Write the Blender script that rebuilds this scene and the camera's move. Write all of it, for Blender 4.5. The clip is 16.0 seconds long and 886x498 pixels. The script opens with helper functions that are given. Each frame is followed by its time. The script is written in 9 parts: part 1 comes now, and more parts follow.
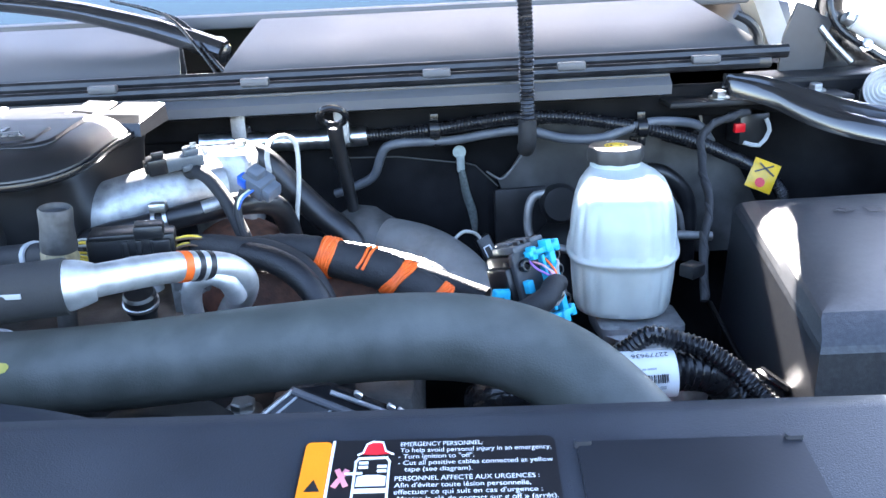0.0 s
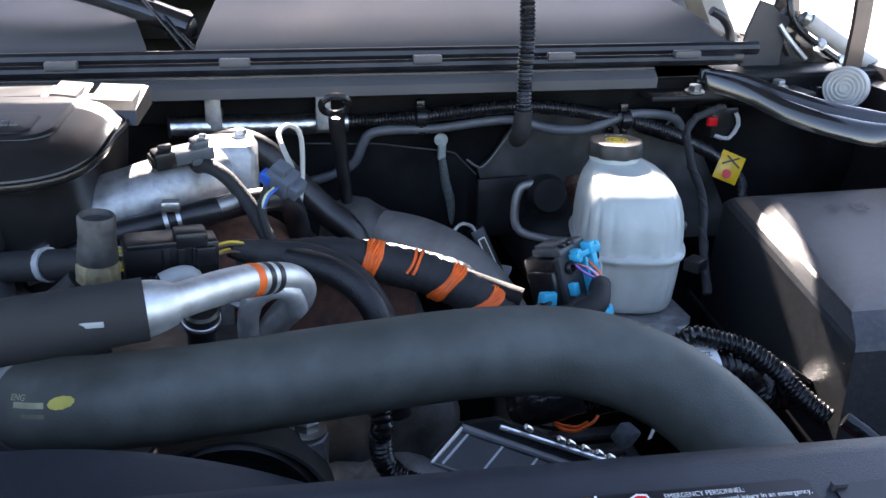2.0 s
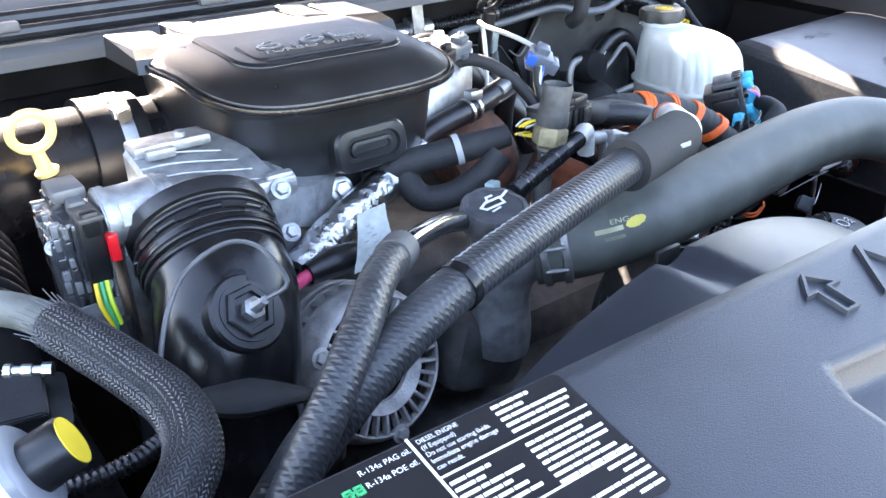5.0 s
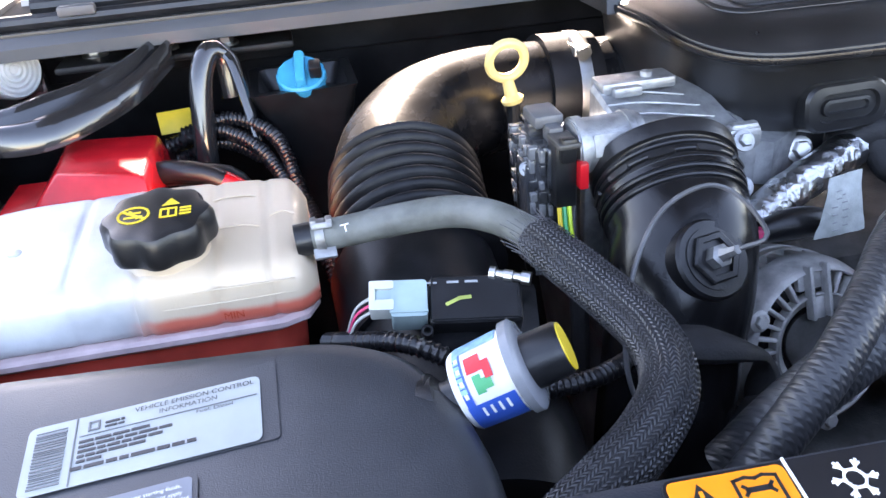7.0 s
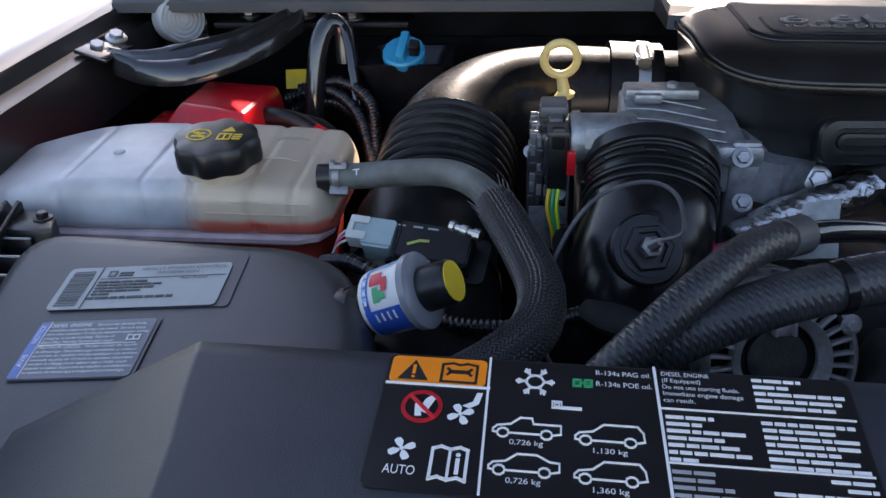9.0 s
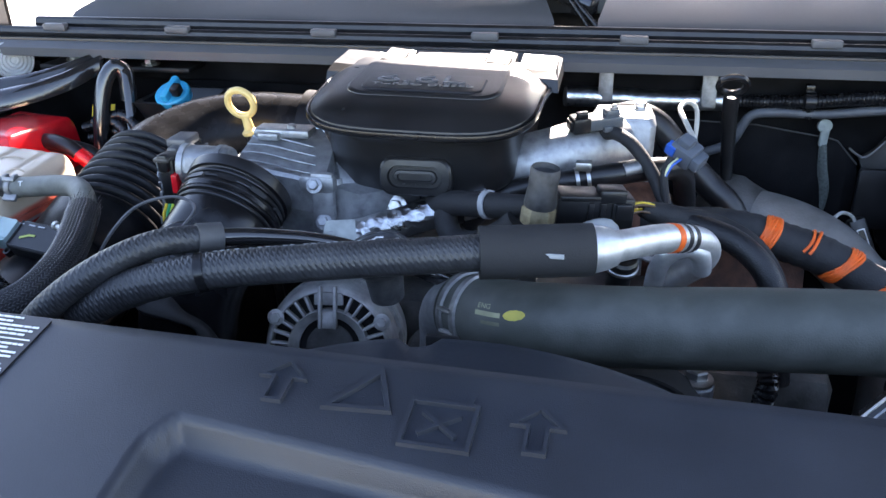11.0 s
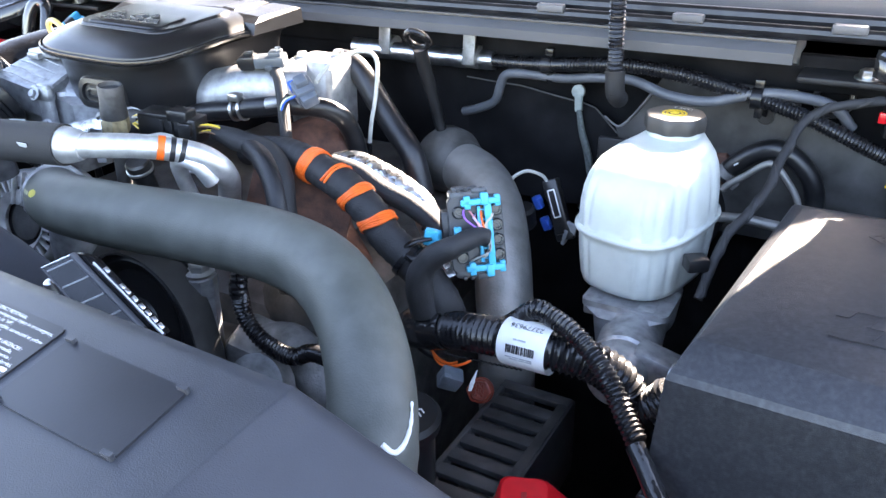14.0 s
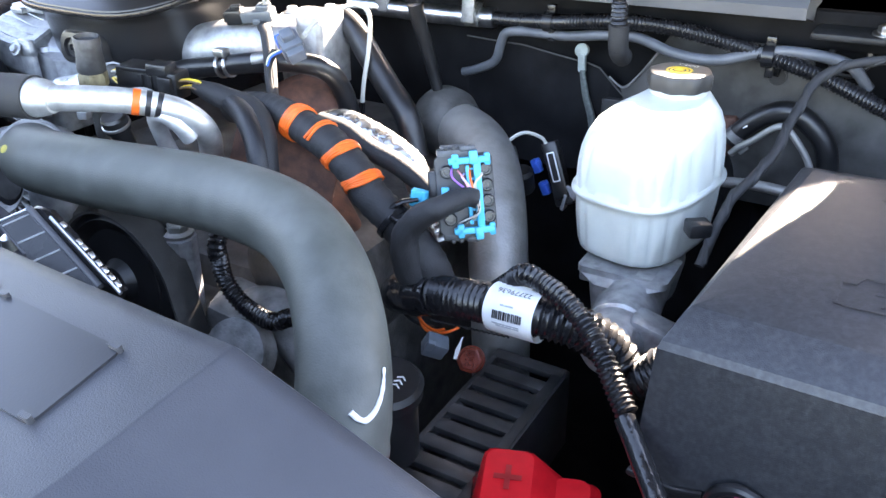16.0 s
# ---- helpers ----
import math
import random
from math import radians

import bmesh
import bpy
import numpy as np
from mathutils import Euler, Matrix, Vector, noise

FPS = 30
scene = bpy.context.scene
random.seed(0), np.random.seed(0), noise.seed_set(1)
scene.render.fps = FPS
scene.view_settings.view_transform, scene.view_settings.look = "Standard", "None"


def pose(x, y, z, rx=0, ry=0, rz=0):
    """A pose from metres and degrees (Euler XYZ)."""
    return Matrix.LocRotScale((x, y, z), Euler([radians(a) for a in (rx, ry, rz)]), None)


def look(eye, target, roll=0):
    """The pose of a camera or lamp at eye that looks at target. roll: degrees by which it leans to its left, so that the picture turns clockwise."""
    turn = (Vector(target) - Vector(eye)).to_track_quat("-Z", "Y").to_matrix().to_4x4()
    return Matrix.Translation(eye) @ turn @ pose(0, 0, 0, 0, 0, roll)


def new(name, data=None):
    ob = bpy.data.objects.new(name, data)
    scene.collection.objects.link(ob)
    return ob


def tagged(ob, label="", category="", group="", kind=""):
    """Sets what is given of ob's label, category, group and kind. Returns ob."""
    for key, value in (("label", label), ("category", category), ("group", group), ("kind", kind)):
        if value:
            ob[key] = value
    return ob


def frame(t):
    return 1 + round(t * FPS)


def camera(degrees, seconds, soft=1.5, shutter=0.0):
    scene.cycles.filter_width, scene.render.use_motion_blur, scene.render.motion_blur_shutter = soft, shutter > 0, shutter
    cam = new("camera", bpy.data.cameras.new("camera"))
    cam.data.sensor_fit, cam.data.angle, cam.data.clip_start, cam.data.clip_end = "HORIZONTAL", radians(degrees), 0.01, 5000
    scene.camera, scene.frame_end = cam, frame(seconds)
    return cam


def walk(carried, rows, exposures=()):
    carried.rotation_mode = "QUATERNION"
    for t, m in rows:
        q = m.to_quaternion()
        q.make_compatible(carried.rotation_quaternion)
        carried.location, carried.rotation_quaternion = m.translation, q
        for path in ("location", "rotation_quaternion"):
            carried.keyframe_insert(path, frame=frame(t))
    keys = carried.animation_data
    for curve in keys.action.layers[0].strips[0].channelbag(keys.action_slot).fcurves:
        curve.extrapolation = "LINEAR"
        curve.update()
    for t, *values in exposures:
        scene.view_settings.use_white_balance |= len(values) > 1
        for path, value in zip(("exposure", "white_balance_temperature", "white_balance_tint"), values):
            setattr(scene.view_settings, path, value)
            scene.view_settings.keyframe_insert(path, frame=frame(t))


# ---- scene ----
cam = camera(57.1, 16.0)
LEVEL = Matrix.Translation((-0.2, 0.5, 1.25)) @ pose(0, 0, 0, 0, 0.9, 0) @ Matrix.Translation((0.2, -0.5, -1.6))
PATH = [
    (0, (0.005, 0.02, 1.763), (0.031, 1.901, 1.086), -1.9),
    (0.5, (0.02, 0.044, 1.768), (0.14, 1.91, 1.059), -1.5),
    (1, (0.031, 0.08, 1.773), (0.128, 1.941, 1.045), -0.2),
    (1.5, (-0.017, 0.083, 1.778), (0.236, 1.921, 1.03), 1.8),
    (2, (-0.129, 0.06, 1.783), (0.236, 1.875, 1.026), 1.7),
    (2.5, (-0.226, 0.051, 1.788), (0.194, 1.852, 1.026), 1.5),
    (3, (-0.288, 0.088, 1.757), (0.193, 1.869, 0.987), 0.0),
    (3.2, (-0.316, 0.102, 1.758), (0.262, 1.847, 0.97), -0.4),
    (5.3, (-0.682, 0.14, 1.765), (0.444, 1.536, 0.88), 0.7),
    (5.5, (-0.704, 0.144, 1.761), (0.442, 1.525, 0.878), 1.9),
    (6, (-0.729, 0.16, 1.752), (0.264, 1.655, 0.869), 1.2),
    (6.5, (-0.716, 0.165, 1.758), (-0.079, 1.815, 0.825), -2.4),
    (7, (-0.7, 0.161, 1.757), (-0.387, 1.899, 0.818), -3.7),
    (7.5, (-0.687, 0.147, 1.752), (-0.648, 1.903, 0.797), -3.3),
    (8, (-0.672, 0.138, 1.75), (-0.794, 1.893, 0.799), -4.0),
    (8.5, (-0.644, 0.116, 1.753), (-0.841, 1.872, 0.817), -3.1),
    (9, (-0.577, 0.073, 1.762), (-0.75, 1.842, 0.844), -0.4),
    (9.5, (-0.495, 0.032, 1.781), (-0.649, 1.816, 0.889), 1.0),
    (10, (-0.418, 0.011, 1.79), (-0.602, 1.801, 0.918), 0.7),
    (10.2, (-0.377, 0.01, 1.792), (-0.583, 1.803, 0.931), 0.3),
    (12.3, (0.059, -0.042, 1.809), (-0.592, 1.675, 1.016), 1.3),
    (12.5, (0.098, -0.042, 1.807), (-0.599, 1.661, 1.024), 1.1),
    (13, (0.181, -0.014, 1.811), (-0.636, 1.629, 1.015), 0.7),
    (13.5, (0.278, 0.04, 1.813), (-0.664, 1.583, 0.957), -1.0),
    (14, (0.35, 0.076, 1.8), (-0.537, 1.633, 0.911), -0.3),
    (14.5, (0.362, 0.087, 1.791), (-0.512, 1.629, 0.864), -0.6),
    (15, (0.354, 0.096, 1.785), (-0.556, 1.605, 0.839), -0.7),
    (15.5, (0.356, 0.103, 1.783), (-0.542, 1.618, 0.833), -0.0),
    (16, (0.357, 0.107, 1.778), (-0.548, 1.619, 0.832), -0.3),
]
walk(cam, [(t, LEVEL @ look(eye, target, roll)) for t, eye, target, roll in PATH], [(0, 4.38, 6350, 15), (0.6, 3.53, 6500, 17), (1.2, 3.33, 6650, 18), (2, 3.23, 6900, 19), (2.5, 3.18, 7000, 19), (3.2, 3.93, 6950, 16), (5.3, 4.76, 7500, 19), (6, 4.7, 7500, 19), (7, 4.36, 7750, 23), (7.6, 3.58, 7850, 24), (8.2, 2.93, 7650, 22), (9, 2.46, 7250, 20), (9.5, 2.76, 7100, 20), (10.2, 3.48, 6850, 19), (12.3, 3.58, 7100, 19), (13, 3.88, 7250, 19), (14, 4.58, 7450, 19), (16, 4.85, 7750, 19)])

# ---- world, sun ----
world = bpy.data.worlds.new("world")
scene.world = world
world.use_nodes = True
wn = world.node_tree.nodes
sky = wn.new("ShaderNodeTexSky")
sky.sky_type, sky.sun_disc = "NISHITA", False
SUN_EL, SUN_AZ = radians(32), radians(4)
sky.sun_elevation, sky.sun_rotation = SUN_EL, SUN_AZ
wn["Background"].inputs["Strength"].default_value = 0.08
world.node_tree.links.new(sky.outputs["Color"], wn["Background"].inputs["Color"])
sun = new("sun", bpy.data.lights.new("sun", "SUN"))
sun.data.energy, sun.data.angle, sun.data.color = 5.0, radians(0.6), (1.0, 0.95, 0.87)
sun.matrix_world = look((4 * math.sin(SUN_AZ) * math.cos(SUN_EL), 4 * math.cos(SUN_AZ) * math.cos(SUN_EL), 4 * math.sin(SUN_EL)), (0, 0, 0))


# ---- materials ----
def mat(name, color, rough=0.5, metal=0.0, var=0.25, scale=60.0, bump=0.15, fine=900.0, spec=0.5, dust=0.0, coat=0.0, sss=0.0, trans=0.0):
    m = bpy.data.materials.new(name)
    m.use_nodes = True
    nt = m.node_tree
    b = nt.nodes["Principled BSDF"]
    co = nt.nodes.new("ShaderNodeTexCoord")
    big = nt.nodes.new("ShaderNodeTexNoise")
    big.inputs["Scale"].default_value, big.inputs["Detail"].default_value = scale, 5
    small = nt.nodes.new("ShaderNodeTexNoise")
    small.inputs["Scale"].default_value, small.inputs["Detail"].default_value = fine, 2
    nt.links.new(co.outputs["Object"], big.inputs["Vector"])
    nt.links.new(co.outputs["Object"], small.inputs["Vector"])
    ramp = nt.nodes.new("ShaderNodeValToRGB")
    lo, hi = 1 - var, 1 + var
    ramp.color_ramp.elements[0].position, ramp.color_ramp.elements[1].position = 0.3, 0.7
    ramp.color_ramp.elements[0].color = [min(1, c * lo) for c in color] + [1]
    ramp.color_ramp.elements[1].color = [min(1, c * hi) for c in color] + [1]
    nt.links.new(big.outputs["Fac"], ramp.inputs["Fac"])
    out = ramp.outputs["Color"]
    if dust:
        d = nt.nodes.new("ShaderNodeMixRGB")
        d.inputs["Color2"].default_value = (0.19, 0.19, 0.19, 1)
        r2 = nt.nodes.new("ShaderNodeValToRGB")
        r2.color_ramp.elements[0].position, r2.color_ramp.elements[1].position = 0.45, 0.85
        r2.color_ramp.elements[1].color = (dust, dust, dust, 1)
        n2 = nt.nodes.new("ShaderNodeTexNoise")
        n2.inputs["Scale"].default_value, n2.inputs["Detail"].default_value = scale * 0.5, 8
        nt.links.new(co.outputs["Object"], n2.inputs["Vector"])
        nt.links.new(n2.outputs["Fac"], r2.inputs["Fac"])
        nt.links.new(r2.outputs["Color"], d.inputs["Fac"])
        nt.links.new(out, d.inputs["Color1"])
        out = d.outputs["Color"]
    nt.links.new(out, b.inputs["Base Color"])
    rr_ = nt.nodes.new("ShaderNodeMapRange")
    rr_.inputs["To Min"].default_value, rr_.inputs["To Max"].default_value = max(0.02, rough * 0.8), min(1, rough * 1.2)
    nt.links.new(big.outputs["Fac"], rr_.inputs["Value"])
    nt.links.new(rr_.outputs["Result"], b.inputs["Roughness"])
    b.inputs["Metallic"].default_value = metal
    b.inputs["Specular IOR Level"].default_value = spec
    b.inputs["Coat Weight"].default_value = coat
    b.inputs["Coat Roughness"].default_value = 0.12
    if sss:
        b.inputs["Subsurface Weight"].default_value = sss
        b.inputs["Subsurface Radius"].default_value = (0.02, 0.02, 0.02)
    if trans:
        b.inputs["Transmission Weight"].default_value = trans
    if bump:
        bp = nt.nodes.new("ShaderNodeBump")
        bp.inputs["Strength"].default_value, bp.inputs["Distance"].default_value = bump, 0.0006
        nt.links.new(small.outputs["Fac"], bp.inputs["Height"])
        nt.links.new(bp.outputs["Normal"], b.inputs["Normal"])
    return m


COVERTOP = mat("satin_cover_plastic", (0.012, 0.012, 0.013), 0.30, var=0.2, scale=30, bump=0.2, fine=1400, dust=0.04)
PLASTIC = mat("black_plastic", (0.009, 0.0092, 0.0102), 0.33, dust=0.06)
COVER = mat("grained_cover_plastic", (0.026, 0.0295, 0.0375), 0.40, var=0.12, scale=25, bump=0.3, fine=1600, dust=0.05)
FUSEPLA = mat("fuse_box_plastic", (0.021, 0.0225, 0.026), 0.40, var=0.22, scale=320, bump=0.4, fine=1200, dust=0.1)
BOXPLA = mat("air_box_plastic", (0.025, 0.028, 0.033), 0.37, var=0.12, scale=25, bump=0.3, fine=1600, dust=0.08, spec=0.7)
GLOSSY = mat("glossy_black_plastic", (0.008, 0.008, 0.009), 0.19, var=0.3, dust=0.05, spec=0.38)
RUBBER = mat("grey_green_rubber", (0.068, 0.073, 0.064), 0.55, var=0.18, scale=45, bump=0.3, dust=0.3)
DUCTPLA = mat("moulded_duct_plastic", (0.008, 0.008, 0.009), 0.27, var=0.3, dust=0.04, spec=0.16)
DUCTRUB = mat("duct_rubber", (0.009, 0.009, 0.0103), 0.36, var=0.3, scale=60, bump=0.25, dust=0.07, spec=0.22)
BLACKRUB = mat("black_rubber", (0.009, 0.009, 0.0103), 0.32, var=0.3, scale=60, bump=0.25, dust=0.07)
LOOM = mat("black_loom", (0.009, 0.009, 0.0105), 0.27, var=0.2, bump=0.1)
TAPE = mat("cloth_tape", (0.014, 0.014, 0.0155), 0.7, var=0.4, scale=120, bump=0.6, fine=700)
ALU = mat("bare_aluminium", (0.68, 0.69, 0.7), 0.32, 1.0, var=0.12, scale=40, bump=0.1)
CAST = mat("cast_aluminium", (0.38, 0.39, 0.40), 0.46, 0.75, var=0.3, scale=120, bump=0.5, fine=800, dust=0.45)
DARKCAST = mat("grimy_cast_metal", (0.09, 0.088, 0.085), 0.6, 0.5, var=0.5, scale=40, bump=0.8, fine=400, dust=0.3)
STEEL = mat("zinc_steel", (0.55, 0.55, 0.54), 0.35, 1.0, var=0.2, bump=0.15)
SHAFT = mat("black_painted_steel", (0.016, 0.016, 0.017), 0.14, 0.0, var=0.2, bump=0.03, coat=1.0)
RUST = mat("rusty_iron", (0.10, 0.045, 0.03), 0.8, 0.1, var=0.5, scale=90, bump=0.9, fine=500)
EXH = mat("dull_steel_pipe", (0.27, 0.265, 0.255), 0.5, 0.6, var=0.18, scale=60, bump=0.8, fine=450, dust=0.15)
WHITE = mat("white_translucent_plastic", (0.47, 0.50, 0.475), 0.3, var=0.12, scale=28, bump=0.08, sss=0.6)
CREAM = mat("cream_translucent_plastic", (0.50, 0.42, 0.33), 0.38, var=0.08, scale=25, bump=0.1, sss=0.3)
FROST = mat("frosted_tank_plastic", (0.50, 0.51, 0.52), 0.30, var=0.30, scale=20, bump=0.15, sss=0.3)
COOLANT = mat("orange_coolant", (0.55, 0.07, 0.03), 0.35, var=0.15, scale=30, sss=0.2)
RED = mat("red_plastic", (0.60, 0.012, 0.018), 0.22, var=0.12, bump=0.1)
TEAL = mat("blue_plastic", (0.01, 0.3, 0.5), 0.4, var=0.1)
PALETEAL = mat("grey_green_connector_plastic", (0.3, 0.4, 0.4), 0.5, var=0.1)
ORANGE = mat("orange_tape", (0.85, 0.13, 0.015), 0.5, var=0.15, scale=150)
ORLABEL = mat("orange_print", (0.95, 0.25, 0.008), 0.45, var=0.05)
YELLOW = mat("yellow_plastic", (0.75, 0.52, 0.03), 0.45, var=0.1)
CREAMYEL = mat("pale_yellow_plastic", (0.7, 0.52, 0.2), 0.4, var=0.08)
PRINT = mat("white_print", (0.78, 0.78, 0.78), 0.5, var=0.05, bump=0)
GREYPRINT = mat("grey_print", (0.35, 0.36, 0.37), 0.5, var=0.05, bump=0)
BLACKPRINT = mat("black_print", (0.015, 0.015, 0.017), 0.4, var=0.1, bump=0)
LABELBLACK = mat("black_label_film", (0.012, 0.012, 0.014), 0.3, var=0.1, bump=0.03)
LABELSILVER = mat("silver_label_film", (0.33, 0.355, 0.35), 0.4, var=0.06, bump=0.03)
LABELWHITE = mat("white_label_paper", (0.75, 0.75, 0.74), 0.55, var=0.06)
LABELBLUE = mat("blue_label_film", (0.02, 0.1, 0.45), 0.35, var=0.08)
GREEN = mat("green_print", (0.02, 0.35, 0.14), 0.4, var=0.05)
REDPRINT = mat("red_print", (0.65, 0.02, 0.03), 0.4, var=0.05)
PINK = mat("pink_wire", (0.65, 0.05, 0.14), 0.4)
VIOLET = mat("violet_wire", (0.3, 0.12, 0.45), 0.4)
WIREWHITE = mat("white_wire", (0.42, 0.42, 0.39), 0.45, var=0.15)
PAINT = mat("dark_car_paint", (0.022, 0.018, 0.019), 0.35, var=0.1, scale=10, bump=0.02, coat=0.35)
GUNK = mat("dark_bay_metal", (0.012, 0.012, 0.013), 0.5, var=0.4, scale=30, bump=0.4, dust=0.06, spec=0.25)
INSUL = mat("firewall_insulation", (0.008, 0.008, 0.009), 0.8, var=0.5, scale=18, bump=0.7, dust=0.04, spec=0.08)
COWLPLA = mat("cowl_plastic", (0.07, 0.072, 0.078), 0.5, var=0.08, scale=12, bump=0.3, fine=1200)
CONCRETE = mat("pale_concrete", (0.5, 0.49, 0.46), 0.85, var=0.12, scale=6, bump=0.4, fine=200)
SEALGREY = mat("grey_bumper_rubber", (0.42, 0.42, 0.41), 0.6, var=0.1)
GLASS = mat("windscreen_glass", (0.02, 0.06, 0.05), 0.03, var=0.0, bump=0, spec=0.7, coat=1.0)

# tank plastic: cloudy at one end, stained tan at the other, orange where the coolant stands
nt = FROST.node_tree
tcx = nt.nodes.new("ShaderNodeTexCoord")
sep = nt.nodes.new("ShaderNodeSeparateXYZ")
nt.links.new(tcx.outputs["Object"], sep.inputs["Vector"])
blot = nt.nodes.new("ShaderNodeTexNoise")
blot.inputs["Scale"].default_value, blot.inputs["Detail"].default_value = 40, 4
nt.links.new(tcx.outputs["Object"], blot.inputs["Vector"])


def soft_step(sock, lo, hi, wobble):
    a = nt.nodes.new("ShaderNodeMath")
    a.operation, a.inputs[1].default_value = "MULTIPLY_ADD", wobble
    nt.links.new(blot.outputs["Fac"], a.inputs[0])
    nt.links.new(sock, a.inputs[2])
    r = nt.nodes.new("ShaderNodeMapRange")
    r.interpolation_type = "SMOOTHSTEP"
    r.inputs["From Min"].default_value, r.inputs["From Max"].default_value = lo + wobble / 2, hi + wobble / 2
    nt.links.new(a.outputs["Value"], r.inputs["Value"])
    return r.outputs["Result"]


base = nt.nodes["Principled BSDF"].inputs["Base Color"].links[0].from_socket
tan_x = soft_step(sep.outputs["X"], 0.012, 0.040, 0.012)
low_z = soft_step(sep.outputs["Z"], 0.0915, 0.0865, 0.004)
m1 = nt.nodes.new("ShaderNodeMixRGB")
m1.inputs["Color2"].default_value = (0.60, 0.48, 0.35, 1)
nt.links.new(tan_x, m1.inputs["Fac"])
nt.links.new(base, m1.inputs["Color1"])
both = nt.nodes.new("ShaderNodeMath")
both.operation = "MULTIPLY"
nt.links.new(tan_x, both.inputs[0])
nt.links.new(low_z, both.inputs[1])
m2 = nt.nodes.new("ShaderNodeMixRGB")
m2.inputs["Color2"].default_value = (0.66, 0.15, 0.10, 1)
nt.links.new(both.outputs["Value"], m2.inputs["Fac"])
nt.links.new(m1.outputs["Color"], m2.inputs["Color1"])
nt.links.new(m2.outputs["Color"], nt.nodes["Principled BSDF"].inputs["Base Color"])

# crinkled foil
FOIL = mat("crinkled_foil", (0.50, 0.51, 0.52), 0.28, 1.0, var=0.2, bump=0)
nt = FOIL.node_tree
vor = nt.nodes.new("ShaderNodeTexVoronoi")
vor.inputs["Scale"].default_value = 150
tc = nt.nodes.new("ShaderNodeTexCoord")
bp = nt.nodes.new("ShaderNodeBump")
bp.inputs["Strength"].default_value, bp.inputs["Distance"].default_value = 0.9, 0.0016
nt.links.new(tc.outputs["Object"], vor.inputs["Vector"])
cr = nt.nodes.new("ShaderNodeTexNoise")
cr.inputs["Scale"].default_value, cr.inputs["Detail"].default_value = 170, 6
nt.links.new(tc.outputs["Object"], cr.inputs["Vector"])
add = nt.nodes.new("ShaderNodeMath")
add.operation = "ADD"
nt.links.new(vor.outputs["Distance"], add.inputs[0])
nt.links.new(cr.outputs["Fac"], add.inputs[1])
nt.links.new(add.outputs["Value"], bp.inputs["Height"])
nt.links.new(bp.outputs["Normal"], nt.nodes["Principled BSDF"].inputs["Normal"])

# ---- builders ----
ORIGIN = {}


def thing(name, at, label, category, group="", kind=""):
    """An empty at a thing's base, to which its parts are tied."""
    ob = new(name)
    ob.empty_display_size = 0.02
    ob.location = at
    ORIGIN[ob.name] = Vector(at)
    return tagged(ob, label, category, group, kind)


def part(name, bm, material, parent=None, label="", smooth=35, category="", kind=""):
    """A bmesh in world places as one mesh object under its thing or part."""
    bm.normal_update()
    for f in bm.faces:
        f.smooth = True
    lim = radians(smooth)
    for e in bm.edges:
        e.smooth = len(e.link_faces) == 2 and e.calc_face_angle(0) < lim
    o = ORIGIN[parent.name] if parent else Vector((0, 0, 0))
    if parent is None:
        lo = [min(v.co[i] for v in bm.verts) for i in range(3)]
        hi = [max(v.co[i] for v in bm.verts) for i in range(3)]
        o = Vector(((lo[0] + hi[0]) / 2, (lo[1] + hi[1]) / 2, lo[2]))
    bmesh.ops.translate(bm, verts=bm.verts, vec=-o)
    me = bpy.data.meshes.new(name)
    bm.to_mesh(me)
    bm.free()
    me.materials.append(material)
    ob = new(name, me)
    if parent:
        ob.parent = parent
    else:
        ob.location = o
    ORIGIN[ob.name] = o
    return tagged(ob, label, category, "", kind)


def joined(*bms):
    out = bms[0]
    for b in bms[1:]:
        me = bpy.data.meshes.new("tmp")
        b.to_mesh(me)
        out.from_mesh(me)
        bpy.data.meshes.remove(me)
        b.free()
    return out


def spline(pts, step):
    """Points along a smooth curve through pts, about step metres apart."""
    P = [Vector(p) for p in pts]
    if len(P) == 2:
        n = max(1, round((P[1] - P[0]).length / step))
        return [P[0].lerp(P[1], i / n) for i in range(n + 1)]
    Q = [2 * P[0] - P[1]] + P + [2 * P[-1] - P[-2]]
    out = []
    for a, b, c, d in zip(Q, Q[1:], Q[2:], Q[3:]):
        n = max(1, round((c - b).length / step))
        for i in range(n):
            t = i / n
            out.append(0.5 * (2 * b + (c - a) * t + (2 * a - 5 * b + 4 * c - d) * t * t + (3 * b - a - 3 * c + d) * t ** 3))
    out.append(P[-1])
    return out


def skin(rings, caps=True, closed=True):
    """A surface over rings of equally many points."""
    bm = bmesh.new()
    vs = [[bm.verts.new(p) for p in r] for r in rings]
    n = len(vs[0])
    for a, b in zip(vs, vs[1:]):
        for i in range(n if closed else n - 1):
            j = (i + 1) % n
            bm.faces.new((a[i], a[j], b[j], b[i]))
    if caps:
        bm.faces.new(list(reversed(vs[0])))
        bm.faces.new(vs[-1])
    bmesh.ops.recalc_face_normals(bm, faces=bm.faces)
    return bm


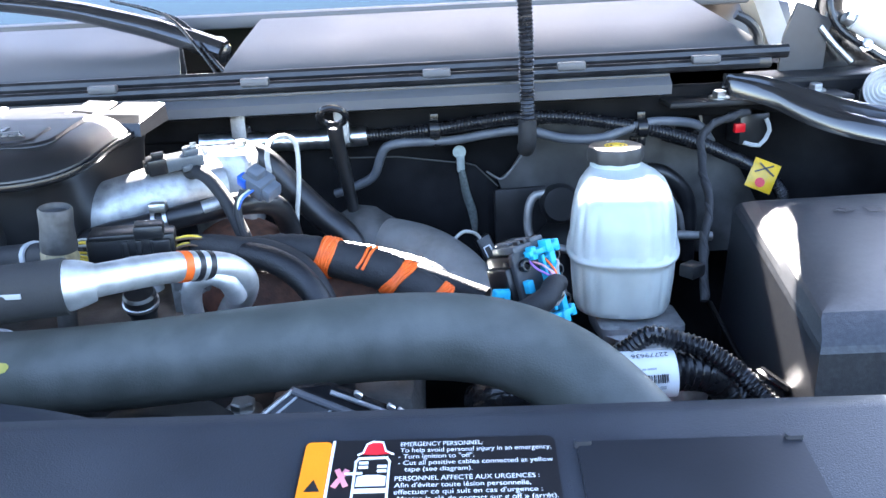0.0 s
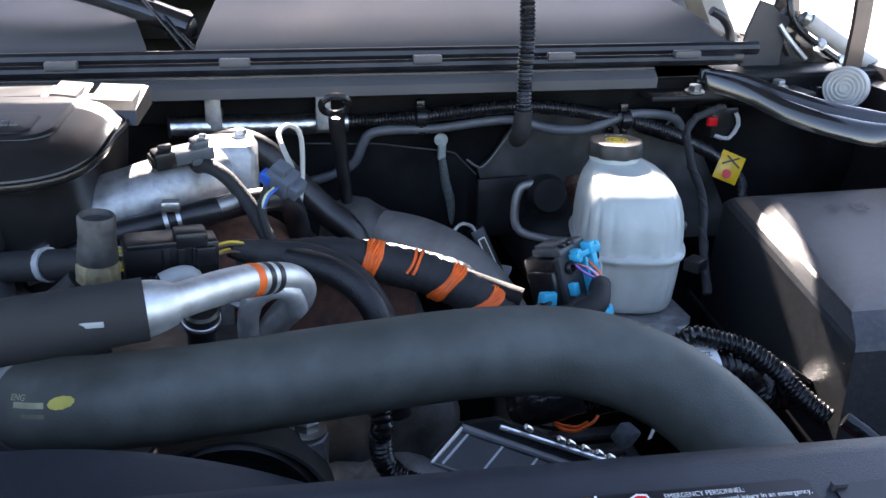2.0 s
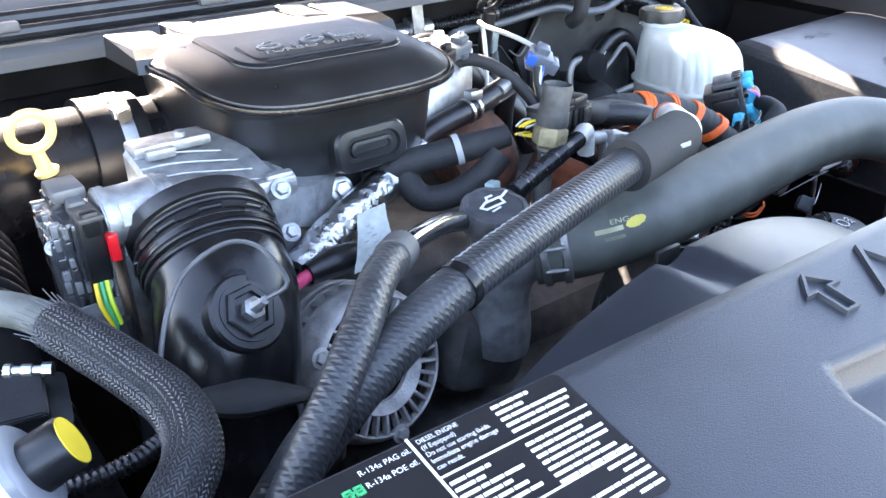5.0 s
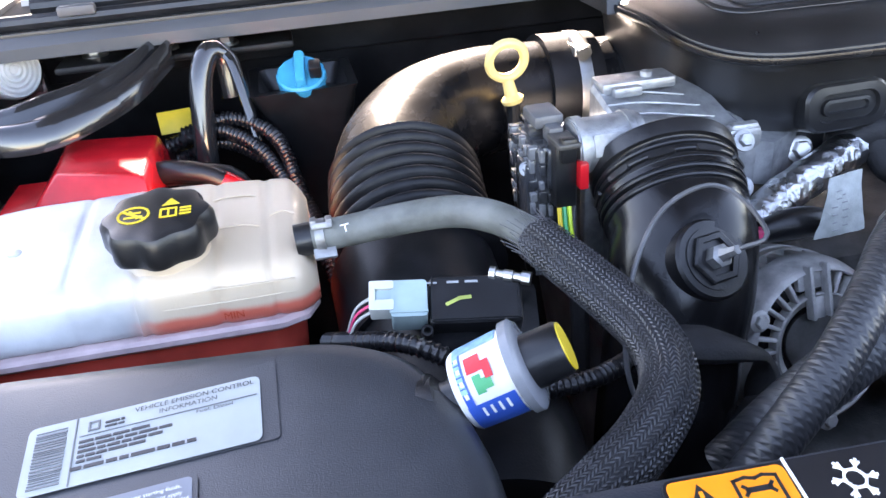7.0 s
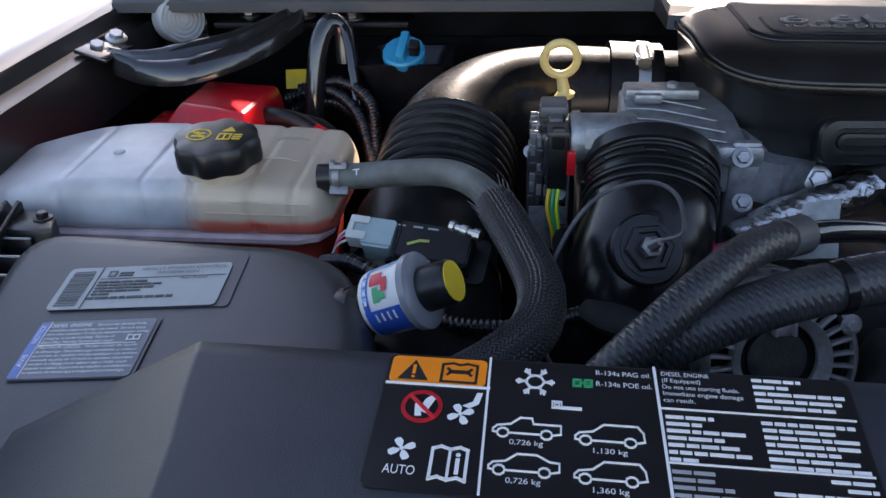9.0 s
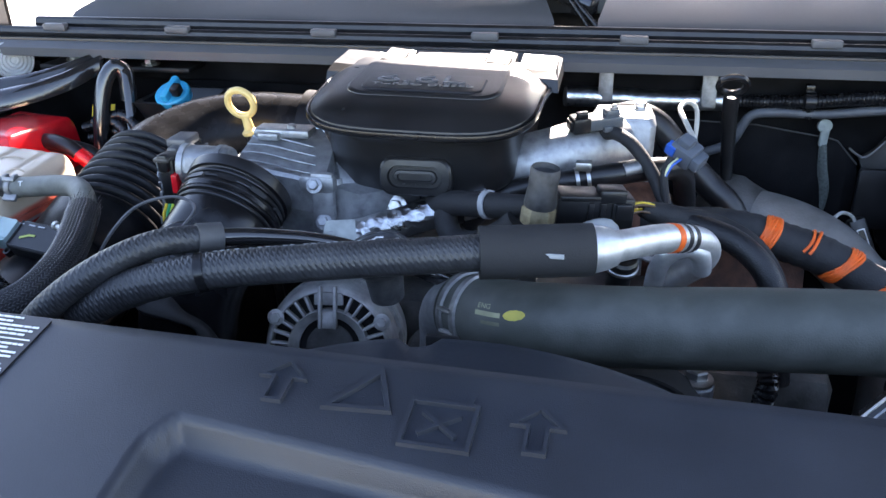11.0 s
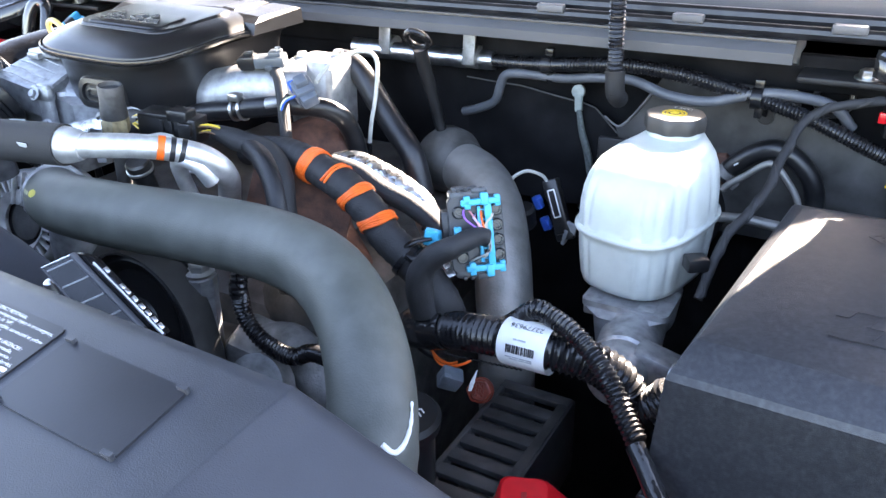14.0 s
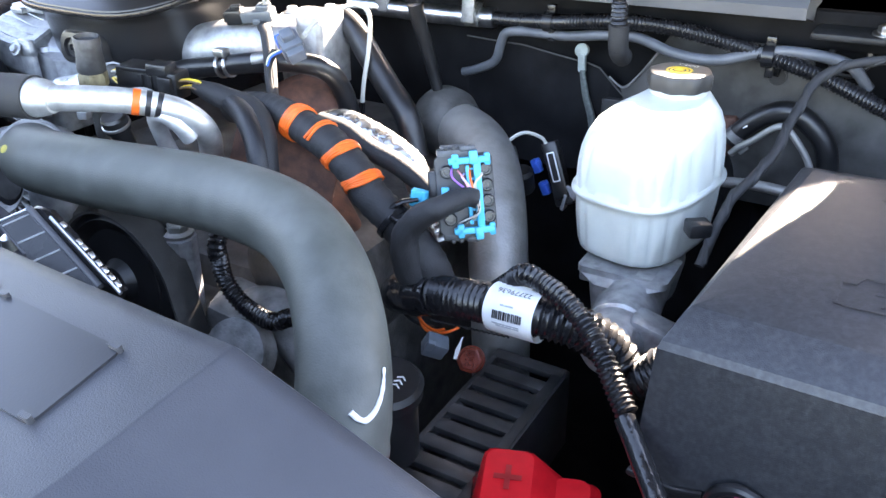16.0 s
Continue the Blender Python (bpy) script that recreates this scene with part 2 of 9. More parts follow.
def tube(pts, r, seg=14, step=0.008, caps=True, squash=1.0, raw=False):
    """A hose along pts; r is a radius, or a function of the metres run and the share of the whole."""
    C = [Vector(p) for p in pts] if raw else spline(pts, step)
    total = sum((b - a).length for a, b in zip(C, C[1:]))
    rings, s, up = [], 0.0, None
    for i, c in enumerate(C):
        d = (C[min(i + 1, len(C) - 1)] - C[max(i - 1, 0)]).normalized()
        if up is None:
            up = d.orthogonal().normalized() if abs(d.z) > 0.9 else Vector((0, 0, 1))
        up = (up - d * up.dot(d)).normalized()
        side = d.cross(up)
        if i:
            s += (c - C[i - 1]).length
        rad = r(s, s / total) if callable(r) else r
        rings.append([c + (side * math.cos(a) + up * math.sin(a) * squash) * rad for a in (2 * math.pi * k / seg for k in range(seg))])
    return skin(rings, caps)


def ribbed(r, pitch, depth):
    """The radius of a split loom or bellows."""
    return lambda s, u: r - depth * (0.5 - 0.5 * math.cos(2 * math.pi * s / pitch)) ** 0.7


def loom(pts, r, pitch=0.0035, depth=0.0012, seg=12):
    return tube(pts, ribbed(r, pitch, depth), seg, pitch / 5)


def lathe(profile, at, axis=(0, 0, 1), seg=32, caps=True, wave=None):
    """A turned shape: pairs of radius and height along the axis from at."""
    q = Vector(axis).normalized().to_track_quat("Z", "Y").to_matrix()
    rings = []
    for r, h in profile:
        rings.append([Vector(at) + q @ Vector((r * (wave(a, h) if wave else 1) * math.cos(a), r * (wave(a, h) if wave else 1) * math.sin(a), h)) for a in (2 * math.pi * k / seg for k in range(seg))])
    return skin(rings, caps)


def box(size, m, bevel=0.003, seg=2):
    """A bevelled box of that size about its middle, at the pose m."""
    bm = bmesh.new()
    bmesh.ops.create_cube(bm, size=1)
    bmesh.ops.scale(bm, verts=bm.verts, vec=size)
    if bevel:
        bmesh.ops.bevel(bm, geom=bm.edges[:], offset=min(bevel, min(size) * 0.45), segments=seg, affect="EDGES", profile=0.5)
    bmesh.ops.transform(bm, verts=bm.verts, matrix=m)
    return bm


def cbox(x0, x1, y0, y1, z0, z1, bevel=0.003):
    return box((x1 - x0, y1 - y0, z1 - z0), Matrix.Translation(((x0 + x1) / 2, (y0 + y1) / 2, (z0 + z1) / 2)), bevel)


def rrect(w, d, r, n=5, cx=0.0, cy=0.0):
    """A rounded rectangle's outline."""
    out = []
    for sx, sy, a0 in ((1, 1, 0), (-1, 1, 90), (-1, -1, 180), (1, -1, 270)):
        for k in range(n + 1):
            a = radians(a0 + 90 * k / n)
            out.append((cx + sx * (w / 2 - r) + r * math.cos(a), cy + sy * (d / 2 - r) + r * math.sin(a)))
    return out


def loft(layers, m=None):
    """Layers of (outline, height), bottom to top."""
    m = m or Matrix.Identity(4)
    return skin([[m @ Vector((x, y, z)) for x, y in o] for o, z in layers])


def slab(outline, z0, z1, m=None, bevel=0.0):
    """An outline raised between two heights, with a rounded top edge."""
    if not bevel:
        return loft([(outline, z0), (outline, z1)], m)
    cx, cy = sum(p[0] for p in outline) / len(outline), sum(p[1] for p in outline) / len(outline)
    ext = max(max(abs(p[0] - cx), abs(p[1] - cy)) for p in outline)

    def inset(k):
        return [(cx + (x - cx) * (1 - k / ext), cy + (y - cy) * (1 - k / ext)) for x, y in outline]
    return loft([(outline, z0), (outline, z1 - bevel), (inset(bevel * 0.3), z1 - bevel * 0.3), (inset(bevel), z1)], m)


def bolt(at, axis=(0, 0, 1), r=0.007, name="bolt", parent=None, material=None):
    q = Vector(axis).normalized()
    bm = joined(lathe([(r * 1.5, 0), (r * 1.5, r * 0.25), (r, r * 0.4)], at, q, 18), lathe([(r, 0), (r, r * 1.0), (r * 0.85, r * 1.15)], at, q, 6))
    return part(name, bm, material or STEEL, parent)


def plate(m, x0, y0, x1, y1, z=0.0003, t=0.0002, r=0.0):
    """A thin film on the face m (its x right, y up, z out), between two corners."""
    w, h = x1 - x0, y1 - y0
    o = rrect(w, h, r or min(w, h) * 0.02, 3, (x0 + x1) / 2, (y0 + y1) / 2)
    return loft([(o, z - t), (o, z)], m)


def bars(m, rows, z=0.0009, t=0.0004):
    """Unreadable writing: thin raised bars, each x0, y, x1, height, broken into words."""
    rng = random.Random(5)
    out = bmesh.new()
    for x0, y, x1, h in rows:
        x = x0
        while x < x1 - h:
            w = min(rng.uniform(2.2, 6.5) * h, x1 - x)
            o = [(x, y), (x + w, y), (x + w, y + h), (x, y + h)]
            out = addquad(out, o, m, z)
            x += w + h * 0.6
    return out


def addquad(bm, o, m, z):
    vs = [bm.verts.new(m @ Vector((x, y, z))) for x, y in o]
    lo = [bm.verts.new(m @ Vector((x, y, z - 0.0004))) for x, y in o]
    bm.faces.new(vs)
    for i in range(4):
        j = (i + 1) % 4
        bm.faces.new((vs[i], lo[i], lo[j], vs[j]))
    return bm


def stroke(bm, pts, w, m, z=0.0009, close=False):
    """A printed line through points of a face."""
    P = [Vector(p) for p in pts] + ([Vector(pts[0])] if close else [])
    for a, b in zip(P, P[1:]):
        d = (b - a).normalized() * w / 2
        n = Vector((-d.y, d.x))
        a2, b2 = a - d, b + d
        addquad(bm, [(a2 - n)[:], (b2 - n)[:], (b2 + n)[:], (a2 + n)[:]], m, z)
    return bm


def disc(bm, c, r, m, z=0.0009, n=18):
    vs = [bm.verts.new(m @ Vector((c[0] + r * math.cos(2 * math.pi * k / n), c[1] + r * math.sin(2 * math.pi * k / n), z))) for k in range(n)]
    bm.faces.new(vs)
    return bm


def poly(bm, pts, m, z=0.0009):
    bm.faces.new([bm.verts.new(m @ Vector((x, y, z))) for x, y in pts])
    return bm


def words(text, m, height, x=0.0, y=0.0, depth=0.0002, z=0.0006, width=None, spread=1.0):
    """Lettering in the built-in font, its lower left corner at x, y of the face m; width squeezes it."""
    cu = bpy.data.curves.new("words", "FONT")
    cu.body, cu.size, cu.extrude, cu.space_character = text, 1.0, 0.0, spread
    ob = bpy.data.objects.new("words", cu)
    scene.collection.objects.link(ob)
    dg = bpy.context.evaluated_depsgraph_get()
    dg.update()
    me = bpy.data.meshes.new_from_object(ob.evaluated_get(dg))
    bm = bmesh.new()
    bm.from_mesh(me)
    bpy.data.objects.remove(ob)
    bpy.data.curves.remove(cu)
    bpy.data.meshes.remove(me)
    xs = [v.co.x for v in bm.verts]
    x0, w0 = min(xs), max(xs) - min(xs)
    sy = height / 0.73
    sx = width / w0 if width else sy
    for v in bm.verts:
        v.co = Vector((x + (v.co.x - x0) * sx, y + v.co.y * sy, z))
    if depth:
        g = bmesh.ops.extrude_face_region(bm, geom=bm.faces[:])
        for v in g["geom"]:
            if isinstance(v, bmesh.types.BMVert):
                v.co.z += depth
    bmesh.ops.transform(bm, verts=bm.verts, matrix=m)
    return bm


def face(o, ax, ay):
    """The pose of a face: its lower left corner, and points to its right and above."""
    o, ax, ay = Vector(o), Vector(ax), Vector(ay)
    x = (ax - o).normalized()
    z = x.cross(ay - o).normalized()
    y = z.cross(x)
    m = Matrix((x, y, z)).transposed().to_4x4()
    m.translation = o
    return m


# ---- the setting ----
ground = part("ground", cbox(-400, 400, -400, 400, -0.2, 0.0, 0), CONCRETE, None, "pale sunlit concrete ground under the truck", kind="structure")


def sheet(name, pts, depth, material, label):
    """A thick panel: a quad or outline in space, thickened away from its normal."""
    bm = bmesh.new()
    f = bm.faces.new([bm.verts.new(p) for p in pts])
    bm.normal_update()
    n = f.normal.copy()
    g = bmesh.ops.extrude_face_region(bm, geom=[f])
    for v in g["geom"]:
        if isinstance(v, bmesh.types.BMVert):
            v.co -= n * depth
    bmesh.ops.recalc_face_normals(bm, faces=bm.faces)
    return part(name, bm, material, None, label, kind="structure")


# firewall, slightly stepped, with the cowl lip over it
FX0, FX1 = -0.985, 0.60
fw = []
for x in np.linspace(FX0, FX1, 40):
    b = 0.012 * math.sin(x * 21) + 0.008 * math.sin(x * 47)
    fw.append([(x, 0.93, 1.262), (x, 0.945 + b * 0.3, 1.21), (x, 0.955 + b, 1.14), (x, 0.985 + b * 2, 1.05), (x, 1.0 + b, 0.9), (x, 0.98, 0.5), (x, 1.06, 0.5), (x, 1.06, 1.262)])
part("wall_firewall", skin(fw), INSUL, None, "dark insulated firewall behind the engine", kind="structure")
part("wall_inner_fender_passenger", cbox(-1.02, -0.985, -0.25, 1.06, 0.45, 1.2, 0), GUNK, None, "dark inner wing panel", kind="structure")
part("wall_inner_fender_driver", cbox(0.60, 0.635, -0.25, 1.06, 0.45, 1.2, 0), GUNK, None, "dark inner wing panel", kind="structure")
part("bay_floor", cbox(-1.02, 0.635, -0.3, 1.06, 0.42, 0.46, 0), GUNK, None, "dark underside of the engine bay", kind="structure")
part("wall_front", cbox(-1.02, 0.635, -0.34, -0.3, 0.42, 1.16, 0), PLASTIC, None, "black grille panel at the nose of the truck", kind="structure")


def wing(side):
    """A painted front wing: gutter, inner flange and the outer skin falling away."""
    rings = []
    for y in np.linspace(-0.3, 1.25, 24):
        z = 1.262 - 0.05 * ((0.95 - y) / 1.2) ** 2 - 0.035 * max(0, (0.9 - y))
        x = 0.99 - 0.06 * max(0, 0.35 - y) ** 1.5
        prof = [(x - 0.035, z - 0.07), (x - 0.028, z - 0.012), (x - 0.012, z - 0.008), (x - 0.008, z + 0.006), (x + 0.004, z + 0.010), (x + 0.016, z + 0.010), (x + 0.03, z + 0.002), (x + 0.045, z - 0.04), (x + 0.06, z - 0.6), (x + 0.03, z - 0.6), (x + 0.0, z - 0.09)]
        rings.append([((-0.205 + side * (px - 0.205)), y, pz) for px, pz in prof])
    return skin(rings)


part("fender_passenger", wing(-1), PAINT, None, "dark painted front wing of the truck", kind="structure")
part("fender_driver", wing(1), PAINT, None, "dark painted front wing of the truck", kind="structure")

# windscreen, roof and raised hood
# the pillars' pale beige has the sunlight on them put into the colour
SUNLITTRIM = mat("sunlit_pillar_trim", (0.42, 0.38, 0.33), 0.5, var=0.12, scale=20)
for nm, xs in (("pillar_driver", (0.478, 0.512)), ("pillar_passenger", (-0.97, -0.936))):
    part(nm, skin([[(xs[0], 1.14, 1.26), (xs[1], 1.14, 1.26), (xs[1], 1.20, 1.26), (xs[0], 1.20, 1.26)], [(xs[0] - 0.03, 1.72, 1.82), (xs[1] - 0.03, 1.72, 1.82), (xs[1] - 0.03, 1.80, 1.82), (xs[0] - 0.03, 1.80, 1.82)]]), SUNLITTRIM, None, "windscreen pillar coloured pale as if sunlit", kind="structure")
sheet("windscreen", [(-0.95, 1.12, 1.345), (0.52, 1.12, 1.345), (0.42, 1.75, 1.8), (-0.85, 1.75, 1.8)], 0.006, GLASS, "slanting windscreen glass above the cowl")
# roof is out of view; its height and crown bound the sunlit strip
roof_ = []
for y, z in ((1.75, 1.849), (2.2, 1.870), (3.2, 1.880)):
    lo = [Vector((x, y, z - 0.013 * ((x + 0.215) / 0.635) ** 6)) for x in np.linspace(-0.85, 0.42, 24)]
    roof_.append(lo + [p - Vector((0, 0, 0.04)) for p in reversed(lo)])
part("cab_roof", skin(roof_), PAINT, None, "dark painted cab roof out of view, crowned to bound the sunlit strip", kind="structure")
part("cab", cbox(-1.0, 0.58, 1.3, 3.3, 0.5, 1.33, 0.03), PAINT, None, "dark painted cab body", kind="structure")
hoodr = []
for u in np.linspace(0, 1, 14):
    y, z = 1.07 - 0.81 * u, 1.50 + 0.84 * u - 0.10 * (u - 0.5) ** 2
    n = Vector((0, 0.68, 0.73)) * 0.035
    row = []
    for x in np.linspace(-0.98, 0.57, 120):
        # rises and dips of the unseen rear lip place the sun patches below
        k = 0.02 + 0.014 * max(0.0, min(1.0, (0.20 - abs(x + 0.345)) / 0.04)) - (0.050 * min(1.0, (x + 0.205) / 0.30) ** 2 - 0.024 * max(0.0, min(1.0, (x - 0.25) / 0.04)) + 0.06 * max(0.0, min(1.0, (x - 0.328) / 0.02)) if x > -0.205 else 0.07 * ((x + 0.205) / 0.78) ** 2) - 0.06 * max(0.0, min(1.0, (abs(x + 0.205) - 0.58) / 0.03))
        row.append(Vector((-0.205 + (x + 0.205) * (1 - 0.32 * u), y, z + k)))
    hoodr.append(row + [p + n for p in reversed(row)])
# liner added out of view to dull reflections in the radiator cover
LINER = mat("hood_liner_felt", (0.02, 0.02, 0.021), 0.95, var=0.3, scale=40, bump=0.5, fine=300, spec=0.1)
part("hood", skin(hoodr), LINER, None, "raised hood out of view, matt black below, rear lip shaped to place sun patches", kind="structure")

# ---- cowl ----
cowl = thing("cowl", (-0.2, 0.93, 1.25), "grey plastic cowl with black rubber seals below the windscreen", "cowl")


def strip(profile, x0, x1, bow=0.0, n=24):
    return skin([[(x, y + bow * ((x + 0.2) / 0.7) ** 2, z) for y, z in profile] for x in np.linspace(x0, x1, n)])


part("lip", strip([(0.872, 1.262), (0.871, 1.272), (0.880, 1.279), (0.905, 1.283), (0.96, 1.283), (0.96, 1.25), (0.93, 1.25), (0.882, 1.262)], -0.985, 0.262), COWLPLA, cowl, "grey steel cowl lip")
# solid black strip painted in for the shade of the gap behind the lip
part("lip_gap_shade", cbox(-0.984, 0.262, 0.8815, 0.8885, 1.2770, 1.2822, 0.0005), PLASTIC, cowl, "black strip for the shaded gap behind the lip")
part("shelf", cbox(-0.99, 0.6, 0.93, 1.3, 1.225, 1.262, 0.004), INSUL, cowl)
part("lower_seal", tube([(x, 0.897, 1.287) for x in np.linspace(-0.98, 0.36, 12)], 0.0065, 10, 0.02), BLACKRUB, cowl)
part("upper_seal", tube([(x, 0.918, 1.295) for x in np.linspace(-0.9, 0.40, 12)], 0.0075, 10, 0.02), BLACKRUB, cowl)
part("seal_channel", cbox(-0.9, 0.38, 0.905, 0.93, 1.279, 1.291, 0.003), PLASTIC, cowl)
for x in (-0.86, -0.70, -0.52, -0.335, -0.175, 0.017, 0.16, 0.303):
    part("seal_clip", box((0.03, 0.010, 0.0085), pose(x, 0.893, 1.2935), 0.002), COWLPLA, cowl)


def cowl_panel(b0, b1, t0, t1):
    rings = []
    for k, (y, z) in enumerate([(0.925, 1.28), (0.928, 1.300), (0.935, 1.306), (1.0, 1.326), (1.06, 1.343), (1.075, 1.346), (1.085, 1.335), (1.085, 1.28)]):
        u = min(1, max(0, (y - 0.93) / 0.145))
        a, b = b0 + (t0 - b0) * u, b1 + (t1 - b1) * u
        rings.append([(x, y, z) for x in np.linspace(a, b, 12)])
    bm = skin(rings, caps=False, closed=False)
    bmesh.ops.solidify(bm, geom=bm.faces[:], thickness=0.004)
    return bm


part("panel", cowl_panel(-0.215, 0.375, -0.195, 0.335), COWLPLA, cowl, "smooth grey plastic cowl panel")
part("panel", cowl_panel(-0.86, -0.262, -0.82, -0.30), COWLPLA, cowl, "smooth grey plastic cowl panel")
end_outline = [(0.434, 1.341), (0.449, 1.336), (0.461, 1.326), (0.477, 1.320), (0.472, 1.306), (0.470, 1.262), (0.418, 1.262), (0.421, 1.303), (0.427, 1.321)]
part("end_panel", skin([[(x, 0.978, z) for x, z in end_outline], [(x, 0.983, z) for x, z in end_outline]]), mat("dark_end_panel_plastic", (0.03, 0.032, 0.037), 0.5, var=0.15), cowl, "curved grey cowl end panel")
part("seal_loop", tube([(0.345, 0.93, 1.335), (0.360, 0.93, 1.327), (0.372, 0.932, 1.312), (0.373, 0.93, 1.293), (0.362, 0.925, 1.285)], 0.005, 10, 0.004), BLACKRUB, cowl)
part("corner_tray", cbox(0.38, 0.60, 0.93, 0.99, 1.255, 1.264, 0.003), GUNK, cowl)
part("screen_trim", cbox(-0.95, 0.42, 1.085, 1.13, 1.335, 1.352, 0.004), COWLPLA, cowl)

wiper = thing("wiper_arm", (-0.235, 1.0, 1.31), "black wiper arm parked on the windscreen", "wiper")
part("pivot", lathe([(0.0, 0), (0.016, 0), (0.017, 0.012), (0.012, 0.022), (0.0, 0.024)], (-0.232, 0.985, 1.31), (0, -0.3, 1), 20), SHAFT, wiper)
part("arm", tube([(-0.222, 0.975, 1.318), (-0.27, 0.985, 1.336), (-0.34, 1.0, 1.356), (-0.46, 1.03, 1.378), (-0.8, 1.10, 1.41)], lambda s, u: 0.017 - 0.008 * u, 12, 0.02, squash=0.8), SHAFT, wiper)
part("washer_tube", tube([(-0.215, 0.935, 1.30), (-0.235, 0.955, 1.318), (-0.27, 0.99, 1.352), (-0.33, 1.03, 1.37)], 0.0025, 8), LOOM, wiper)
part("washer_tube", tube([(-0.225, 0.935, 1.30), (-0.245, 0.957, 1.322), (-0.285, 0.985, 1.36), (-0.36, 1.03, 1.378)], 0.002, 8), LOOM, wiper)

# ---- radiator cover ----
CU, CV = Vector((0.858, -0.038, 0)).normalized(), Vector((-0.0442, -0.999, -0.185)).normalized()
CC = Vector((-0.691, 0.315, 1.252))
COV = face(CC, CC + CU, CC - CV)
cover = thing("radiator_cover", (-0.26, 0.2, 1.1), "black grained plastic cover over the radiator with warning labels", "engine cover")
WID = 0.859
RIMS = [(0.138, -0.071, 0.0125), (0.707, -0.0885, 0.0125)]


def cover_shell():
    """The sheet with its sloping ends, the latch pocket and two wells."""
    bm = bmesh.new()

    def back(u):
        return 0.047 + 0.022 * max(0, min(1, (u - 0.30) / 0.22))

    def pocket(u, d):
        # depth of the shallow latch pocket at (u, d); d is metres forward
        left, right = 0.308 + 0.010 * max(0, 0.066 - d) / 0.02, 0.523 + max(0, d - 0.07) * 0.45
        e = min(u - left, right - u, d - back(u))
        e = max(0.0, min(1.0, e / 0.007))
        return 0.0135 * e * e * (3 - 2 * e)

    def second(u, d):
        # the front of the sheet rolls over towards the grille
        d0 = 0.109 if u < 0.535 else 0.095 + 5.0 * (u - 0.59) ** 2
        e = max(0.0, d - d0) * max(0.0, min(1.0, (u - 0.28) / 0.03))
        return 0.6 * e * e / (e + 0.012)
    us = sorted(set([round(v, 5) for v in [-0.0012, 0.0012, WID - 0.0012, WID + 0.0012] + list(np.linspace(-0.10, 0, 7)) + list(np.linspace(0, WID, 330)) + list(np.linspace(WID, WID + 0.10, 7))]))
    ds = list(np.linspace(0, 0.02, 4)) + list(np.linspace(0.0225, 0.14, 48)) + [0.17, 0.22, 0.30]
    grid = []
    for u in us:
        row = []
        for d in ds:
            z = 0.0
            uu, dd = u, d + (back(u) - 0.058) * max(0.0, 1 - abs(d - 0.058) / 0.036)
            inn = 0.13 * d
            if u < 0:
                z = u * 0.62
                uu = u * 1.0 + inn * (1 + u / 0.1)
            elif u > WID:
                z = -(u - WID) * 0.42
                uu = u - inn * (1 - (u - WID) / 0.1)
            else:
                uu = inn + u * (WID - 2 * inn) / WID if d > 0 else u
                z -= max(pocket(u, dd) + second(u, dd), max(0.10 * max(0.0, min(1.0, (r_ - math.hypot(uu - hu, dd + hv)) / 0.0012)) for hu, hv, r_ in RIMS))
            if d > 0.14:
                z -= 0.25 * (d - 0.14)
            row.append(COV @ Vector((uu, -dd, z)))
        grid.append(row)
    rolled = []
    for row in grid:
        p = row[0]
        rolled.append([p + Vector((0, 0.004, -0.16)), p + Vector((0, 0.0035, -0.012)), p + Vector((0, 0.0025, -0.003))] + row)
    bm = skin(rolled, caps=False, closed=False)
    bmesh.ops.solidify(bm, geom=bm.faces[:], thickness=0.0025)
    return bm


panel = part("panel", cover_shell(), COVER, cover, smooth=62)
for u, v, r in RIMS:
    part("well", lathe([(0.0, -0.092), (r * 0.9, -0.09), (r * 0.93, -0.004), (r * 0.955, 0.0002), (r * 1.0, 0.0014), (r * 1.09, 0.0016), (r * 1.13, 0.0010), (r * 1.14, -0.002)], COV @ Vector((u, v, 0)), COV.to_3x3() @ Vector((0, 0, 1)), 40, caps=False), COVER, cover)
for u, v in ((0.5104, -0.086),):
    part("push_pin", lathe([(0.009, -0.001), (0.009, 0.003), (0.0065, 0.0045), (0.0055, 0.003), (0.0, 0.003)], COV @ Vector((u, v, -0.0130)), COV.to_3x3() @ Vector((0, 0, 1)), 24), GLOSSY, cover, "black plastic push pin")


def emboss(name, shapes, h=0.0022, w=0.0022):
    """Raised lines on the cover; each line or outline is one piece."""
    for pts, close in shapes:
        P = [Vector((x, y)) for x, y in pts]
        n = len(P)
        rings = []
        for i, p in enumerate(P):
            a = (p - P[i - 1]).normalized() if close or i else (P[1] - P[0]).normalized()
            b = (P[(i + 1) % n] - p).normalized() if close or i < n - 1 else a
            t = (a + b).normalized()
            m = Vector((-t.y, t.x)) * (w / 2) / max(0.45, t.dot(b))
            q, r = p + m, p - m
            rings.append([COV @ Vector((q.x, q.y, -0.0005)), COV @ Vector((p.x + m.x * 0.8, p.y + m.y * 0.8, h)), COV @ Vector((p.x - m.x * 0.8, p.y - m.y * 0.8, h)), COV @ Vector((r.x, r.y, -0.0005))])
        bm = skin(rings + (rings[:1] if close else []), caps=not close)
        bmesh.ops.remove_doubles(bm, verts=bm.verts[:], dist=0.00001)
        part(name, bm, COVER, cover, smooth=20)


def arrow_at(u, v):
    return [([(u - 0.004, v - 0.024), (u + 0.004, v - 0.024), (u + 0.004, v - 0.010), (u + 0.010, v - 0.010), (u, v), (u - 0.010, v - 0.010), (u - 0.004, v - 0.010)], True)]


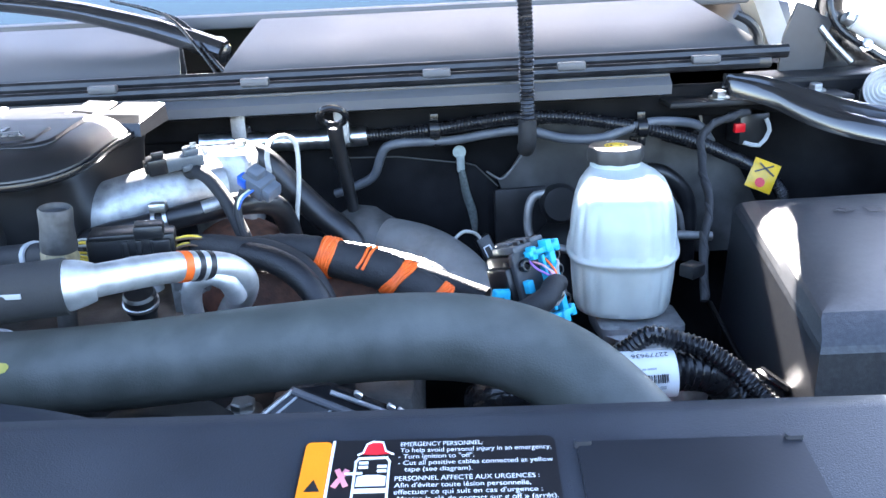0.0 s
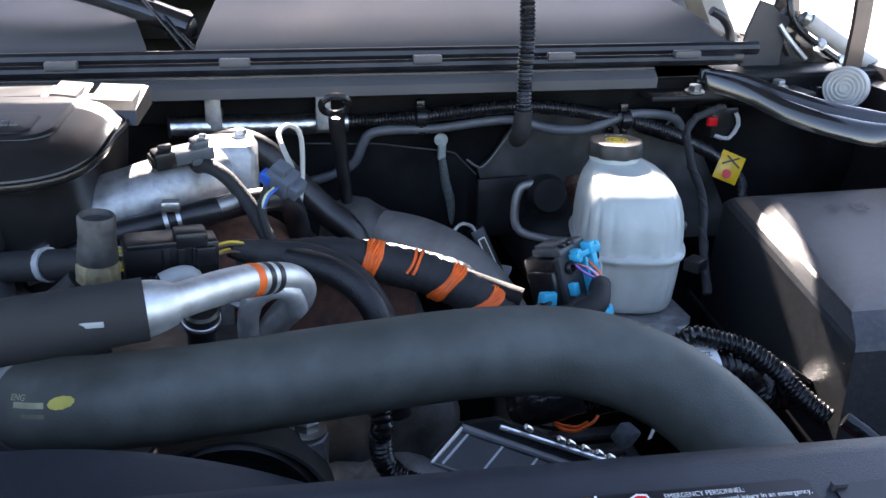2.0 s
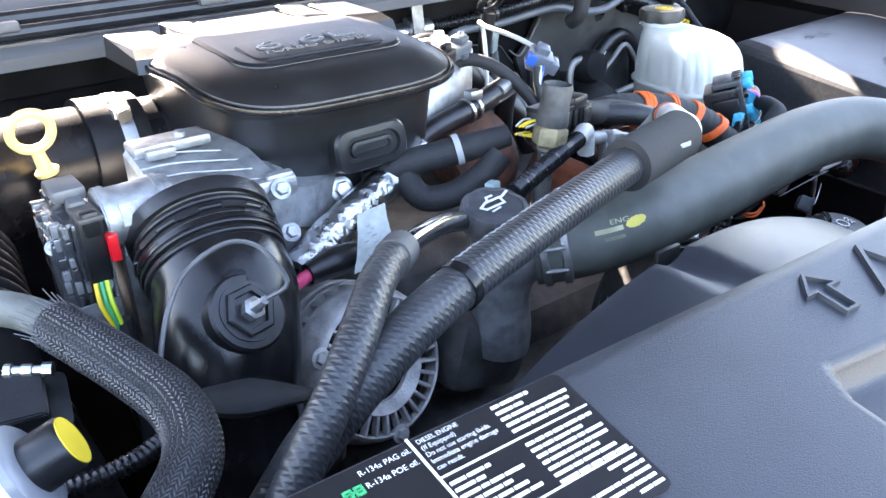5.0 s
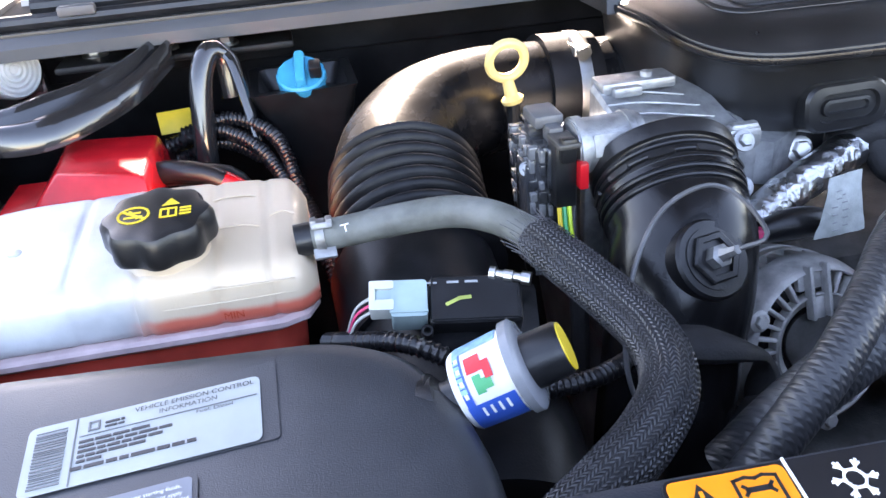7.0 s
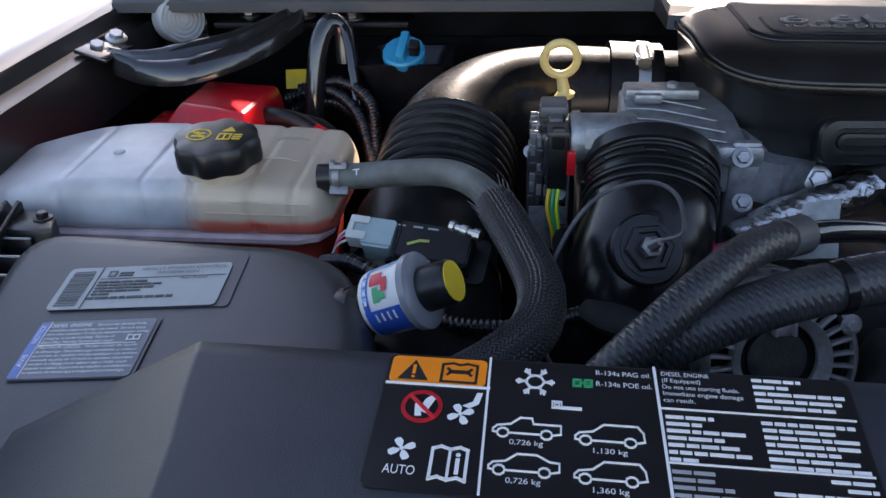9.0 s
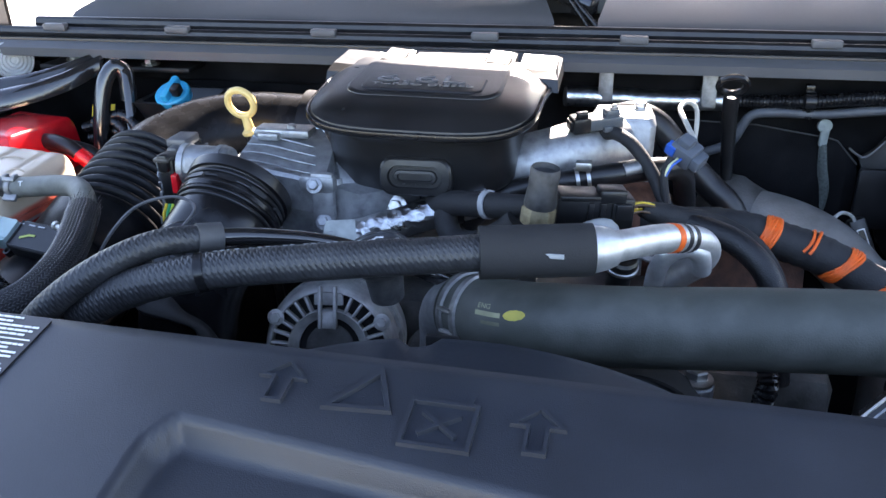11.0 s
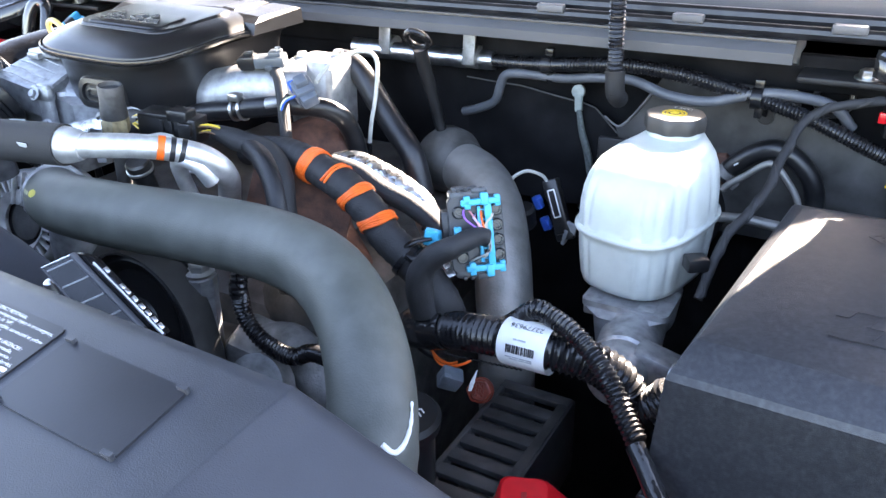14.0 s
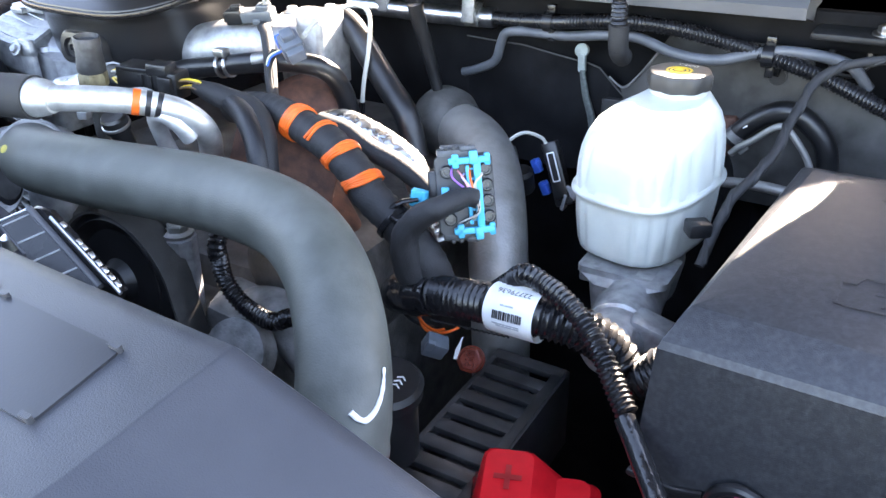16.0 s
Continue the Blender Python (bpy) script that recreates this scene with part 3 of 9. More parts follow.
emboss("raised_arrow", arrow_at(0.357, -0.0105), w=0.0018)
emboss("raised_warning_sign", [([(0.400, -0.010), (0.382, -0.034), (0.409, -0.032)], True)], w=0.0026)
emboss("raised_battery_sign", [([(0.418, -0.048), (0.446, -0.048), (0.446, -0.024), (0.418, -0.024)], True), ([(0.424, -0.042), (0.440, -0.030)], False), ([(0.424, -0.030), (0.440, -0.042)], False), ([(0.443, -0.024), (0.443, -0.018)], False)])
emboss("raised_arrow", arrow_at(0.472, -0.020), w=0.0018)
part("raised_pad", plate(COV, 0.745, -0.061, 0.8215, -0.0205, 0.0012, 0.0012, 0.004), mat("smooth_pad_plastic", (0.013, 0.015, 0.020), 0.34, var=0.12, scale=30, bump=0.05), cover, "smooth darker plastic pad")
for u, v in ((0.747, -0.0215), (0.819, -0.0215), (0.8185, -0.0595), (0.748, -0.060)):
    part("pad_clip", plate(COV, u - 0.003, v - 0.0012, u + 0.003, v + 0.0012, 0.0030, 0.003, 0.0008), COVER, cover)



# ---- air filter box ----
abox = thing("air_filter_box", (-0.77, 0.40, 0.9), "black plastic air filter box with two silver labels on its lid", "air box")


def lid_z(x, y):
    return min(1.203 + 0.09 * (x + 0.78) + 0.2 * (y - 0.455), 1.2115)


def lid():
    corners = [((-0.884, 0.510), 0.034), ((-0.672, 0.474), 0.035), ((-0.640, 0.41), 0.03), ((-0.645, 0.235), 0.03), ((-0.852, 0.235), 0.03)]
    outl = []
    n = len(corners)
    for i, (c, r) in enumerate(corners):
        c, a, b = Vector(c), Vector(corners[i - 1][0]), Vector(corners[(i + 1) % n][0])
        p, q = c + (a - c).normalized() * r, c + (b - c).normalized() * r
        for k in range(9):
            t = k / 8
            outl.append((p * (1 - t) ** 2 + c * 2 * t * (1 - t) + q * t * t)[:])
    cx, cy = -0.764, 0.365
    rings = []
    for k, drop in ((1.0, 0.30), (1.0, 0.05), (0.996, 0.032), (0.983, 0.016), (0.955, 0.0055), (0.915, 0.0012), (0.85, 0), (0.7, 0), (0.5, 0), (0.3, 0), (0.1, 0)):
        rings.append([Vector((cx + (x - cx) * k, cy + (y - cy) * k, lid_z(cx + (x - cx) * k, cy + (y - cy) * k) - drop)) for x, y in outl])
    return skin(rings)


part("lid", lid(), BOXPLA, abox, smooth=50)
def rail_x(y, off=0.0):
    return -0.9055 + 0.152 * (0.535 - y) + off


def rail_z(y):
    return 1.2045 - 0.2 * (0.535 - y)


for off in (-0.0085, 0.0):
    part("side_rail", tube([(rail_x(y, off), y, rail_z(y)) for y in (0.538, 0.46, 0.38, 0.27)], 0.0012, 8), BOXPLA, abox)
part("side_wall", skin([[(rail_x(y, -0.0085), y, rail_z(y) - 0.001), (rail_x(y, -0.006), y, rail_z(y) - 0.006), (rail_x(y, -0.0015), y, rail_z(y) - 0.006), (rail_x(y), y, rail_z(y) - 0.001), (rail_x(y, 0.0015), y, rail_z(y) - 0.001), (rail_x(y, 0.0015), y, 1.0), (rail_x(y, -0.0085), y, 1.0)] for y in np.linspace(0.54, 0.27, 8)]), PLASTIC, abox)
FINEDGE = mat("pale_fin_edge", (0.26, 0.265, 0.27), 0.45, var=0.15, bump=0.1)
for k in range(11):
    y = 0.506 - 0.0174 * k
    z = 1.1945 + 0.2 * (y - 0.505)
    part("rib", cbox(rail_x(y, 0.0014), -0.868 - 0.13 * (y - 0.4), y - 0.0009, y + 0.0009, 1.06, z - 0.0009, 0.0003), PLASTIC, abox)
    part("rib_edge", cbox(rail_x(y, 0.0018), -0.868 - 0.13 * (y - 0.4), y - 0.0011, y + 0.0009, z - 0.0009, z, 0.0002), FINEDGE, abox, "pale top edge")
part("floor", cbox(-0.905, -0.862, 0.27, 0.54, 1.10, 1.14, 0.002), PLASTIC, abox)
part("corner_post", slab([(-0.905, 0.512), (-0.880, 0.509), (-0.870, 0.512), (-0.876, 0.528), (-0.886, 0.537), (-0.897, 0.541), (-0.9055, 0.540)], 1.10, 1.1985, None, 0.003), PLASTIC, abox)
bolt((-0.884, 0.527, 1.1985), r=0.0042, name="screw", parent=abox, material=PLASTIC)
part("sensor_boss", lathe([(0.017, -0.02), (0.017, 0.0), (0.015, 0.006), (0.009, 0.009), (0.009, 0.014)], (-0.661, 0.428, 1.192), (0.88, -0.1, 0.42), 24), BLACKRUB, abox)

# ---- restriction gauge ----
GA = Vector((0.86, -0.18, 0.42)).normalized()
GO = Vector((-0.652, 0.429, 1.199))
gauge = thing("restriction_gauge", GO, "clear air filter gauge with blue label and yellow cap button", "gauge")
part("stem", lathe([(0.0079, -0.0054), (0.0079, 0.0054), (0.0092, 0.0072)], GO, GA, 20), BLACKRUB, gauge)
part("base", lathe([(0.0150, -0.030), (0.0158, -0.014), (0.0135, -0.007), (0.0090, -0.004)], GO, GA, 28), BLACKRUB, gauge, "fat black rubber base")
part("can", lathe([(0.0106, 0.0036), (0.0163, 0.0054), (0.0172, 0.0072), (0.0180, 0.0306), (0.0172, 0.0315)], GO, GA, 32), LABELWHITE, gauge, "cup with white and blue label")
part("collar", lathe([(0.0180, 0.0297), (0.0201, 0.0306), (0.0201, 0.0342), (0.0185, 0.0355), (0.0123, 0.0360)], GO, GA, 32), mat("smoked_clear_plastic", (0.22, 0.23, 0.25), 0.2, var=0.1), gauge)
part("button", lathe([(0.0119, 0.0351), (0.0114, 0.0504), (0.0106, 0.0518)], GO, GA, 28), PLASTIC, gauge)
part("button_face", lathe([(0.0000, 0.0524), (0.0104, 0.0524), (0.0104, 0.0513), (0.0000, 0.0513)], GO, GA, 28, caps=False), YELLOW, gauge)
gq = GA.to_track_quat("Z", "Y").to_matrix()
toward = Vector((-0.05, -0.62, 0.78))
ga0 = math.atan2((gq.transposed() @ toward).y, (gq.transposed() @ toward).x)


def can_patch(a0, a1, h0, h1, r=0.0):
    rings = []
    for h in np.linspace(h0, h1, 3):
        rad = 0.88 * (0.0195 + (h / 0.9 - 0.008) * 0.001 / 0.026) + 0.0003 + r
        rings.append([GO + gq @ Vector((rad * math.cos(ga0 + a), rad * math.sin(ga0 + a), h)) for a in np.linspace(a0, a1, 10)])
    return skin(rings, False, False)


PALEBLUE = mat("pale_blue_print", (0.22, 0.42, 0.66), 0.35, var=0.25, scale=200)
part("label_patch", can_patch(0.62, 1.55, 0.0081, 0.0290), LABELBLUE, gauge)
part("label_patch", can_patch(-1.6, -0.72, 0.0085, 0.0285), PALEBLUE, gauge)
part("label_patch", can_patch(-0.72, 0.30, 0.0085, 0.0112), PALEBLUE, gauge)
part("label_patch", can_patch(-0.72, 0.62, 0.0085, 0.0120), LABELBLUE, gauge)
part("label_patch", can_patch(-0.50, -0.08, 0.0135, 0.0205, 0.0002), REDPRINT, gauge)
part("label_patch", can_patch(-0.28, 0.14, 0.0205, 0.0240, 0.0003), REDPRINT, gauge)
part("label_patch", can_patch(-0.02, 0.42, 0.0150, 0.0188, 0.0002), GREEN, gauge)
part("label_patch", can_patch(0.10, 0.36, 0.0188, 0.0225, 0.0002), GREEN, gauge)
for k in range(4):
    part("label_patch", can_patch(-0.60 + 0.30 * k, -0.48 + 0.30 * k, 0.0094, 0.0110, 0.0003), LABELWHITE, gauge)
    part("label_patch", can_patch(0.72, 0.98, 0.0135 + 0.0035 * k, 0.0147 + 0.0035 * k, 0.0003), LABELWHITE, gauge)

# ---- coolant tank ----
tank = thing("coolant_tank", (-0.82, 0.60, 1.1), "translucent plastic coolant tank with orange coolant in the bottom", "coolant tank")


def tank_ring(x, y0, y1, z0, z1, f=0.010, n=4):
    """Section of the tank: flat front, crisp front crease, top rising to a rounded back."""
    pts = []
    for cy, cz, r, a0, a1 in ((y1 - 0.018, z1 - 0.018, 0.018, 0, 85), (y0 + f, z1 - 0.007 - f, f, 95, 180), (y0 + 0.008, z0 + 0.008, 0.008, 180, 270), (y1 - 0.008, z0 + 0.008, 0.008, 270, 360)):
        for k in range(n + 1):
            a = radians(a0 + (a1 - a0) * k / n)
            pts.append((x, cy + r * math.cos(a), cz + r * math.sin(a)))
    return pts


def tank_body(xs):
    rings = []
    for x in xs:
        u = (x + 0.967) / 0.267
        e = max(0.0, min(1.0, (u - 0.6) / 0.35))
        z1 = 1.2215 - 0.0045 * e * e - 0.0195 * max(0, (0.42 - u) / 0.42) ** 1.7 - 0.004 * max(0, (0.06 - u) / 0.06) - 0.012 * max(0, (u - 0.955) / 0.045) ** 2
        y0 = 0.550 + 0.026 * max(0, (0.16 - u) / 0.16) ** 1.3 - 0.003 * (u > 0.64) + 0.012 * max(0, (u - 0.95) / 0.05) ** 2
        y1 = 0.668 - 0.012 * max(0, (0.25 - u) / 0.25) - 0.010 * max(0, (u - 0.95) / 0.05) ** 2
        g = 0.0010 * math.exp(-((u - 0.30) / 0.008) ** 2) + 0.0012 * math.exp(-((u - 0.52) / 0.008) ** 2) + 0.0024 * math.exp(-((u - 0.655) / 0.010) ** 2) + 0.0022 * math.exp(-((u - 0.80) / 0.010) ** 2) + 0.0018 * math.exp(-((u - 0.91) / 0.008) ** 2)
        rings.append(tank_ring(x, y0 + g, y1, 1.178, z1 - 0.8 * g, 0.013, 6))
    return skin(rings)


part("shell", tank_body(np.linspace(-0.967, -0.700, 130)), FROST, tank, "cloudy tank shell stained tan at the filler end", smooth=60)
SE = [(-0.938, 0.548), (-0.722, 0.5445), (-0.708, 0.550), (-0.701, 0.564), (-0.702, 0.640), (-0.714, 0.656), (-0.965, 0.668), (-0.972, 0.655), (-0.966, 0.580), (-0.955, 0.562)]
SEAMPLA = mat("pinkish_seam_plastic", (0.52, 0.40, 0.40), 0.22, var=0.2, scale=60, sss=0.4)
part("seam", skin([[(x * k - 0.833 * (1 - k), y * k + 0.61 * (1 - k), z) for x, y in SE] for k, z in ((0.975, 1.1725), (1.0, 1.1745), (1.0, 1.1775), (0.975, 1.1795))]), SEAMPLA, tank, "pinkish translucent seam flange")
part("lower_half", loft([(rrect(0.225, 0.095, 0.02, 5, -0.83, 0.607), 1.06), (rrect(0.245, 0.102, 0.02, 5, -0.832, 0.604), 1.173)]), mat("coolant_filled_plastic", (0.58, 0.07, 0.05), 0.25, var=0.25, scale=30, sss=0.3), tank, "lower half full of red-orange coolant")
for x0, x1, y in ((-0.756, -0.728, 0.590), (-0.756, -0.728, 0.632), (-0.722, -0.708, 0.600)):
    part("top_ridge", tube([(x0, y, 1.2170), (x0 + 0.3 * (x1 - x0), y, 1.2186), (x0 + 0.7 * (x1 - x0), y, 1.2184), (x1, y, 1.2160)], 0.0011, 8, 0.003, squash=0.5), FROST, tank)
part("side_ridge", tube([(-0.765, 0.5470, 1.2035), (-0.735, 0.5462, 1.2032), (-0.712, 0.5474, 1.2022)], 0.0006, 8, 0.004), FROST, tank)
part("side_ridge", tube([(-0.782, 0.5470, 1.1955), (-0.745, 0.5462, 1.1952), (-0.712, 0.5474, 1.1945)], 0.0005, 8, 0.004), FROST, tank)
part("dimple", lathe([(0.004, -0.001), (0.004, 0.001), (0.002, 0.002)], (-0.862, 0.60, 1.2172), (0, 0, 1), 12), FROST, tank)
part("level_mark", words("MIN", face((-0.752, 0.5465, 1.1845), (-0.742, 0.5465, 1.1845), (-0.752, 0.5465, 1.195)), 0.0045, 0.0, 0.0, 0.0003, 0.0), COOLANT, tank)
part("ear", loft([(rrect(0.026, 0.026, 0.008, 4, -0.957, 0.637), 1.18), (rrect(0.026, 0.026, 0.008, 4, -0.957, 0.637), 1.199), (rrect(0.020, 0.020, 0.008, 4, -0.957, 0.637), 1.2015)]), FROST, tank)
CAPC = Vector((-0.7785, 0.577, 1.2200))
part("neck", lathe([(0.022, -0.016), (0.0245, 0.0), (0.0235, 0.004)], CAPC, (0, -0.12, 1), 28), FROST, tank)
lobes = lambda a, h: 1 + 0.055 * math.cos(8 * a) * (1 if 0.001 < h < 0.02 else 0.6)
cap = part("cap", lathe([(0.024, 0.0015), (0.0275, 0.002), (0.0285, 0.005), (0.0282, 0.016), (0.0262, 0.0195), (0.022, 0.0205), (0.0, 0.0205)], CAPC, (0, -0.12, 1), 64, wave=lobes), PLASTIC, tank, "black lobed screw cap with yellow symbols")
CAPF = face(CAPC + Vector((0, -0.12, 1)).normalized() * 0.0206, CAPC + Vector((0, -0.12, 1)).normalized() * 0.0206 + Vector((1, 0, 0)), CAPC + Vector((0, -0.12, 1)).normalized() * 0.0206 + Vector((0, 1, 0.12)))
sym = bmesh.new()
for k in range(20):
    a, b = 2 * math.pi * k / 20, 2 * math.pi * (k + 1) / 20
    stroke(sym, [(-0.011 + 0.0078 * math.cos(a), -0.001 + 0.0078 * math.sin(a)), (-0.011 + 0.0078 * math.cos(b), -0.001 + 0.0078 * math.sin(b))], 0.0012, CAPF, 0.0004)
for p, q in (((-0.016, 0.003), (-0.006, -0.005)), ((-0.015, -0.003), (-0.007, -0.003)), ((-0.014, 0.001), (-0.008, 0.001)), ((-0.013, 0.003), (-0.009, -0.004))):
    stroke(sym, [p, q], 0.0014, CAPF, 0.0004)
poly(sym, [(0.003, 0.004), (0.013, 0.004), (0.008, 0.0115)], CAPF, 0.0004)
stroke(sym, [(0.003, -0.007), (0.011, -0.007), (0.011, 0.001), (0.003, 0.001)], 0.0012, CAPF, 0.0004, True)
stroke(sym, [(0.007, -0.006), (0.007, 0.0)], 0.001, CAPF, 0.0004)
for y in (0.0, -0.003, -0.006):
    stroke(sym, [(0.0135, y), (0.018, y)], 0.0014, CAPF, 0.0004)
part("cap_symbol", sym, YELLOW, cap, "yellow printed symbols")
part("outlet", tube([(-0.708, 0.570, 1.213), (-0.685, 0.568, 1.214)], 0.0075, 14), CREAM, tank)

# ---- overflow hose in braided sleeve ----
DULLSTEEL = mat("dull_clamp_steel", (0.3, 0.3, 0.3), 0.5, 0.8, var=0.3, scale=150, dust=0.3)
ohose = thing("overflow_hose", (-0.60, 0.45, 1.15), "grey rubber overflow hose running into a black braided sleeve", "hose")
HP = [(-0.702, 0.569, 1.2135), (-0.68, 0.567, 1.2155), (-0.650, 0.560, 1.221), (-0.622, 0.548, 1.226), (-0.602, 0.530, 1.226), (-0.585, 0.505, 1.221)]
part("hose", tube(HP, 0.0088, 18, 0.005), mat("pale_grey_hose_rubber", (0.12, 0.125, 0.112), 0.55, var=0.3, scale=70, bump=0.4, dust=0.5), ohose)
part("clamp", joined(tube([(-0.6965, 0.569, 1.2139), (-0.6915, 0.568, 1.2143)], 0.0098, 18), box((0.0125, 0.009, 0.0035), pose(-0.6940, 0.5605, 1.2085, 40, 0, 0), 0.0008), box((0.0115, 0.006, 0.0035), pose(-0.6940, 0.5640, 1.2225, -25, 0, 0), 0.0008)), DULLSTEEL, ohose, "dull steel spring clamp")
part("clamp_ear", joined(cbox(-0.7000, -0.6965, 0.562, 0.568, 1.2225, 1.2265, 0.0007), cbox(-0.6915, -0.6880, 0.562, 0.568, 1.2225, 1.2265, 0.0007)), DULLSTEEL, ohose)
hose_mark = bmesh.new()
HMF = face((-0.6835, 0.5602, 1.2192), (-0.6800, 0.5597, 1.2198), (-0.6840, 0.5622, 1.2225))
stroke(hose_mark, [(0.0, 0.0030), (0.0040, 0.0030)], 0.0007, HMF, 0.0006)
stroke(hose_mark, [(0.0022, 0.0030), (0.0022, -0.0005)], 0.0007, HMF, 0.0006)
part("hose_mark", hose_mark, PRINT, ohose)
part("hose_end", tube([(-0.709, 0.569, 1.213), (-0.700, 0.569, 1.2135)], 0.0092, 18), BLACKRUB, ohose)
BRAID = mat("braided_sleeve", (0.045, 0.046, 0.050), 0.34, var=0.3, scale=200, bump=0)
DARKBRAID = mat("dark_braided_sleeve", (0.008, 0.008, 0.0095), 0.42, var=0.3, scale=400, bump=0.8, fine=900)
BP = [(-0.590, 0.512, 1.2225), (-0.581, 0.490, 1.2185), (-0.570, 0.460, 1.213), (-0.563, 0.430, 1.209), (-0.567, 0.405, 1.203), (-0.585, 0.386, 1.197), (-0.606, 0.374, 1.190), (-0.635, 0.362, 1.175), (-0.66, 0.35, 1.14)]
part("sleeve", tube(BP, lambda s, u: 0.0105 + 0.0012 * min(1, s / 0.03), 24, 0.003), TAPE, ohose, "black braided sleeve")


def braid(pts, r, columns, pitch, width):
    """Rows of short slanted strands round a sleeve, leaning to and fro."""
    C = spline(pts, pitch)
    up = Vector((0, 0, 1))
    bm = bmesh.new()
    rng_ = random.Random(8)
    for i in range(1, len(C) - 1):
        d = (C[i + 1] - C[i - 1]).normalized()
        up = (up - d * up.dot(d)).normalized()
        side = d.cross(up)
        for k in range(columns):
            w = math.pi / columns
            lean = 0.8 if k % 2 else -0.8
            a0 = 2 * math.pi * k / columns + rng_.uniform(-0.02, 0.02)
            jit = rng_.uniform(-0.12, 0.12) * pitch
            vs = []
            for da, ds, h in ((-w, -lean, 0.0), (-w * 0.2, -0.15 * lean, 0.0005), (w * 0.8, lean, 0.0)):
                a = a0 + da
                n = side * math.cos(a) + up * math.sin(a)
                p = C[i] + n * (r + h) + d * (ds * pitch * 0.75 + jit)
                vs.append((bm.verts.new(p - d * width), bm.verts.new(p + d * width)))
            for (p, q), (s, t) in zip(vs, vs[1:]):
                bm.faces.new((p, q, t, s))
    return bm


part("braid", braid(BP, 0.0119, 34, 0.0023, 0.00055), BRAID, ohose, "black woven strands", kind="stuff")
for k in range(26):
    a = 2 * math.pi * k / 26
    n = Vector((math.cos(a) * 0.95, 0.3 * math.cos(a), math.sin(a)))
    p = Vector(BP[0]) + n * 0.0098
    part("frayed_strand", tube([p + Vector((0.003, -0.010, -0.002)), p + n * 0.001, p + n * (0.001 + 0.0012 * (k % 3)) + Vector((-0.002 - 0.001 * (k % 4), 0.006 + 0.002 * (k % 3), 0.001))], 0.0003, 4, 0.006), BRAID, ohose)

# ---- intake duct ----
duct = thing("intake_duct", (-0.62, 0.62, 1.0), "glossy black intake duct with a ribbed rubber bellows", "intake duct")
part("elbow", tube([(-0.448, 0.778, 1.205), (-0.50, 0.777, 1.208), (-0.555, 0.770, 1.210), (-0.60, 0.750, 1.207), (-0.628, 0.715, 1.198), (-0.638, 0.685, 1.188)], lambda s, u: 0.0405 + 0.004 * u, 36, 0.006), DUCTPLA, duct)
part("bellows", tube([(-0.630, 0.690, 1.190), (-0.634, 0.650, 1.176), (-0.635, 0.600, 1.158)], lambda s, u: 0.0505 + 0.0045 * (abs(math.sin(math.pi * s / 0.0112)) ** 0.6 * 2 - 1.2) - 0.003 * max(0, 1 - s / 0.006), 40, 0.0012), DUCTRUB, duct, "ribbed black rubber bellows")
part("lower_duct", tube([(-0.642, 0.604, 1.159), (-0.641, 0.56, 1.146), (-0.637, 0.52, 1.138), (-0.635, 0.46, 1.13), (-0.64, 0.42, 1.12)], lambda s, u: 0.052 - 0.001 * u, 36, 0.006), DUCTRUB, duct)
part("duct_band", tube([(-0.6405, 0.548, 1.1435), (-0.640, 0.540, 1.142)], 0.0545, 36), DUCTRUB, duct)
part("coupler", tube([(-0.505, 0.777, 1.2085), (-0.462, 0.778, 1.206)], 0.0465, 36), DUCTRUB, duct)
part("band_clamp", tube([(-0.482, 0.778, 1.207), (-0.472, 0.778, 1.2065)], 0.0475, 36), STEEL, duct, "steel band clamp")
part("clamp_screw", joined(lathe([(0.0055, -0.012), (0.0055, 0.012)], (-0.477, 0.752, 1.2495), (0, 1, 0.3), 14), cbox(-0.4835, -0.4705, 0.745, 0.762, 1.243, 1.251, 0.001)), STEEL, duct)
part("inner_pipe", tube([(-0.465, 0.778, 1.206), (-0.38, 0.79, 1.20)], 0.041, 30), PLASTIC, duct)

# mass-air-flow sensor on the lower duct
maf = thing("air_flow_sensor", (-0.625, 0.51, 1.16), "black sensor block with a grey-green plug on the duct", "sensor")
MF = face((-0.651, 0.492, 1.196), (-0.606, 0.484, 1.194), (-0.651, 0.518, 1.212))
part("body", loft([(rrect(0.046, 0.026, 0.003, 3, 0.024, 0.012), -0.014), (rrect(0.046, 0.026, 0.003, 3, 0.024, 0.012), 0.0), (rrect(0.044, 0.024, 0.003, 3, 0.024, 0.012), 0.0012)], MF), PLASTIC, maf)
part("flange", loft([(rrect(0.060, 0.03, 0.004, 3, 0.026, 0.012), -0.017), (rrect(0.060, 0.03, 0.004, 3, 0.026, 0.012), -0.013)], MF), PLASTIC, maf)
part("plug", joined(loft([(rrect(0.018, 0.020, 0.002, 3, -0.009, 0.012), -0.012), (rrect(0.018, 0.020, 0.002, 3, -0.009, 0.012), 0.004)], MF), loft([(rrect(0.012, 0.010, 0.002, 3, -0.022, 0.014), -0.008), (rrect(0.012, 0.010, 0.002, 3, -0.022, 0.014), 0.003)], MF)), PALETEAL, maf, "grey-green plug")
LOCKWHITE = mat("off_white_lock_plastic", (0.55, 0.56, 0.52), 0.4, var=0.1)
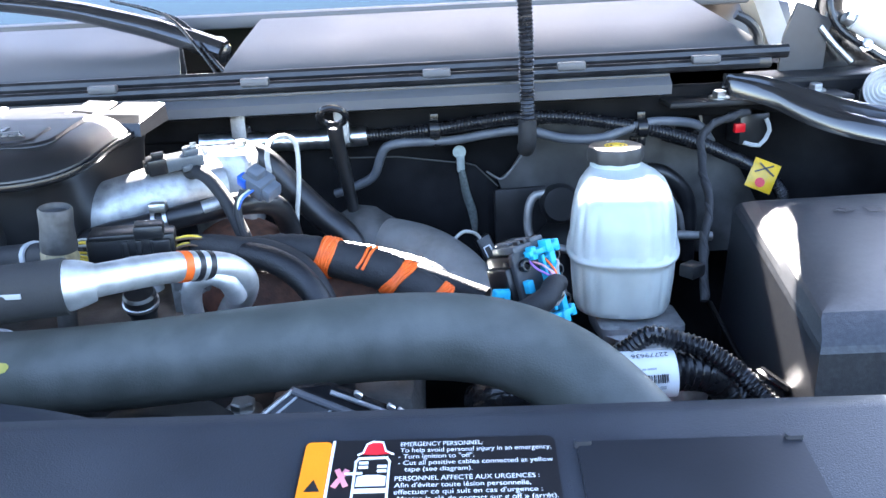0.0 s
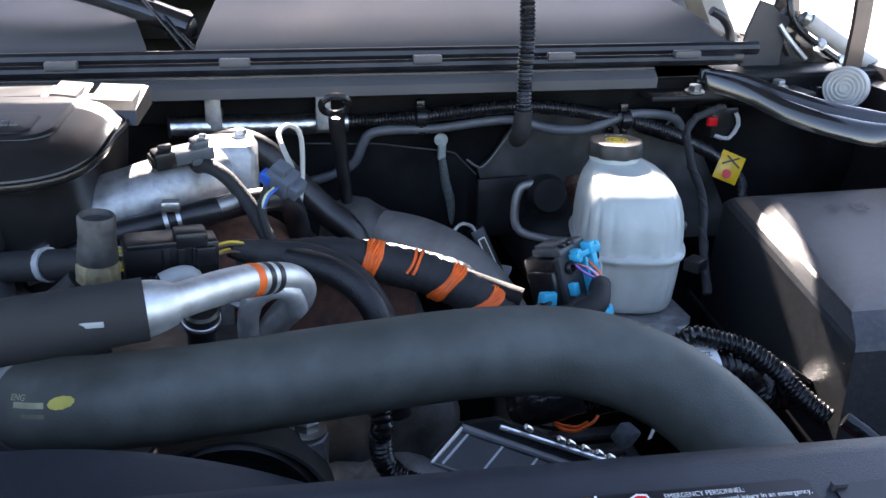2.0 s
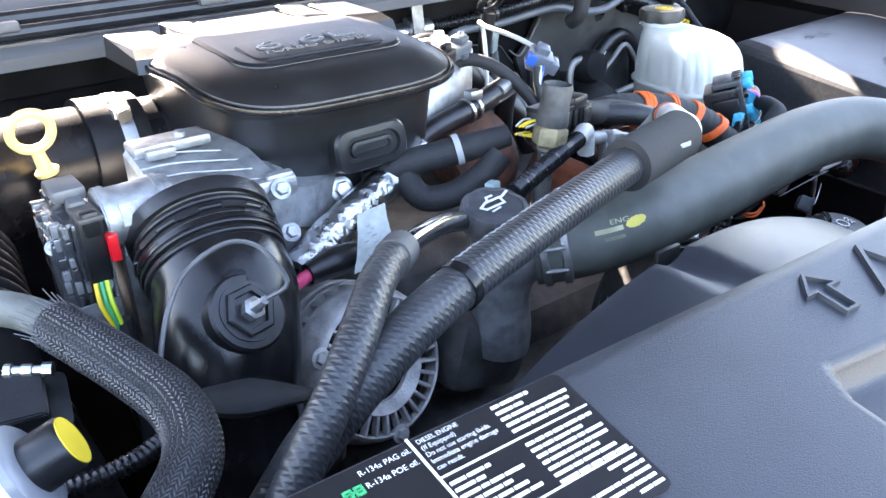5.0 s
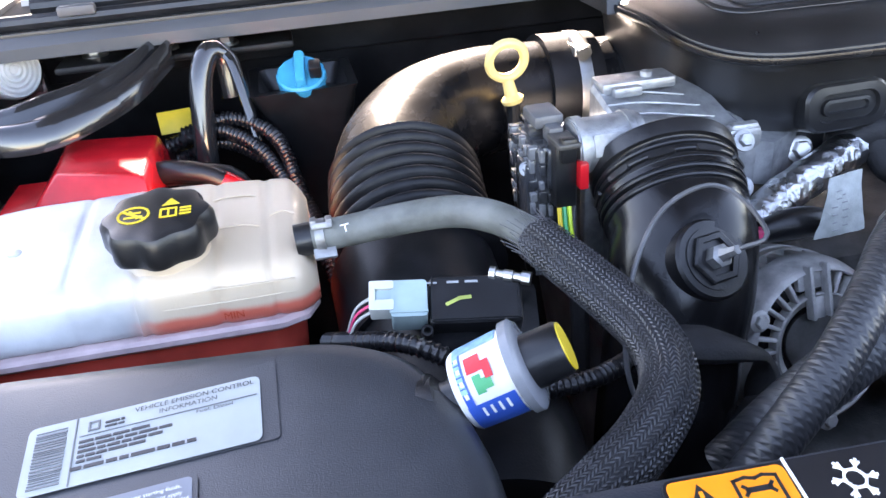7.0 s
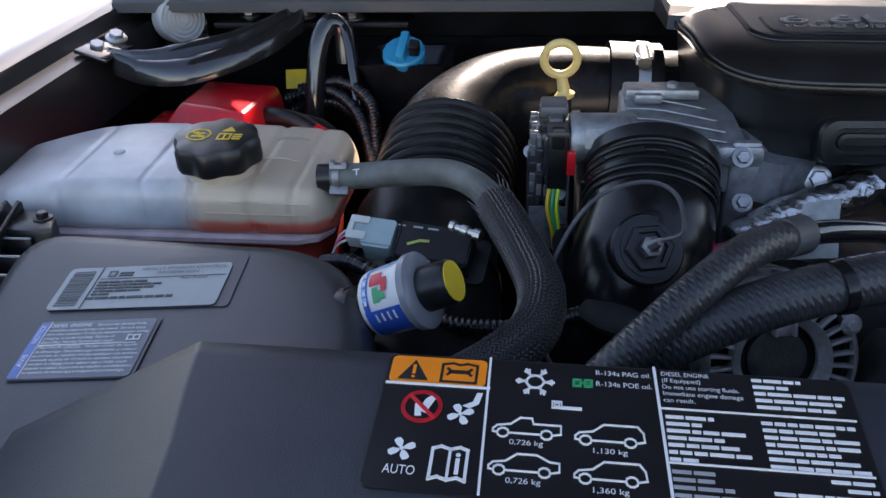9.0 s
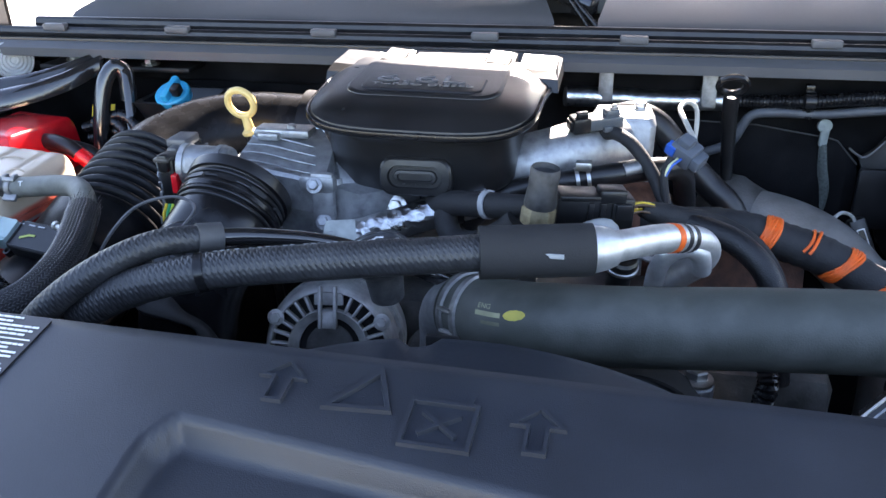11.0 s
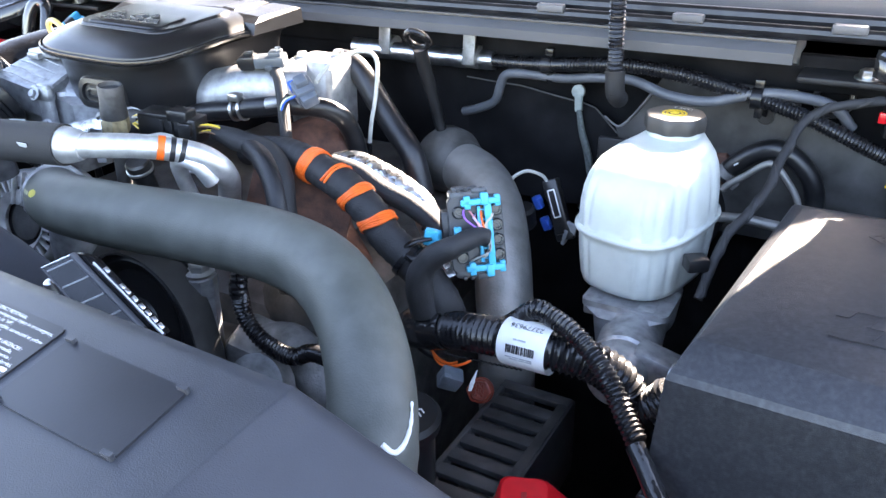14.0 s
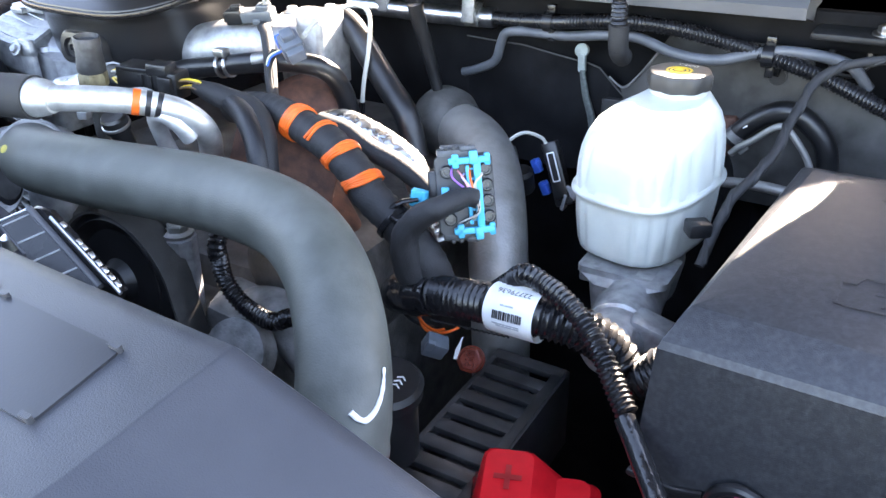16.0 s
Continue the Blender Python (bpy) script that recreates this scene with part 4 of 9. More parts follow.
part("plug_lock", joined(loft([(rrect(0.012, 0.0045, 0.0008, 2, -0.0225, 0.0195), -0.006), (rrect(0.012, 0.0045, 0.0008, 2, -0.0225, 0.0195), 0.0048)], MF), loft([(rrect(0.012, 0.0055, 0.0008, 2, -0.0225, 0.0085), -0.006), (rrect(0.012, 0.0055, 0.0008, 2, -0.0225, 0.0085), 0.0048)], MF), loft([(rrect(0.003, 0.015, 0.0006, 2, -0.0272, 0.0142), -0.006), (rrect(0.003, 0.015, 0.0006, 2, -0.0272, 0.0142), 0.0046)], MF)), LOCKWHITE, maf, "off-white lock with a window")
part("plug_rib", loft([(rrect(0.019, 0.0012, 0.0004, 2, -0.009, 0.0045), 0.003), (rrect(0.019, 0.0012, 0.0004, 2, -0.009, 0.0045), 0.0050)], MF), PALETEAL, maf)
part("body_rim", joined(loft([(rrect(0.044, 0.0010, 0.0004, 2, 0.024, 0.0012), 0.0008), (rrect(0.044, 0.0010, 0.0004, 2, 0.024, 0.0012), 0.0022)], MF), loft([(rrect(0.0010, 0.024, 0.0004, 2, 0.0025, 0.012), 0.0008), (rrect(0.0010, 0.024, 0.0004, 2, 0.0025, 0.012), 0.0022)], MF), loft([(rrect(0.0010, 0.018, 0.0004, 2, 0.0455, 0.009), 0.0008), (rrect(0.0010, 0.018, 0.0004, 2, 0.0455, 0.009), 0.0022)], MF)), PLASTIC, maf)
part("eyelet", lathe([(0.0030, -0.004), (0.0030, 0.0015), (0.0018, 0.0015), (0.0018, -0.003)], MF @ Vector((-0.0005, -0.002, -0.006)), MF.to_3x3() @ Vector((0, 0, 1)), 14, caps=False), PLASTIC, maf)
for u, c in ((0.008, WIREWHITE), (0.012, PINK), (0.016, WIREWHITE)):
    part("wire", tube([MF @ Vector((-0.027, u, -0.001)), MF @ Vector((-0.036, u - 0.004, -0.006)), MF @ Vector((-0.042, u - 0.012, -0.02))], 0.0008, 6, 0.004), c, maf)
part("stud", lathe([(0.0034, 0), (0.0034, 0.003), (0.0022, 0.0035), (0.0022, 0.007), (0.0030, 0.0075), (0.0030, 0.012), (0.0022, 0.0125), (0.0024, 0.016), (0.0036, 0.0165), (0.0036, 0.021)], MF @ Vector((0.032, 0.026, 0.001)), MF.to_3x3() @ Vector((0.8, -0.25, 0.12)), 10), STEEL, maf, "bright threaded stud")
mark = bmesh.new()
stroke(mark, [(0.010, 0.009), (0.016, 0.012), (0.021, 0.0125)], 0.0018, MF, 0.0018)
part("paint_mark", mark, mat("yellow_green_paint", (0.45, 0.5, 0.12), 0.6), maf)
pl = bars(MF, [(0.010, 0.0205, 0.017, 0.0012), (0.019, 0.0205, 0.027, 0.0012), (0.0, 0.0205, 0.006, 0.0009)], 0.0018)
part("print", pl, GREYPRINT, maf)
l1 = thing("wiring_loom", (-0.66, 0.46, 1.18), "black corrugated wiring loom draped over the air box", "wiring loom")
part("loom", loom([(-0.70, 0.53, 1.17), (-0.684, 0.498, 1.188), (-0.668, 0.474, 1.200), (-0.652, 0.462, 1.198), (-0.62, 0.452, 1.178), (-0.585, 0.455, 1.172), (-0.555, 0.47, 1.168), (-0.535, 0.485, 1.165)], 0.0052), LOOM, l1)

# ---- dipstick ----
dip = thing("dipstick", (-0.545, 0.715, 1.22), "pale yellow oil dipstick with a ring handle", "dipstick")
ring = [(-0.546 + 0.0130 * math.cos(a), 0.713 - 0.004 * math.sin(a), 1.2565 + 0.0135 * math.sin(a)) for a in np.linspace(0, 2 * math.pi, 33)]
part("ring", tube(ring, 0.0034, 10, raw=True, caps=False), CREAMYEL, dip)
part("stem", lathe([(0.0075, 0), (0.0085, 0.003), (0.005, 0.006), (0.004, 0.02)], (-0.541, 0.718, 1.224), (-0.2, 0, 1), 16), CREAMYEL, dip)
part("tube", tube([(-0.541, 0.718, 1.226), (-0.538, 0.72, 1.15), (-0.52, 0.71, 1.0)], 0.005, 10), PLASTIC, dip)

# ---- battery on the passenger side ----
bat = thing("battery", (-0.86, 0.77, 0.98), "black battery with a red terminal cover", "battery")
part("case", cbox(-0.955, -0.775, 0.69, 0.86, 0.98, 1.15, 0.006), PLASTIC, bat)
RT = [(-0.868, 0.7255, 1.2130), (-0.805, 0.7060, 1.2110), (-0.8075, 0.8138, 1.2045), (-0.880, 0.8258, 1.2055)]
red = skin([[(-0.893, 0.712, 1.145), (-0.800, 0.694, 1.145), (-0.802, 0.822, 1.145), (-0.892, 0.834, 1.145)], [(-0.890, 0.715, 1.186), (-0.802, 0.697, 1.186), (-0.804, 0.818, 1.190), (-0.889, 0.830, 1.190)], [(-0.885, 0.718, 1.194), (-0.8035, 0.700, 1.194), (-0.805, 0.817, 1.196), (-0.886, 0.829, 1.196)], RT, [(-0.838 + (x + 0.838) * 0.93, 0.767 + (y - 0.767) * 0.93, z + 0.0018) for x, y, z in RT]])
bmesh.ops.bevel(red, geom=red.edges[:], offset=0.0025, segments=2, affect="EDGES", profile=0.5)
part("terminal_step", joined(cbox(-0.918, -0.884, 0.724, 0.800, 1.14, 1.1850, 0.003), cbox(-0.922, -0.886, 0.720, 0.760, 1.14, 1.1730, 0.003)), RED, bat)
part("cable", tube([(-0.805, 0.762, 1.192), (-0.790, 0.757, 1.193), (-0.772, 0.754, 1.189), (-0.760, 0.752, 1.182)], 0.0085, 14, 0.004), BLACKRUB, bat, "thick black cable end")
part("cable_sleeve", tube([(-0.764, 0.753, 1.184), (-0.752, 0.752, 1.176), (-0.742, 0.752, 1.164)], 0.0088, 14, 0.004), RED, bat)
part("terminal_cover", red, RED, bat, "glossy red plastic terminal cover")
part("cable", tube([(-0.80, 0.765, 1.188), (-0.782, 0.76, 1.188), (-0.75, 0.765, 1.175), (-0.735, 0.75, 1.13)], 0.0085, 14), BLACKRUB, bat)
part("cable_end", tube([(-0.772, 0.757, 1.186), (-0.756, 0.752, 1.178)], 0.0092, 14), RED, bat)
part("yellow_label", box((0.028, 0.001, 0.02), pose(-0.80, 0.868, 1.197, -35, 0, 10), 0.0003), YELLOW, bat)
for i, (dx, dz) in enumerate(((0, 0), (0.006, -0.012), (0.014, 0.008))):
    lo = thing("wiring_loom", (-0.74, 0.76, 1.15), "black corrugated wiring loom beside the battery", "wiring loom")
    part("loom", loom([(-0.805 + dx, 0.835, 1.187 + dz), (-0.765 + dx, 0.83, 1.197 + dz), (-0.73 + dx, 0.80, 1.185 + dz), (-0.708 + dx * 0.4, 0.75, 1.16), (-0.69 + dx * 0.4, 0.68, 1.13), (-0.685, 0.62, 1.08)], 0.0065, 0.004, 0.0014), LOOM, lo)

# ---- washer filler ----
wf = thing("washer_filler", (-0.69, 0.86, 1.1), "black washer bottle neck with a bright blue cap", "washer bottle")
part("funnel", loft([(rrect(0.03, 0.03, 0.01, 3, -0.68, 0.86), 1.10), (rrect(0.06, 0.05, 0.01, 3, -0.683, 0.865), 1.17), (rrect(0.085, 0.085, 0.008, 3, -0.688, 0.868), 1.215), (rrect(0.09, 0.09, 0.006, 3, -0.688, 0.868), 1.222), (rrect(0.074, 0.074, 0.006, 3, -0.688, 0.868), 1.222), (rrect(0.06, 0.06, 0.01, 3, -0.688, 0.866), 1.205)]), PLASTIC, wf)
BCF = Vector((-0.05, -0.55, 1)).normalized()
BC0 = Vector((-0.688, 0.845, 1.222))
part("cap", lathe([(0.019, 0), (0.0205, 0.004), (0.0205, 0.011), (0.019, 0.013), (0.0, 0.0135)], BC0, BCF, 30, wave=lambda a, h: 1 + 0.02 * math.cos(14 * a)), TEAL, wf, "bright blue cap with finger grip")
part("grip", box((0.009, 0.036, 0.011), Matrix.Translation(BC0 + BCF * 0.0165) @ BCF.to_track_quat("Z", "Y").to_matrix().to_4x4(), 0.003), TEAL, wf)
part("cap_tab", box((0.010, 0.012, 0.012), Matrix.Translation(BC0 + BCF * 0.018 + Vector((0.012, -0.008, 0))) @ BCF.to_track_quat("Z", "Y").to_matrix().to_4x4(), 0.002), BLACKRUB, wf)

# ---- black hoop bracket ----
hoop = thing("hoop_bracket", (-0.75, 0.83, 1.17), "glossy black bent tube bracket", "bracket")
part("hoop", tube([(-0.775, 0.815, 1.165), (-0.773, 0.822, 1.20), (-0.768, 0.832, 1.24), (-0.758, 0.842, 1.258), (-0.748, 0.846, 1.25), (-0.746, 0.842, 1.22)], 0.0095, 14, 0.004), SHAFT, hoop)
part("strap", tube([(-0.752, 0.846, 1.257), (-0.742, 0.842, 1.250), (-0.735, 0.825, 1.215), (-0.729, 0.808, 1.175)], lambda s, u: 0.0085 - 0.004 * u, 12, 0.004, squash=0.6), SHAFT, hoop)


# ---- hood hinges ----
BROWNPAINT = mat("dark_brown_paint", (0.06, 0.04, 0.032), 0.35, var=0.2, scale=40, coat=0.3)


def hinge(side, name_label):
    mx = (lambda x: x) if side < 0 else (lambda x: -0.424 - x)
    h = thing("hinge_assembly", (mx(-0.88), 0.83, 1.2), name_label, "hinge", "hood hinges")
    low = spline([(mx(-0.946), 0.773, 1.240), (mx(-0.915), 0.766, 1.234), (mx(-0.88), 0.770, 1.233), (mx(-0.845), 0.792, 1.238), (mx(-0.815), 0.826, 1.246), (mx(-0.79), 0.87, 1.260)], 0.006)
    high = spline([(mx(-0.948), 0.782, 1.244), (mx(-0.915), 0.789, 1.243), (mx(-0.885), 0.808, 1.247), (mx(-0.855), 0.826, 1.250), (mx(-0.825), 0.852, 1.257), (mx(-0.80), 0.89, 1.266)], 0.006)
    if side > 0:
        low = spline([(mx(-0.946), 0.773, 1.240), (mx(-0.915), 0.766, 1.234), (mx(-0.88), 0.770, 1.233), (mx(-0.845), 0.792, 1.238), (mx(-0.815), 0.826, 1.246), (mx(-0.785), 0.868, 1.260), (mx(-0.752), 0.893, 1.268)], 0.006)
        high = spline([(mx(-0.948), 0.782, 1.244), (mx(-0.915), 0.789, 1.243), (mx(-0.885), 0.808, 1.247), (mx(-0.855), 0.828, 1.252), (mx(-0.825), 0.856, 1.260), (mx(-0.79), 0.892, 1.270), (mx(-0.752), 0.908, 1.272)], 0.006)
    rings = []
    for k in range(40):
        a_, b_ = low[round(k / 39 * (len(low) - 1))], high[round(k / 39 * (len(high) - 1))]
        top = [(-0.12, -0.010), (-0.10, -0.005), (-0.03, 0.0005), (0.08, 0.0040), (0.20, 0.0050), (0.31, 0.0025), (0.40, -0.0035), (0.50, -0.0060), (0.60, -0.0040), (0.69, 0.0020), (0.80, 0.0050), (0.92, 0.0040), (1.03, 0.0005), (1.09, -0.005), (1.11, -0.010)]
        pts = [a_.lerp(b_, f) + Vector((0, 0, h)) for f, h in top]
        rings.append(pts + [p - Vector((0, 0, 0.003)) for p in reversed(pts)])
    part("arm", skin(rings), SHAFT, h, "glossy black stamped hinge arm", smooth=70)
    part("foot", box((0.03, 0.06, 0.004), pose(mx(-0.958), 0.79, 1.246, 0, 18 * -side, 0), 0.0015), SHAFT, h)
    bolt((mx(-0.962), 0.783, 1.247), (-0.3 * side, -0.3, 1), 0.0065, "bolt", h)
    bolt((mx(-0.952), 0.803, 1.252), (-0.3 * side, -0.3, 1), 0.0065, "bolt", h)
    part("plate", cbox(min(mx(-0.89), mx(-0.69)), max(mx(-0.89), mx(-0.69)), 0.888, 0.96, 1.243, 1.249, 0.002), GUNK, h)
    for x, y in ((-0.861, 0.921), (-0.80, 0.913), (-0.748, 0.905)):
        bolt((mx(x), y, 1.249), (0, -0.1, 1), 0.0075, "bolt", h)
    part("riser", skin([[(mx(-0.941) + a, y + b, z) for a, b in ((-0.010, -0.003), (0.010, -0.003), (0.010, 0.003), (-0.010, 0.003))] for y, z in ((0.910, 1.235), (0.906, 1.27), (0.905, 1.32), (0.908, 1.37), (0.93, 1.46), (0.97, 1.56))]), BROWNPAINT, h, "dark brown painted bracket")
    ax = Vector((-side * 0.72, -0.68, 0.12)).normalized()
    c = Vector((mx(-0.926), 0.888, 1.253))
    bump = part("bump_stop", lathe([(0.020, -0.014), (0.0235, -0.010), (0.0245, 0.006), (0.0235, 0.012)] + [(0.0235 - 0.0011 * k, 0.012 + (0.0012 if k % 4 < 2 else -0.0004)) for k in range(1, 20)] + [(0.0, 0.012)], c, ax, 32), SEALGREY, h, "grey rubber bump stop with moulded rings")
    part("post", tube([c + ax * 0.002, (mx(-0.92), 0.915, 1.235)], 0.008, 12), SHAFT, h)
    part("bracket", box((0.05, 0.02, 0.05), pose(mx(-0.93), 0.92, 1.225), 0.004), SHAFT, h)
    return h


hinge(-1, "glossy black hood hinge with bolts and a grey rubber bump stop")
hs_ = thing("hood_strut", (0.53, 0.96, 1.25), "pale grey hood strut with a black bracket beside the cowl", "strut")
part("strut", tube([(0.492, 0.965, 1.318), (0.535, 0.960, 1.292), (0.60, 0.955, 1.256)], 0.0095, 16, 0.01), SEALGREY, hs_, "pale grey strut tube")
part("strut_end", lathe([(0.004, -0.012), (0.0075, -0.010), (0.0075, 0.004), (0.005, 0.008)], (0.492, 0.965, 1.318), (0.85, -0.1, -0.5), 14), STEEL, hs_)
co_ = [(0.452, 1.262), (0.454, 1.318), (0.462, 1.352), (0.486, 1.366), (0.490, 1.330), (0.506, 1.306), (0.520, 1.280), (0.548, 1.262)]
part("bracket", skin([[(x, 0.985, z) for x, z in co_], [(x, 0.990, z) for x, z in co_]]), SHAFT, hs_, "black pressed bracket")
part("link", tube([(0.462, 0.978, 1.312), (0.478, 0.972, 1.292), (0.497, 0.966, 1.272)], 0.0035, 10), STEEL, hs_, "bright steel link")
part("cable", tube([(0.470, 0.975, 1.360), (0.466, 0.968, 1.335), (0.478, 0.962, 1.310), (0.512, 0.955, 1.285), (0.545, 0.95, 1.265)], 0.004, 10, 0.005), LOOM, hs_)
for p in ((0.506, 0.955, 1.292), (0.535, 0.952, 1.272)):
    bolt(p, (-0.2, -1, 0.3), 0.005, "bolt", hs_)

hinge(1, "glossy black hood hinge with bolts and a grey rubber bump stop")

# ---- engine block and fan shroud ----
eng = thing("engine_block", (-0.25, 0.65, 0.5), "grimy cast engine block deep in the bay", "engine")
part("block", cbox(-0.47, -0.02, 0.56, 0.93, 0.5, 1.07, 0.02), DARKCAST, eng)
part("front_case", cbox(-0.43, -0.07, 0.49, 0.57, 0.55, 1.04, 0.02), DARKCAST, eng)
part("valley", cbox(-0.40, -0.10, 0.60, 0.90, 1.06, 1.12, 0.02), DARKCAST, eng)
part("rocker_cover", cbox(-0.13, -0.01, 0.56, 0.9, 1.0, 1.10, 0.02), DARKCAST, eng)
part("rocker_cover", cbox(-0.48, -0.38, 0.60, 0.9, 1.0, 1.10, 0.02), DARKCAST, eng)
fsh = thing("fan_shroud", (-0.25, 0.36, 0.6), "black plastic fan shroud behind the radiator", "fan shroud")
arc = []
for a in np.linspace(0.6, math.pi - 0.6, 90):
    c, s = math.cos(a), math.sin(a)
    x = -0.268 + 0.3 * c
    notch = 0.006 * max(0.0, 1 - abs((x + 0.299) / 0.011) ** 4)
    rings_ = [(0.298, 0.326), (0.300 - notch, 0.375 - notch), (0.298 - notch, 0.383), (0.293 - notch, 0.384), (0.289 - notch, 0.375), (0.289, 0.326)]
    arc.append([(-0.268 + r * c, y, 0.916 + r * s) for r, y in rings_])
part("ring", skin(arc), COVER, fsh)
part("bracket", joined(cbox(-0.296, -0.276, 0.392, 0.396, 1.17, 1.209, 0.0015), cbox(-0.296, -0.276, 0.38, 0.395, 1.168, 1.173, 0.001)), GUNK, fsh)
part("panel", cbox(-0.62, 0.14, 0.325, 0.345, 0.6, 1.17, 0.004), PLASTIC, fsh)

# ---- engine cover with raised lettering ----
ecov = thing("engine_top_cover", (-0.35, 0.70, 1.2), "black moulded engine top cover with raised 6.6L lettering", "engine cover")
ECX, ECY = -0.354, 0.700


def ec_outline(k=1.0):
    """The rim in plan: rounded in front, straight flaring sides and a square back."""
    pts = []
    for i in range(96):
        a = 2 * math.pi * (i + 0.5) / 96
        c, s = math.cos(a), math.sin(a)
        ex = 2 / 3.7 if s < 0 else 2 / 14.0
        x = 0.1012 * math.copysign(abs(c) ** ex, c)
        y = (0.1057 if s < 0 else 0.108) * math.copysign(abs(s) ** ex, s)
        x *= 1 + max(0.0, y) * 0.95
        pts.append((ECX + x * k, ECY + y * k))
    return pts


def rim_z(x, y):
    d = max(0.0, min(0.21, y - 0.594))
    return 1.264 + 0.169 * d - 0.5627 * d * d - 0.015 * (x - ECX)


def ec_loft(layers):
    return skin([[(x, y, rim_z(x, y) + h) for x, y in ec_outline(k)] for k, h in layers])


part("base", skin([[(x, y, z if w == 0 else z * (1 - w) + w * (rim_z(x, y) + h)) for x, y in ec_outline(k)] for k, z, w, h in ((0.70, 1.208, 0, 0), (0.775, 1.2105, 0, 0), (0.805, 1.215, 0, 0), (0.83, 1.235, 0.3, -0.02), (0.85, 1.25, 0.8, -0.012), (0.875, 1.25, 1, -0.0065), (0.92, 1.25, 1, -0.003), (0.975, 1.25, 1, -0.001))]), COVERTOP, ecov, smooth=40)
part("rim", ec_loft([(0.955, -0.0015), (0.992, -0.001), (1.0, 0.0005), (1.0015, 0.0025), (0.998, 0.0042), (0.988, 0.0050), (0.978, 0.0042), (0.972, 0.0022), (0.962, 0.0022)]), GLOSSY, ecov, smooth=25)
part("lid", ec_loft([(0.968, 0.0005), (0.967, 0.0042), (0.963, 0.0056), (0.950, 0.0066), (0.93, 0.0074), (0.925, 0.0078), (0.86, 0.0112), (0.78, 0.0136), (0.70, 0.0150), (0.60, 0.0157), (0.4, 0.016), (0.1, 0.016)]), COVERTOP, ecov, smooth=22)


def on_lid(outline, h):
    return [(x, y, rim_z(x, y) + h) for x, y in outline]


part("logo_panel", skin([on_lid(rrect(0.136, 0.112, 0.022, 6, ECX, 0.697), 0.0125), on_lid(rrect(0.134, 0.110, 0.022, 6, ECX, 0.697), 0.0162), on_lid(rrect(0.129, 0.105, 0.020, 6, ECX, 0.697), 0.0178), on_lid(rrect(0.120, 0.096, 0.016, 6, ECX, 0.697), 0.0180)]), COVERTOP, ecov, smooth=22)
part("letter_pad", skin([on_lid(rrect(0.106, 0.048, 0.010, 5, ECX - 0.001, 0.672), 0.0172), on_lid(rrect(0.103, 0.045, 0.010, 5, ECX - 0.001, 0.672), 0.0190), on_lid(rrect(0.099, 0.041, 0.009, 5, ECX - 0.001, 0.672), 0.0193)]), COVERTOP, ecov, smooth=22)
part("rear_ridge", skin([[(ECX - 0.036, 0.758, 1.278), (ECX + 0.036, 0.758, 1.278), (ECX + 0.036, 0.806, 1.278), (ECX - 0.036, 0.806, 1.278)], [(ECX - 0.036, 0.7585, 1.2915), (ECX + 0.036, 0.7585, 1.2915), (ECX + 0.036, 0.805, 1.2915), (ECX - 0.036, 0.805, 1.2915)], [(ECX - 0.034, 0.760, 1.2925), (ECX + 0.034, 0.760, 1.2925), (ECX + 0.034, 0.802, 1.2925), (ECX - 0.034, 0.802, 1.2925)]]), COVERTOP, ecov, smooth=20)
for sx in (-1, 1):
    for x0, x1, yf, zz in ((0.037, 0.066, 0.742, 1.2965), (0.069, 0.1105, 0.730, 1.2935)):
        w0, w1 = ECX + sx * x0, ECX + sx * x1
        lo, hi = min(w0, w1), max(w0, w1)
        part("raised_block", skin([[(lo, yf, 1.276), (hi, yf - 0.006, 1.274), (hi, 0.806, 1.274), (lo, 0.806, 1.276)], [(lo + 0.001, yf + 0.004, zz - 0.0075), (hi - 0.001, yf - 0.001, zz - 0.0085), (hi - 0.001, 0.805, zz - 0.004), (lo + 0.001, 0.805, zz - 0.001)], [(lo + 0.004, yf + 0.016, zz - 0.002), (hi - 0.005, yf + 0.012, zz - 0.0035), (hi - 0.005, 0.802, zz - 0.002), (lo + 0.003, 0.802, zz)]]), COVERTOP, ecov, smooth=20)
LG = Matrix.Translation((ECX - 0.047, 0.660, rim_z(ECX, 0.660) + 0.0192)) @ Matrix.Rotation(math.atan(rim_z(ECX, 0.69) / 0.03 - rim_z(ECX, 0.66) / 0.03), 4, "X")
LETTER = mat("satin_grey_lettering", (0.085, 0.085, 0.088), 0.26, var=0.1)
part("lettering", words("6.6L", LG, 0.018, 0.004, 0.008, 0.0016, 0.0, width=0.078), LETTER, ecov, "raised 6.6L lettering")
part("lettering", words("TURBO DIESEL", LG, 0.0052, 0.002, -0.0005, 0.0012, 0.0, width=0.088), LETTER, ecov, "raised TURBO DIESEL lettering")
TB = pose(-0.350, 0.6075, 1.2290, 82, 0, 1) @ Matrix.Scale(0.88, 4)
part("tab", loft([(rrect(0.070, 0.038, 0.013, 6), -0.012), (rrect(0.068, 0.036, 0.013, 6), 0.002), (rrect(0.064, 0.032, 0.012, 6), 0.0045), (rrect(0.052, 0.0215, 0.0105, 6), 0.005), (rrect(0.050, 0.0195, 0.0095, 6), 0.0015)], TB), COVERTOP, ecov, smooth=25)
part("tab_slot", loft([(rrect(0.042, 0.0135, 0.0065, 6), 0.001), (rrect(0.040, 0.012, 0.006, 6), 0.0042), (rrect(0.034, 0.007, 0.0035, 6), 0.0045), (rrect(0.032, 0.006, 0.003, 6), 0.002)], TB), COVERTOP, ecov, smooth=25)
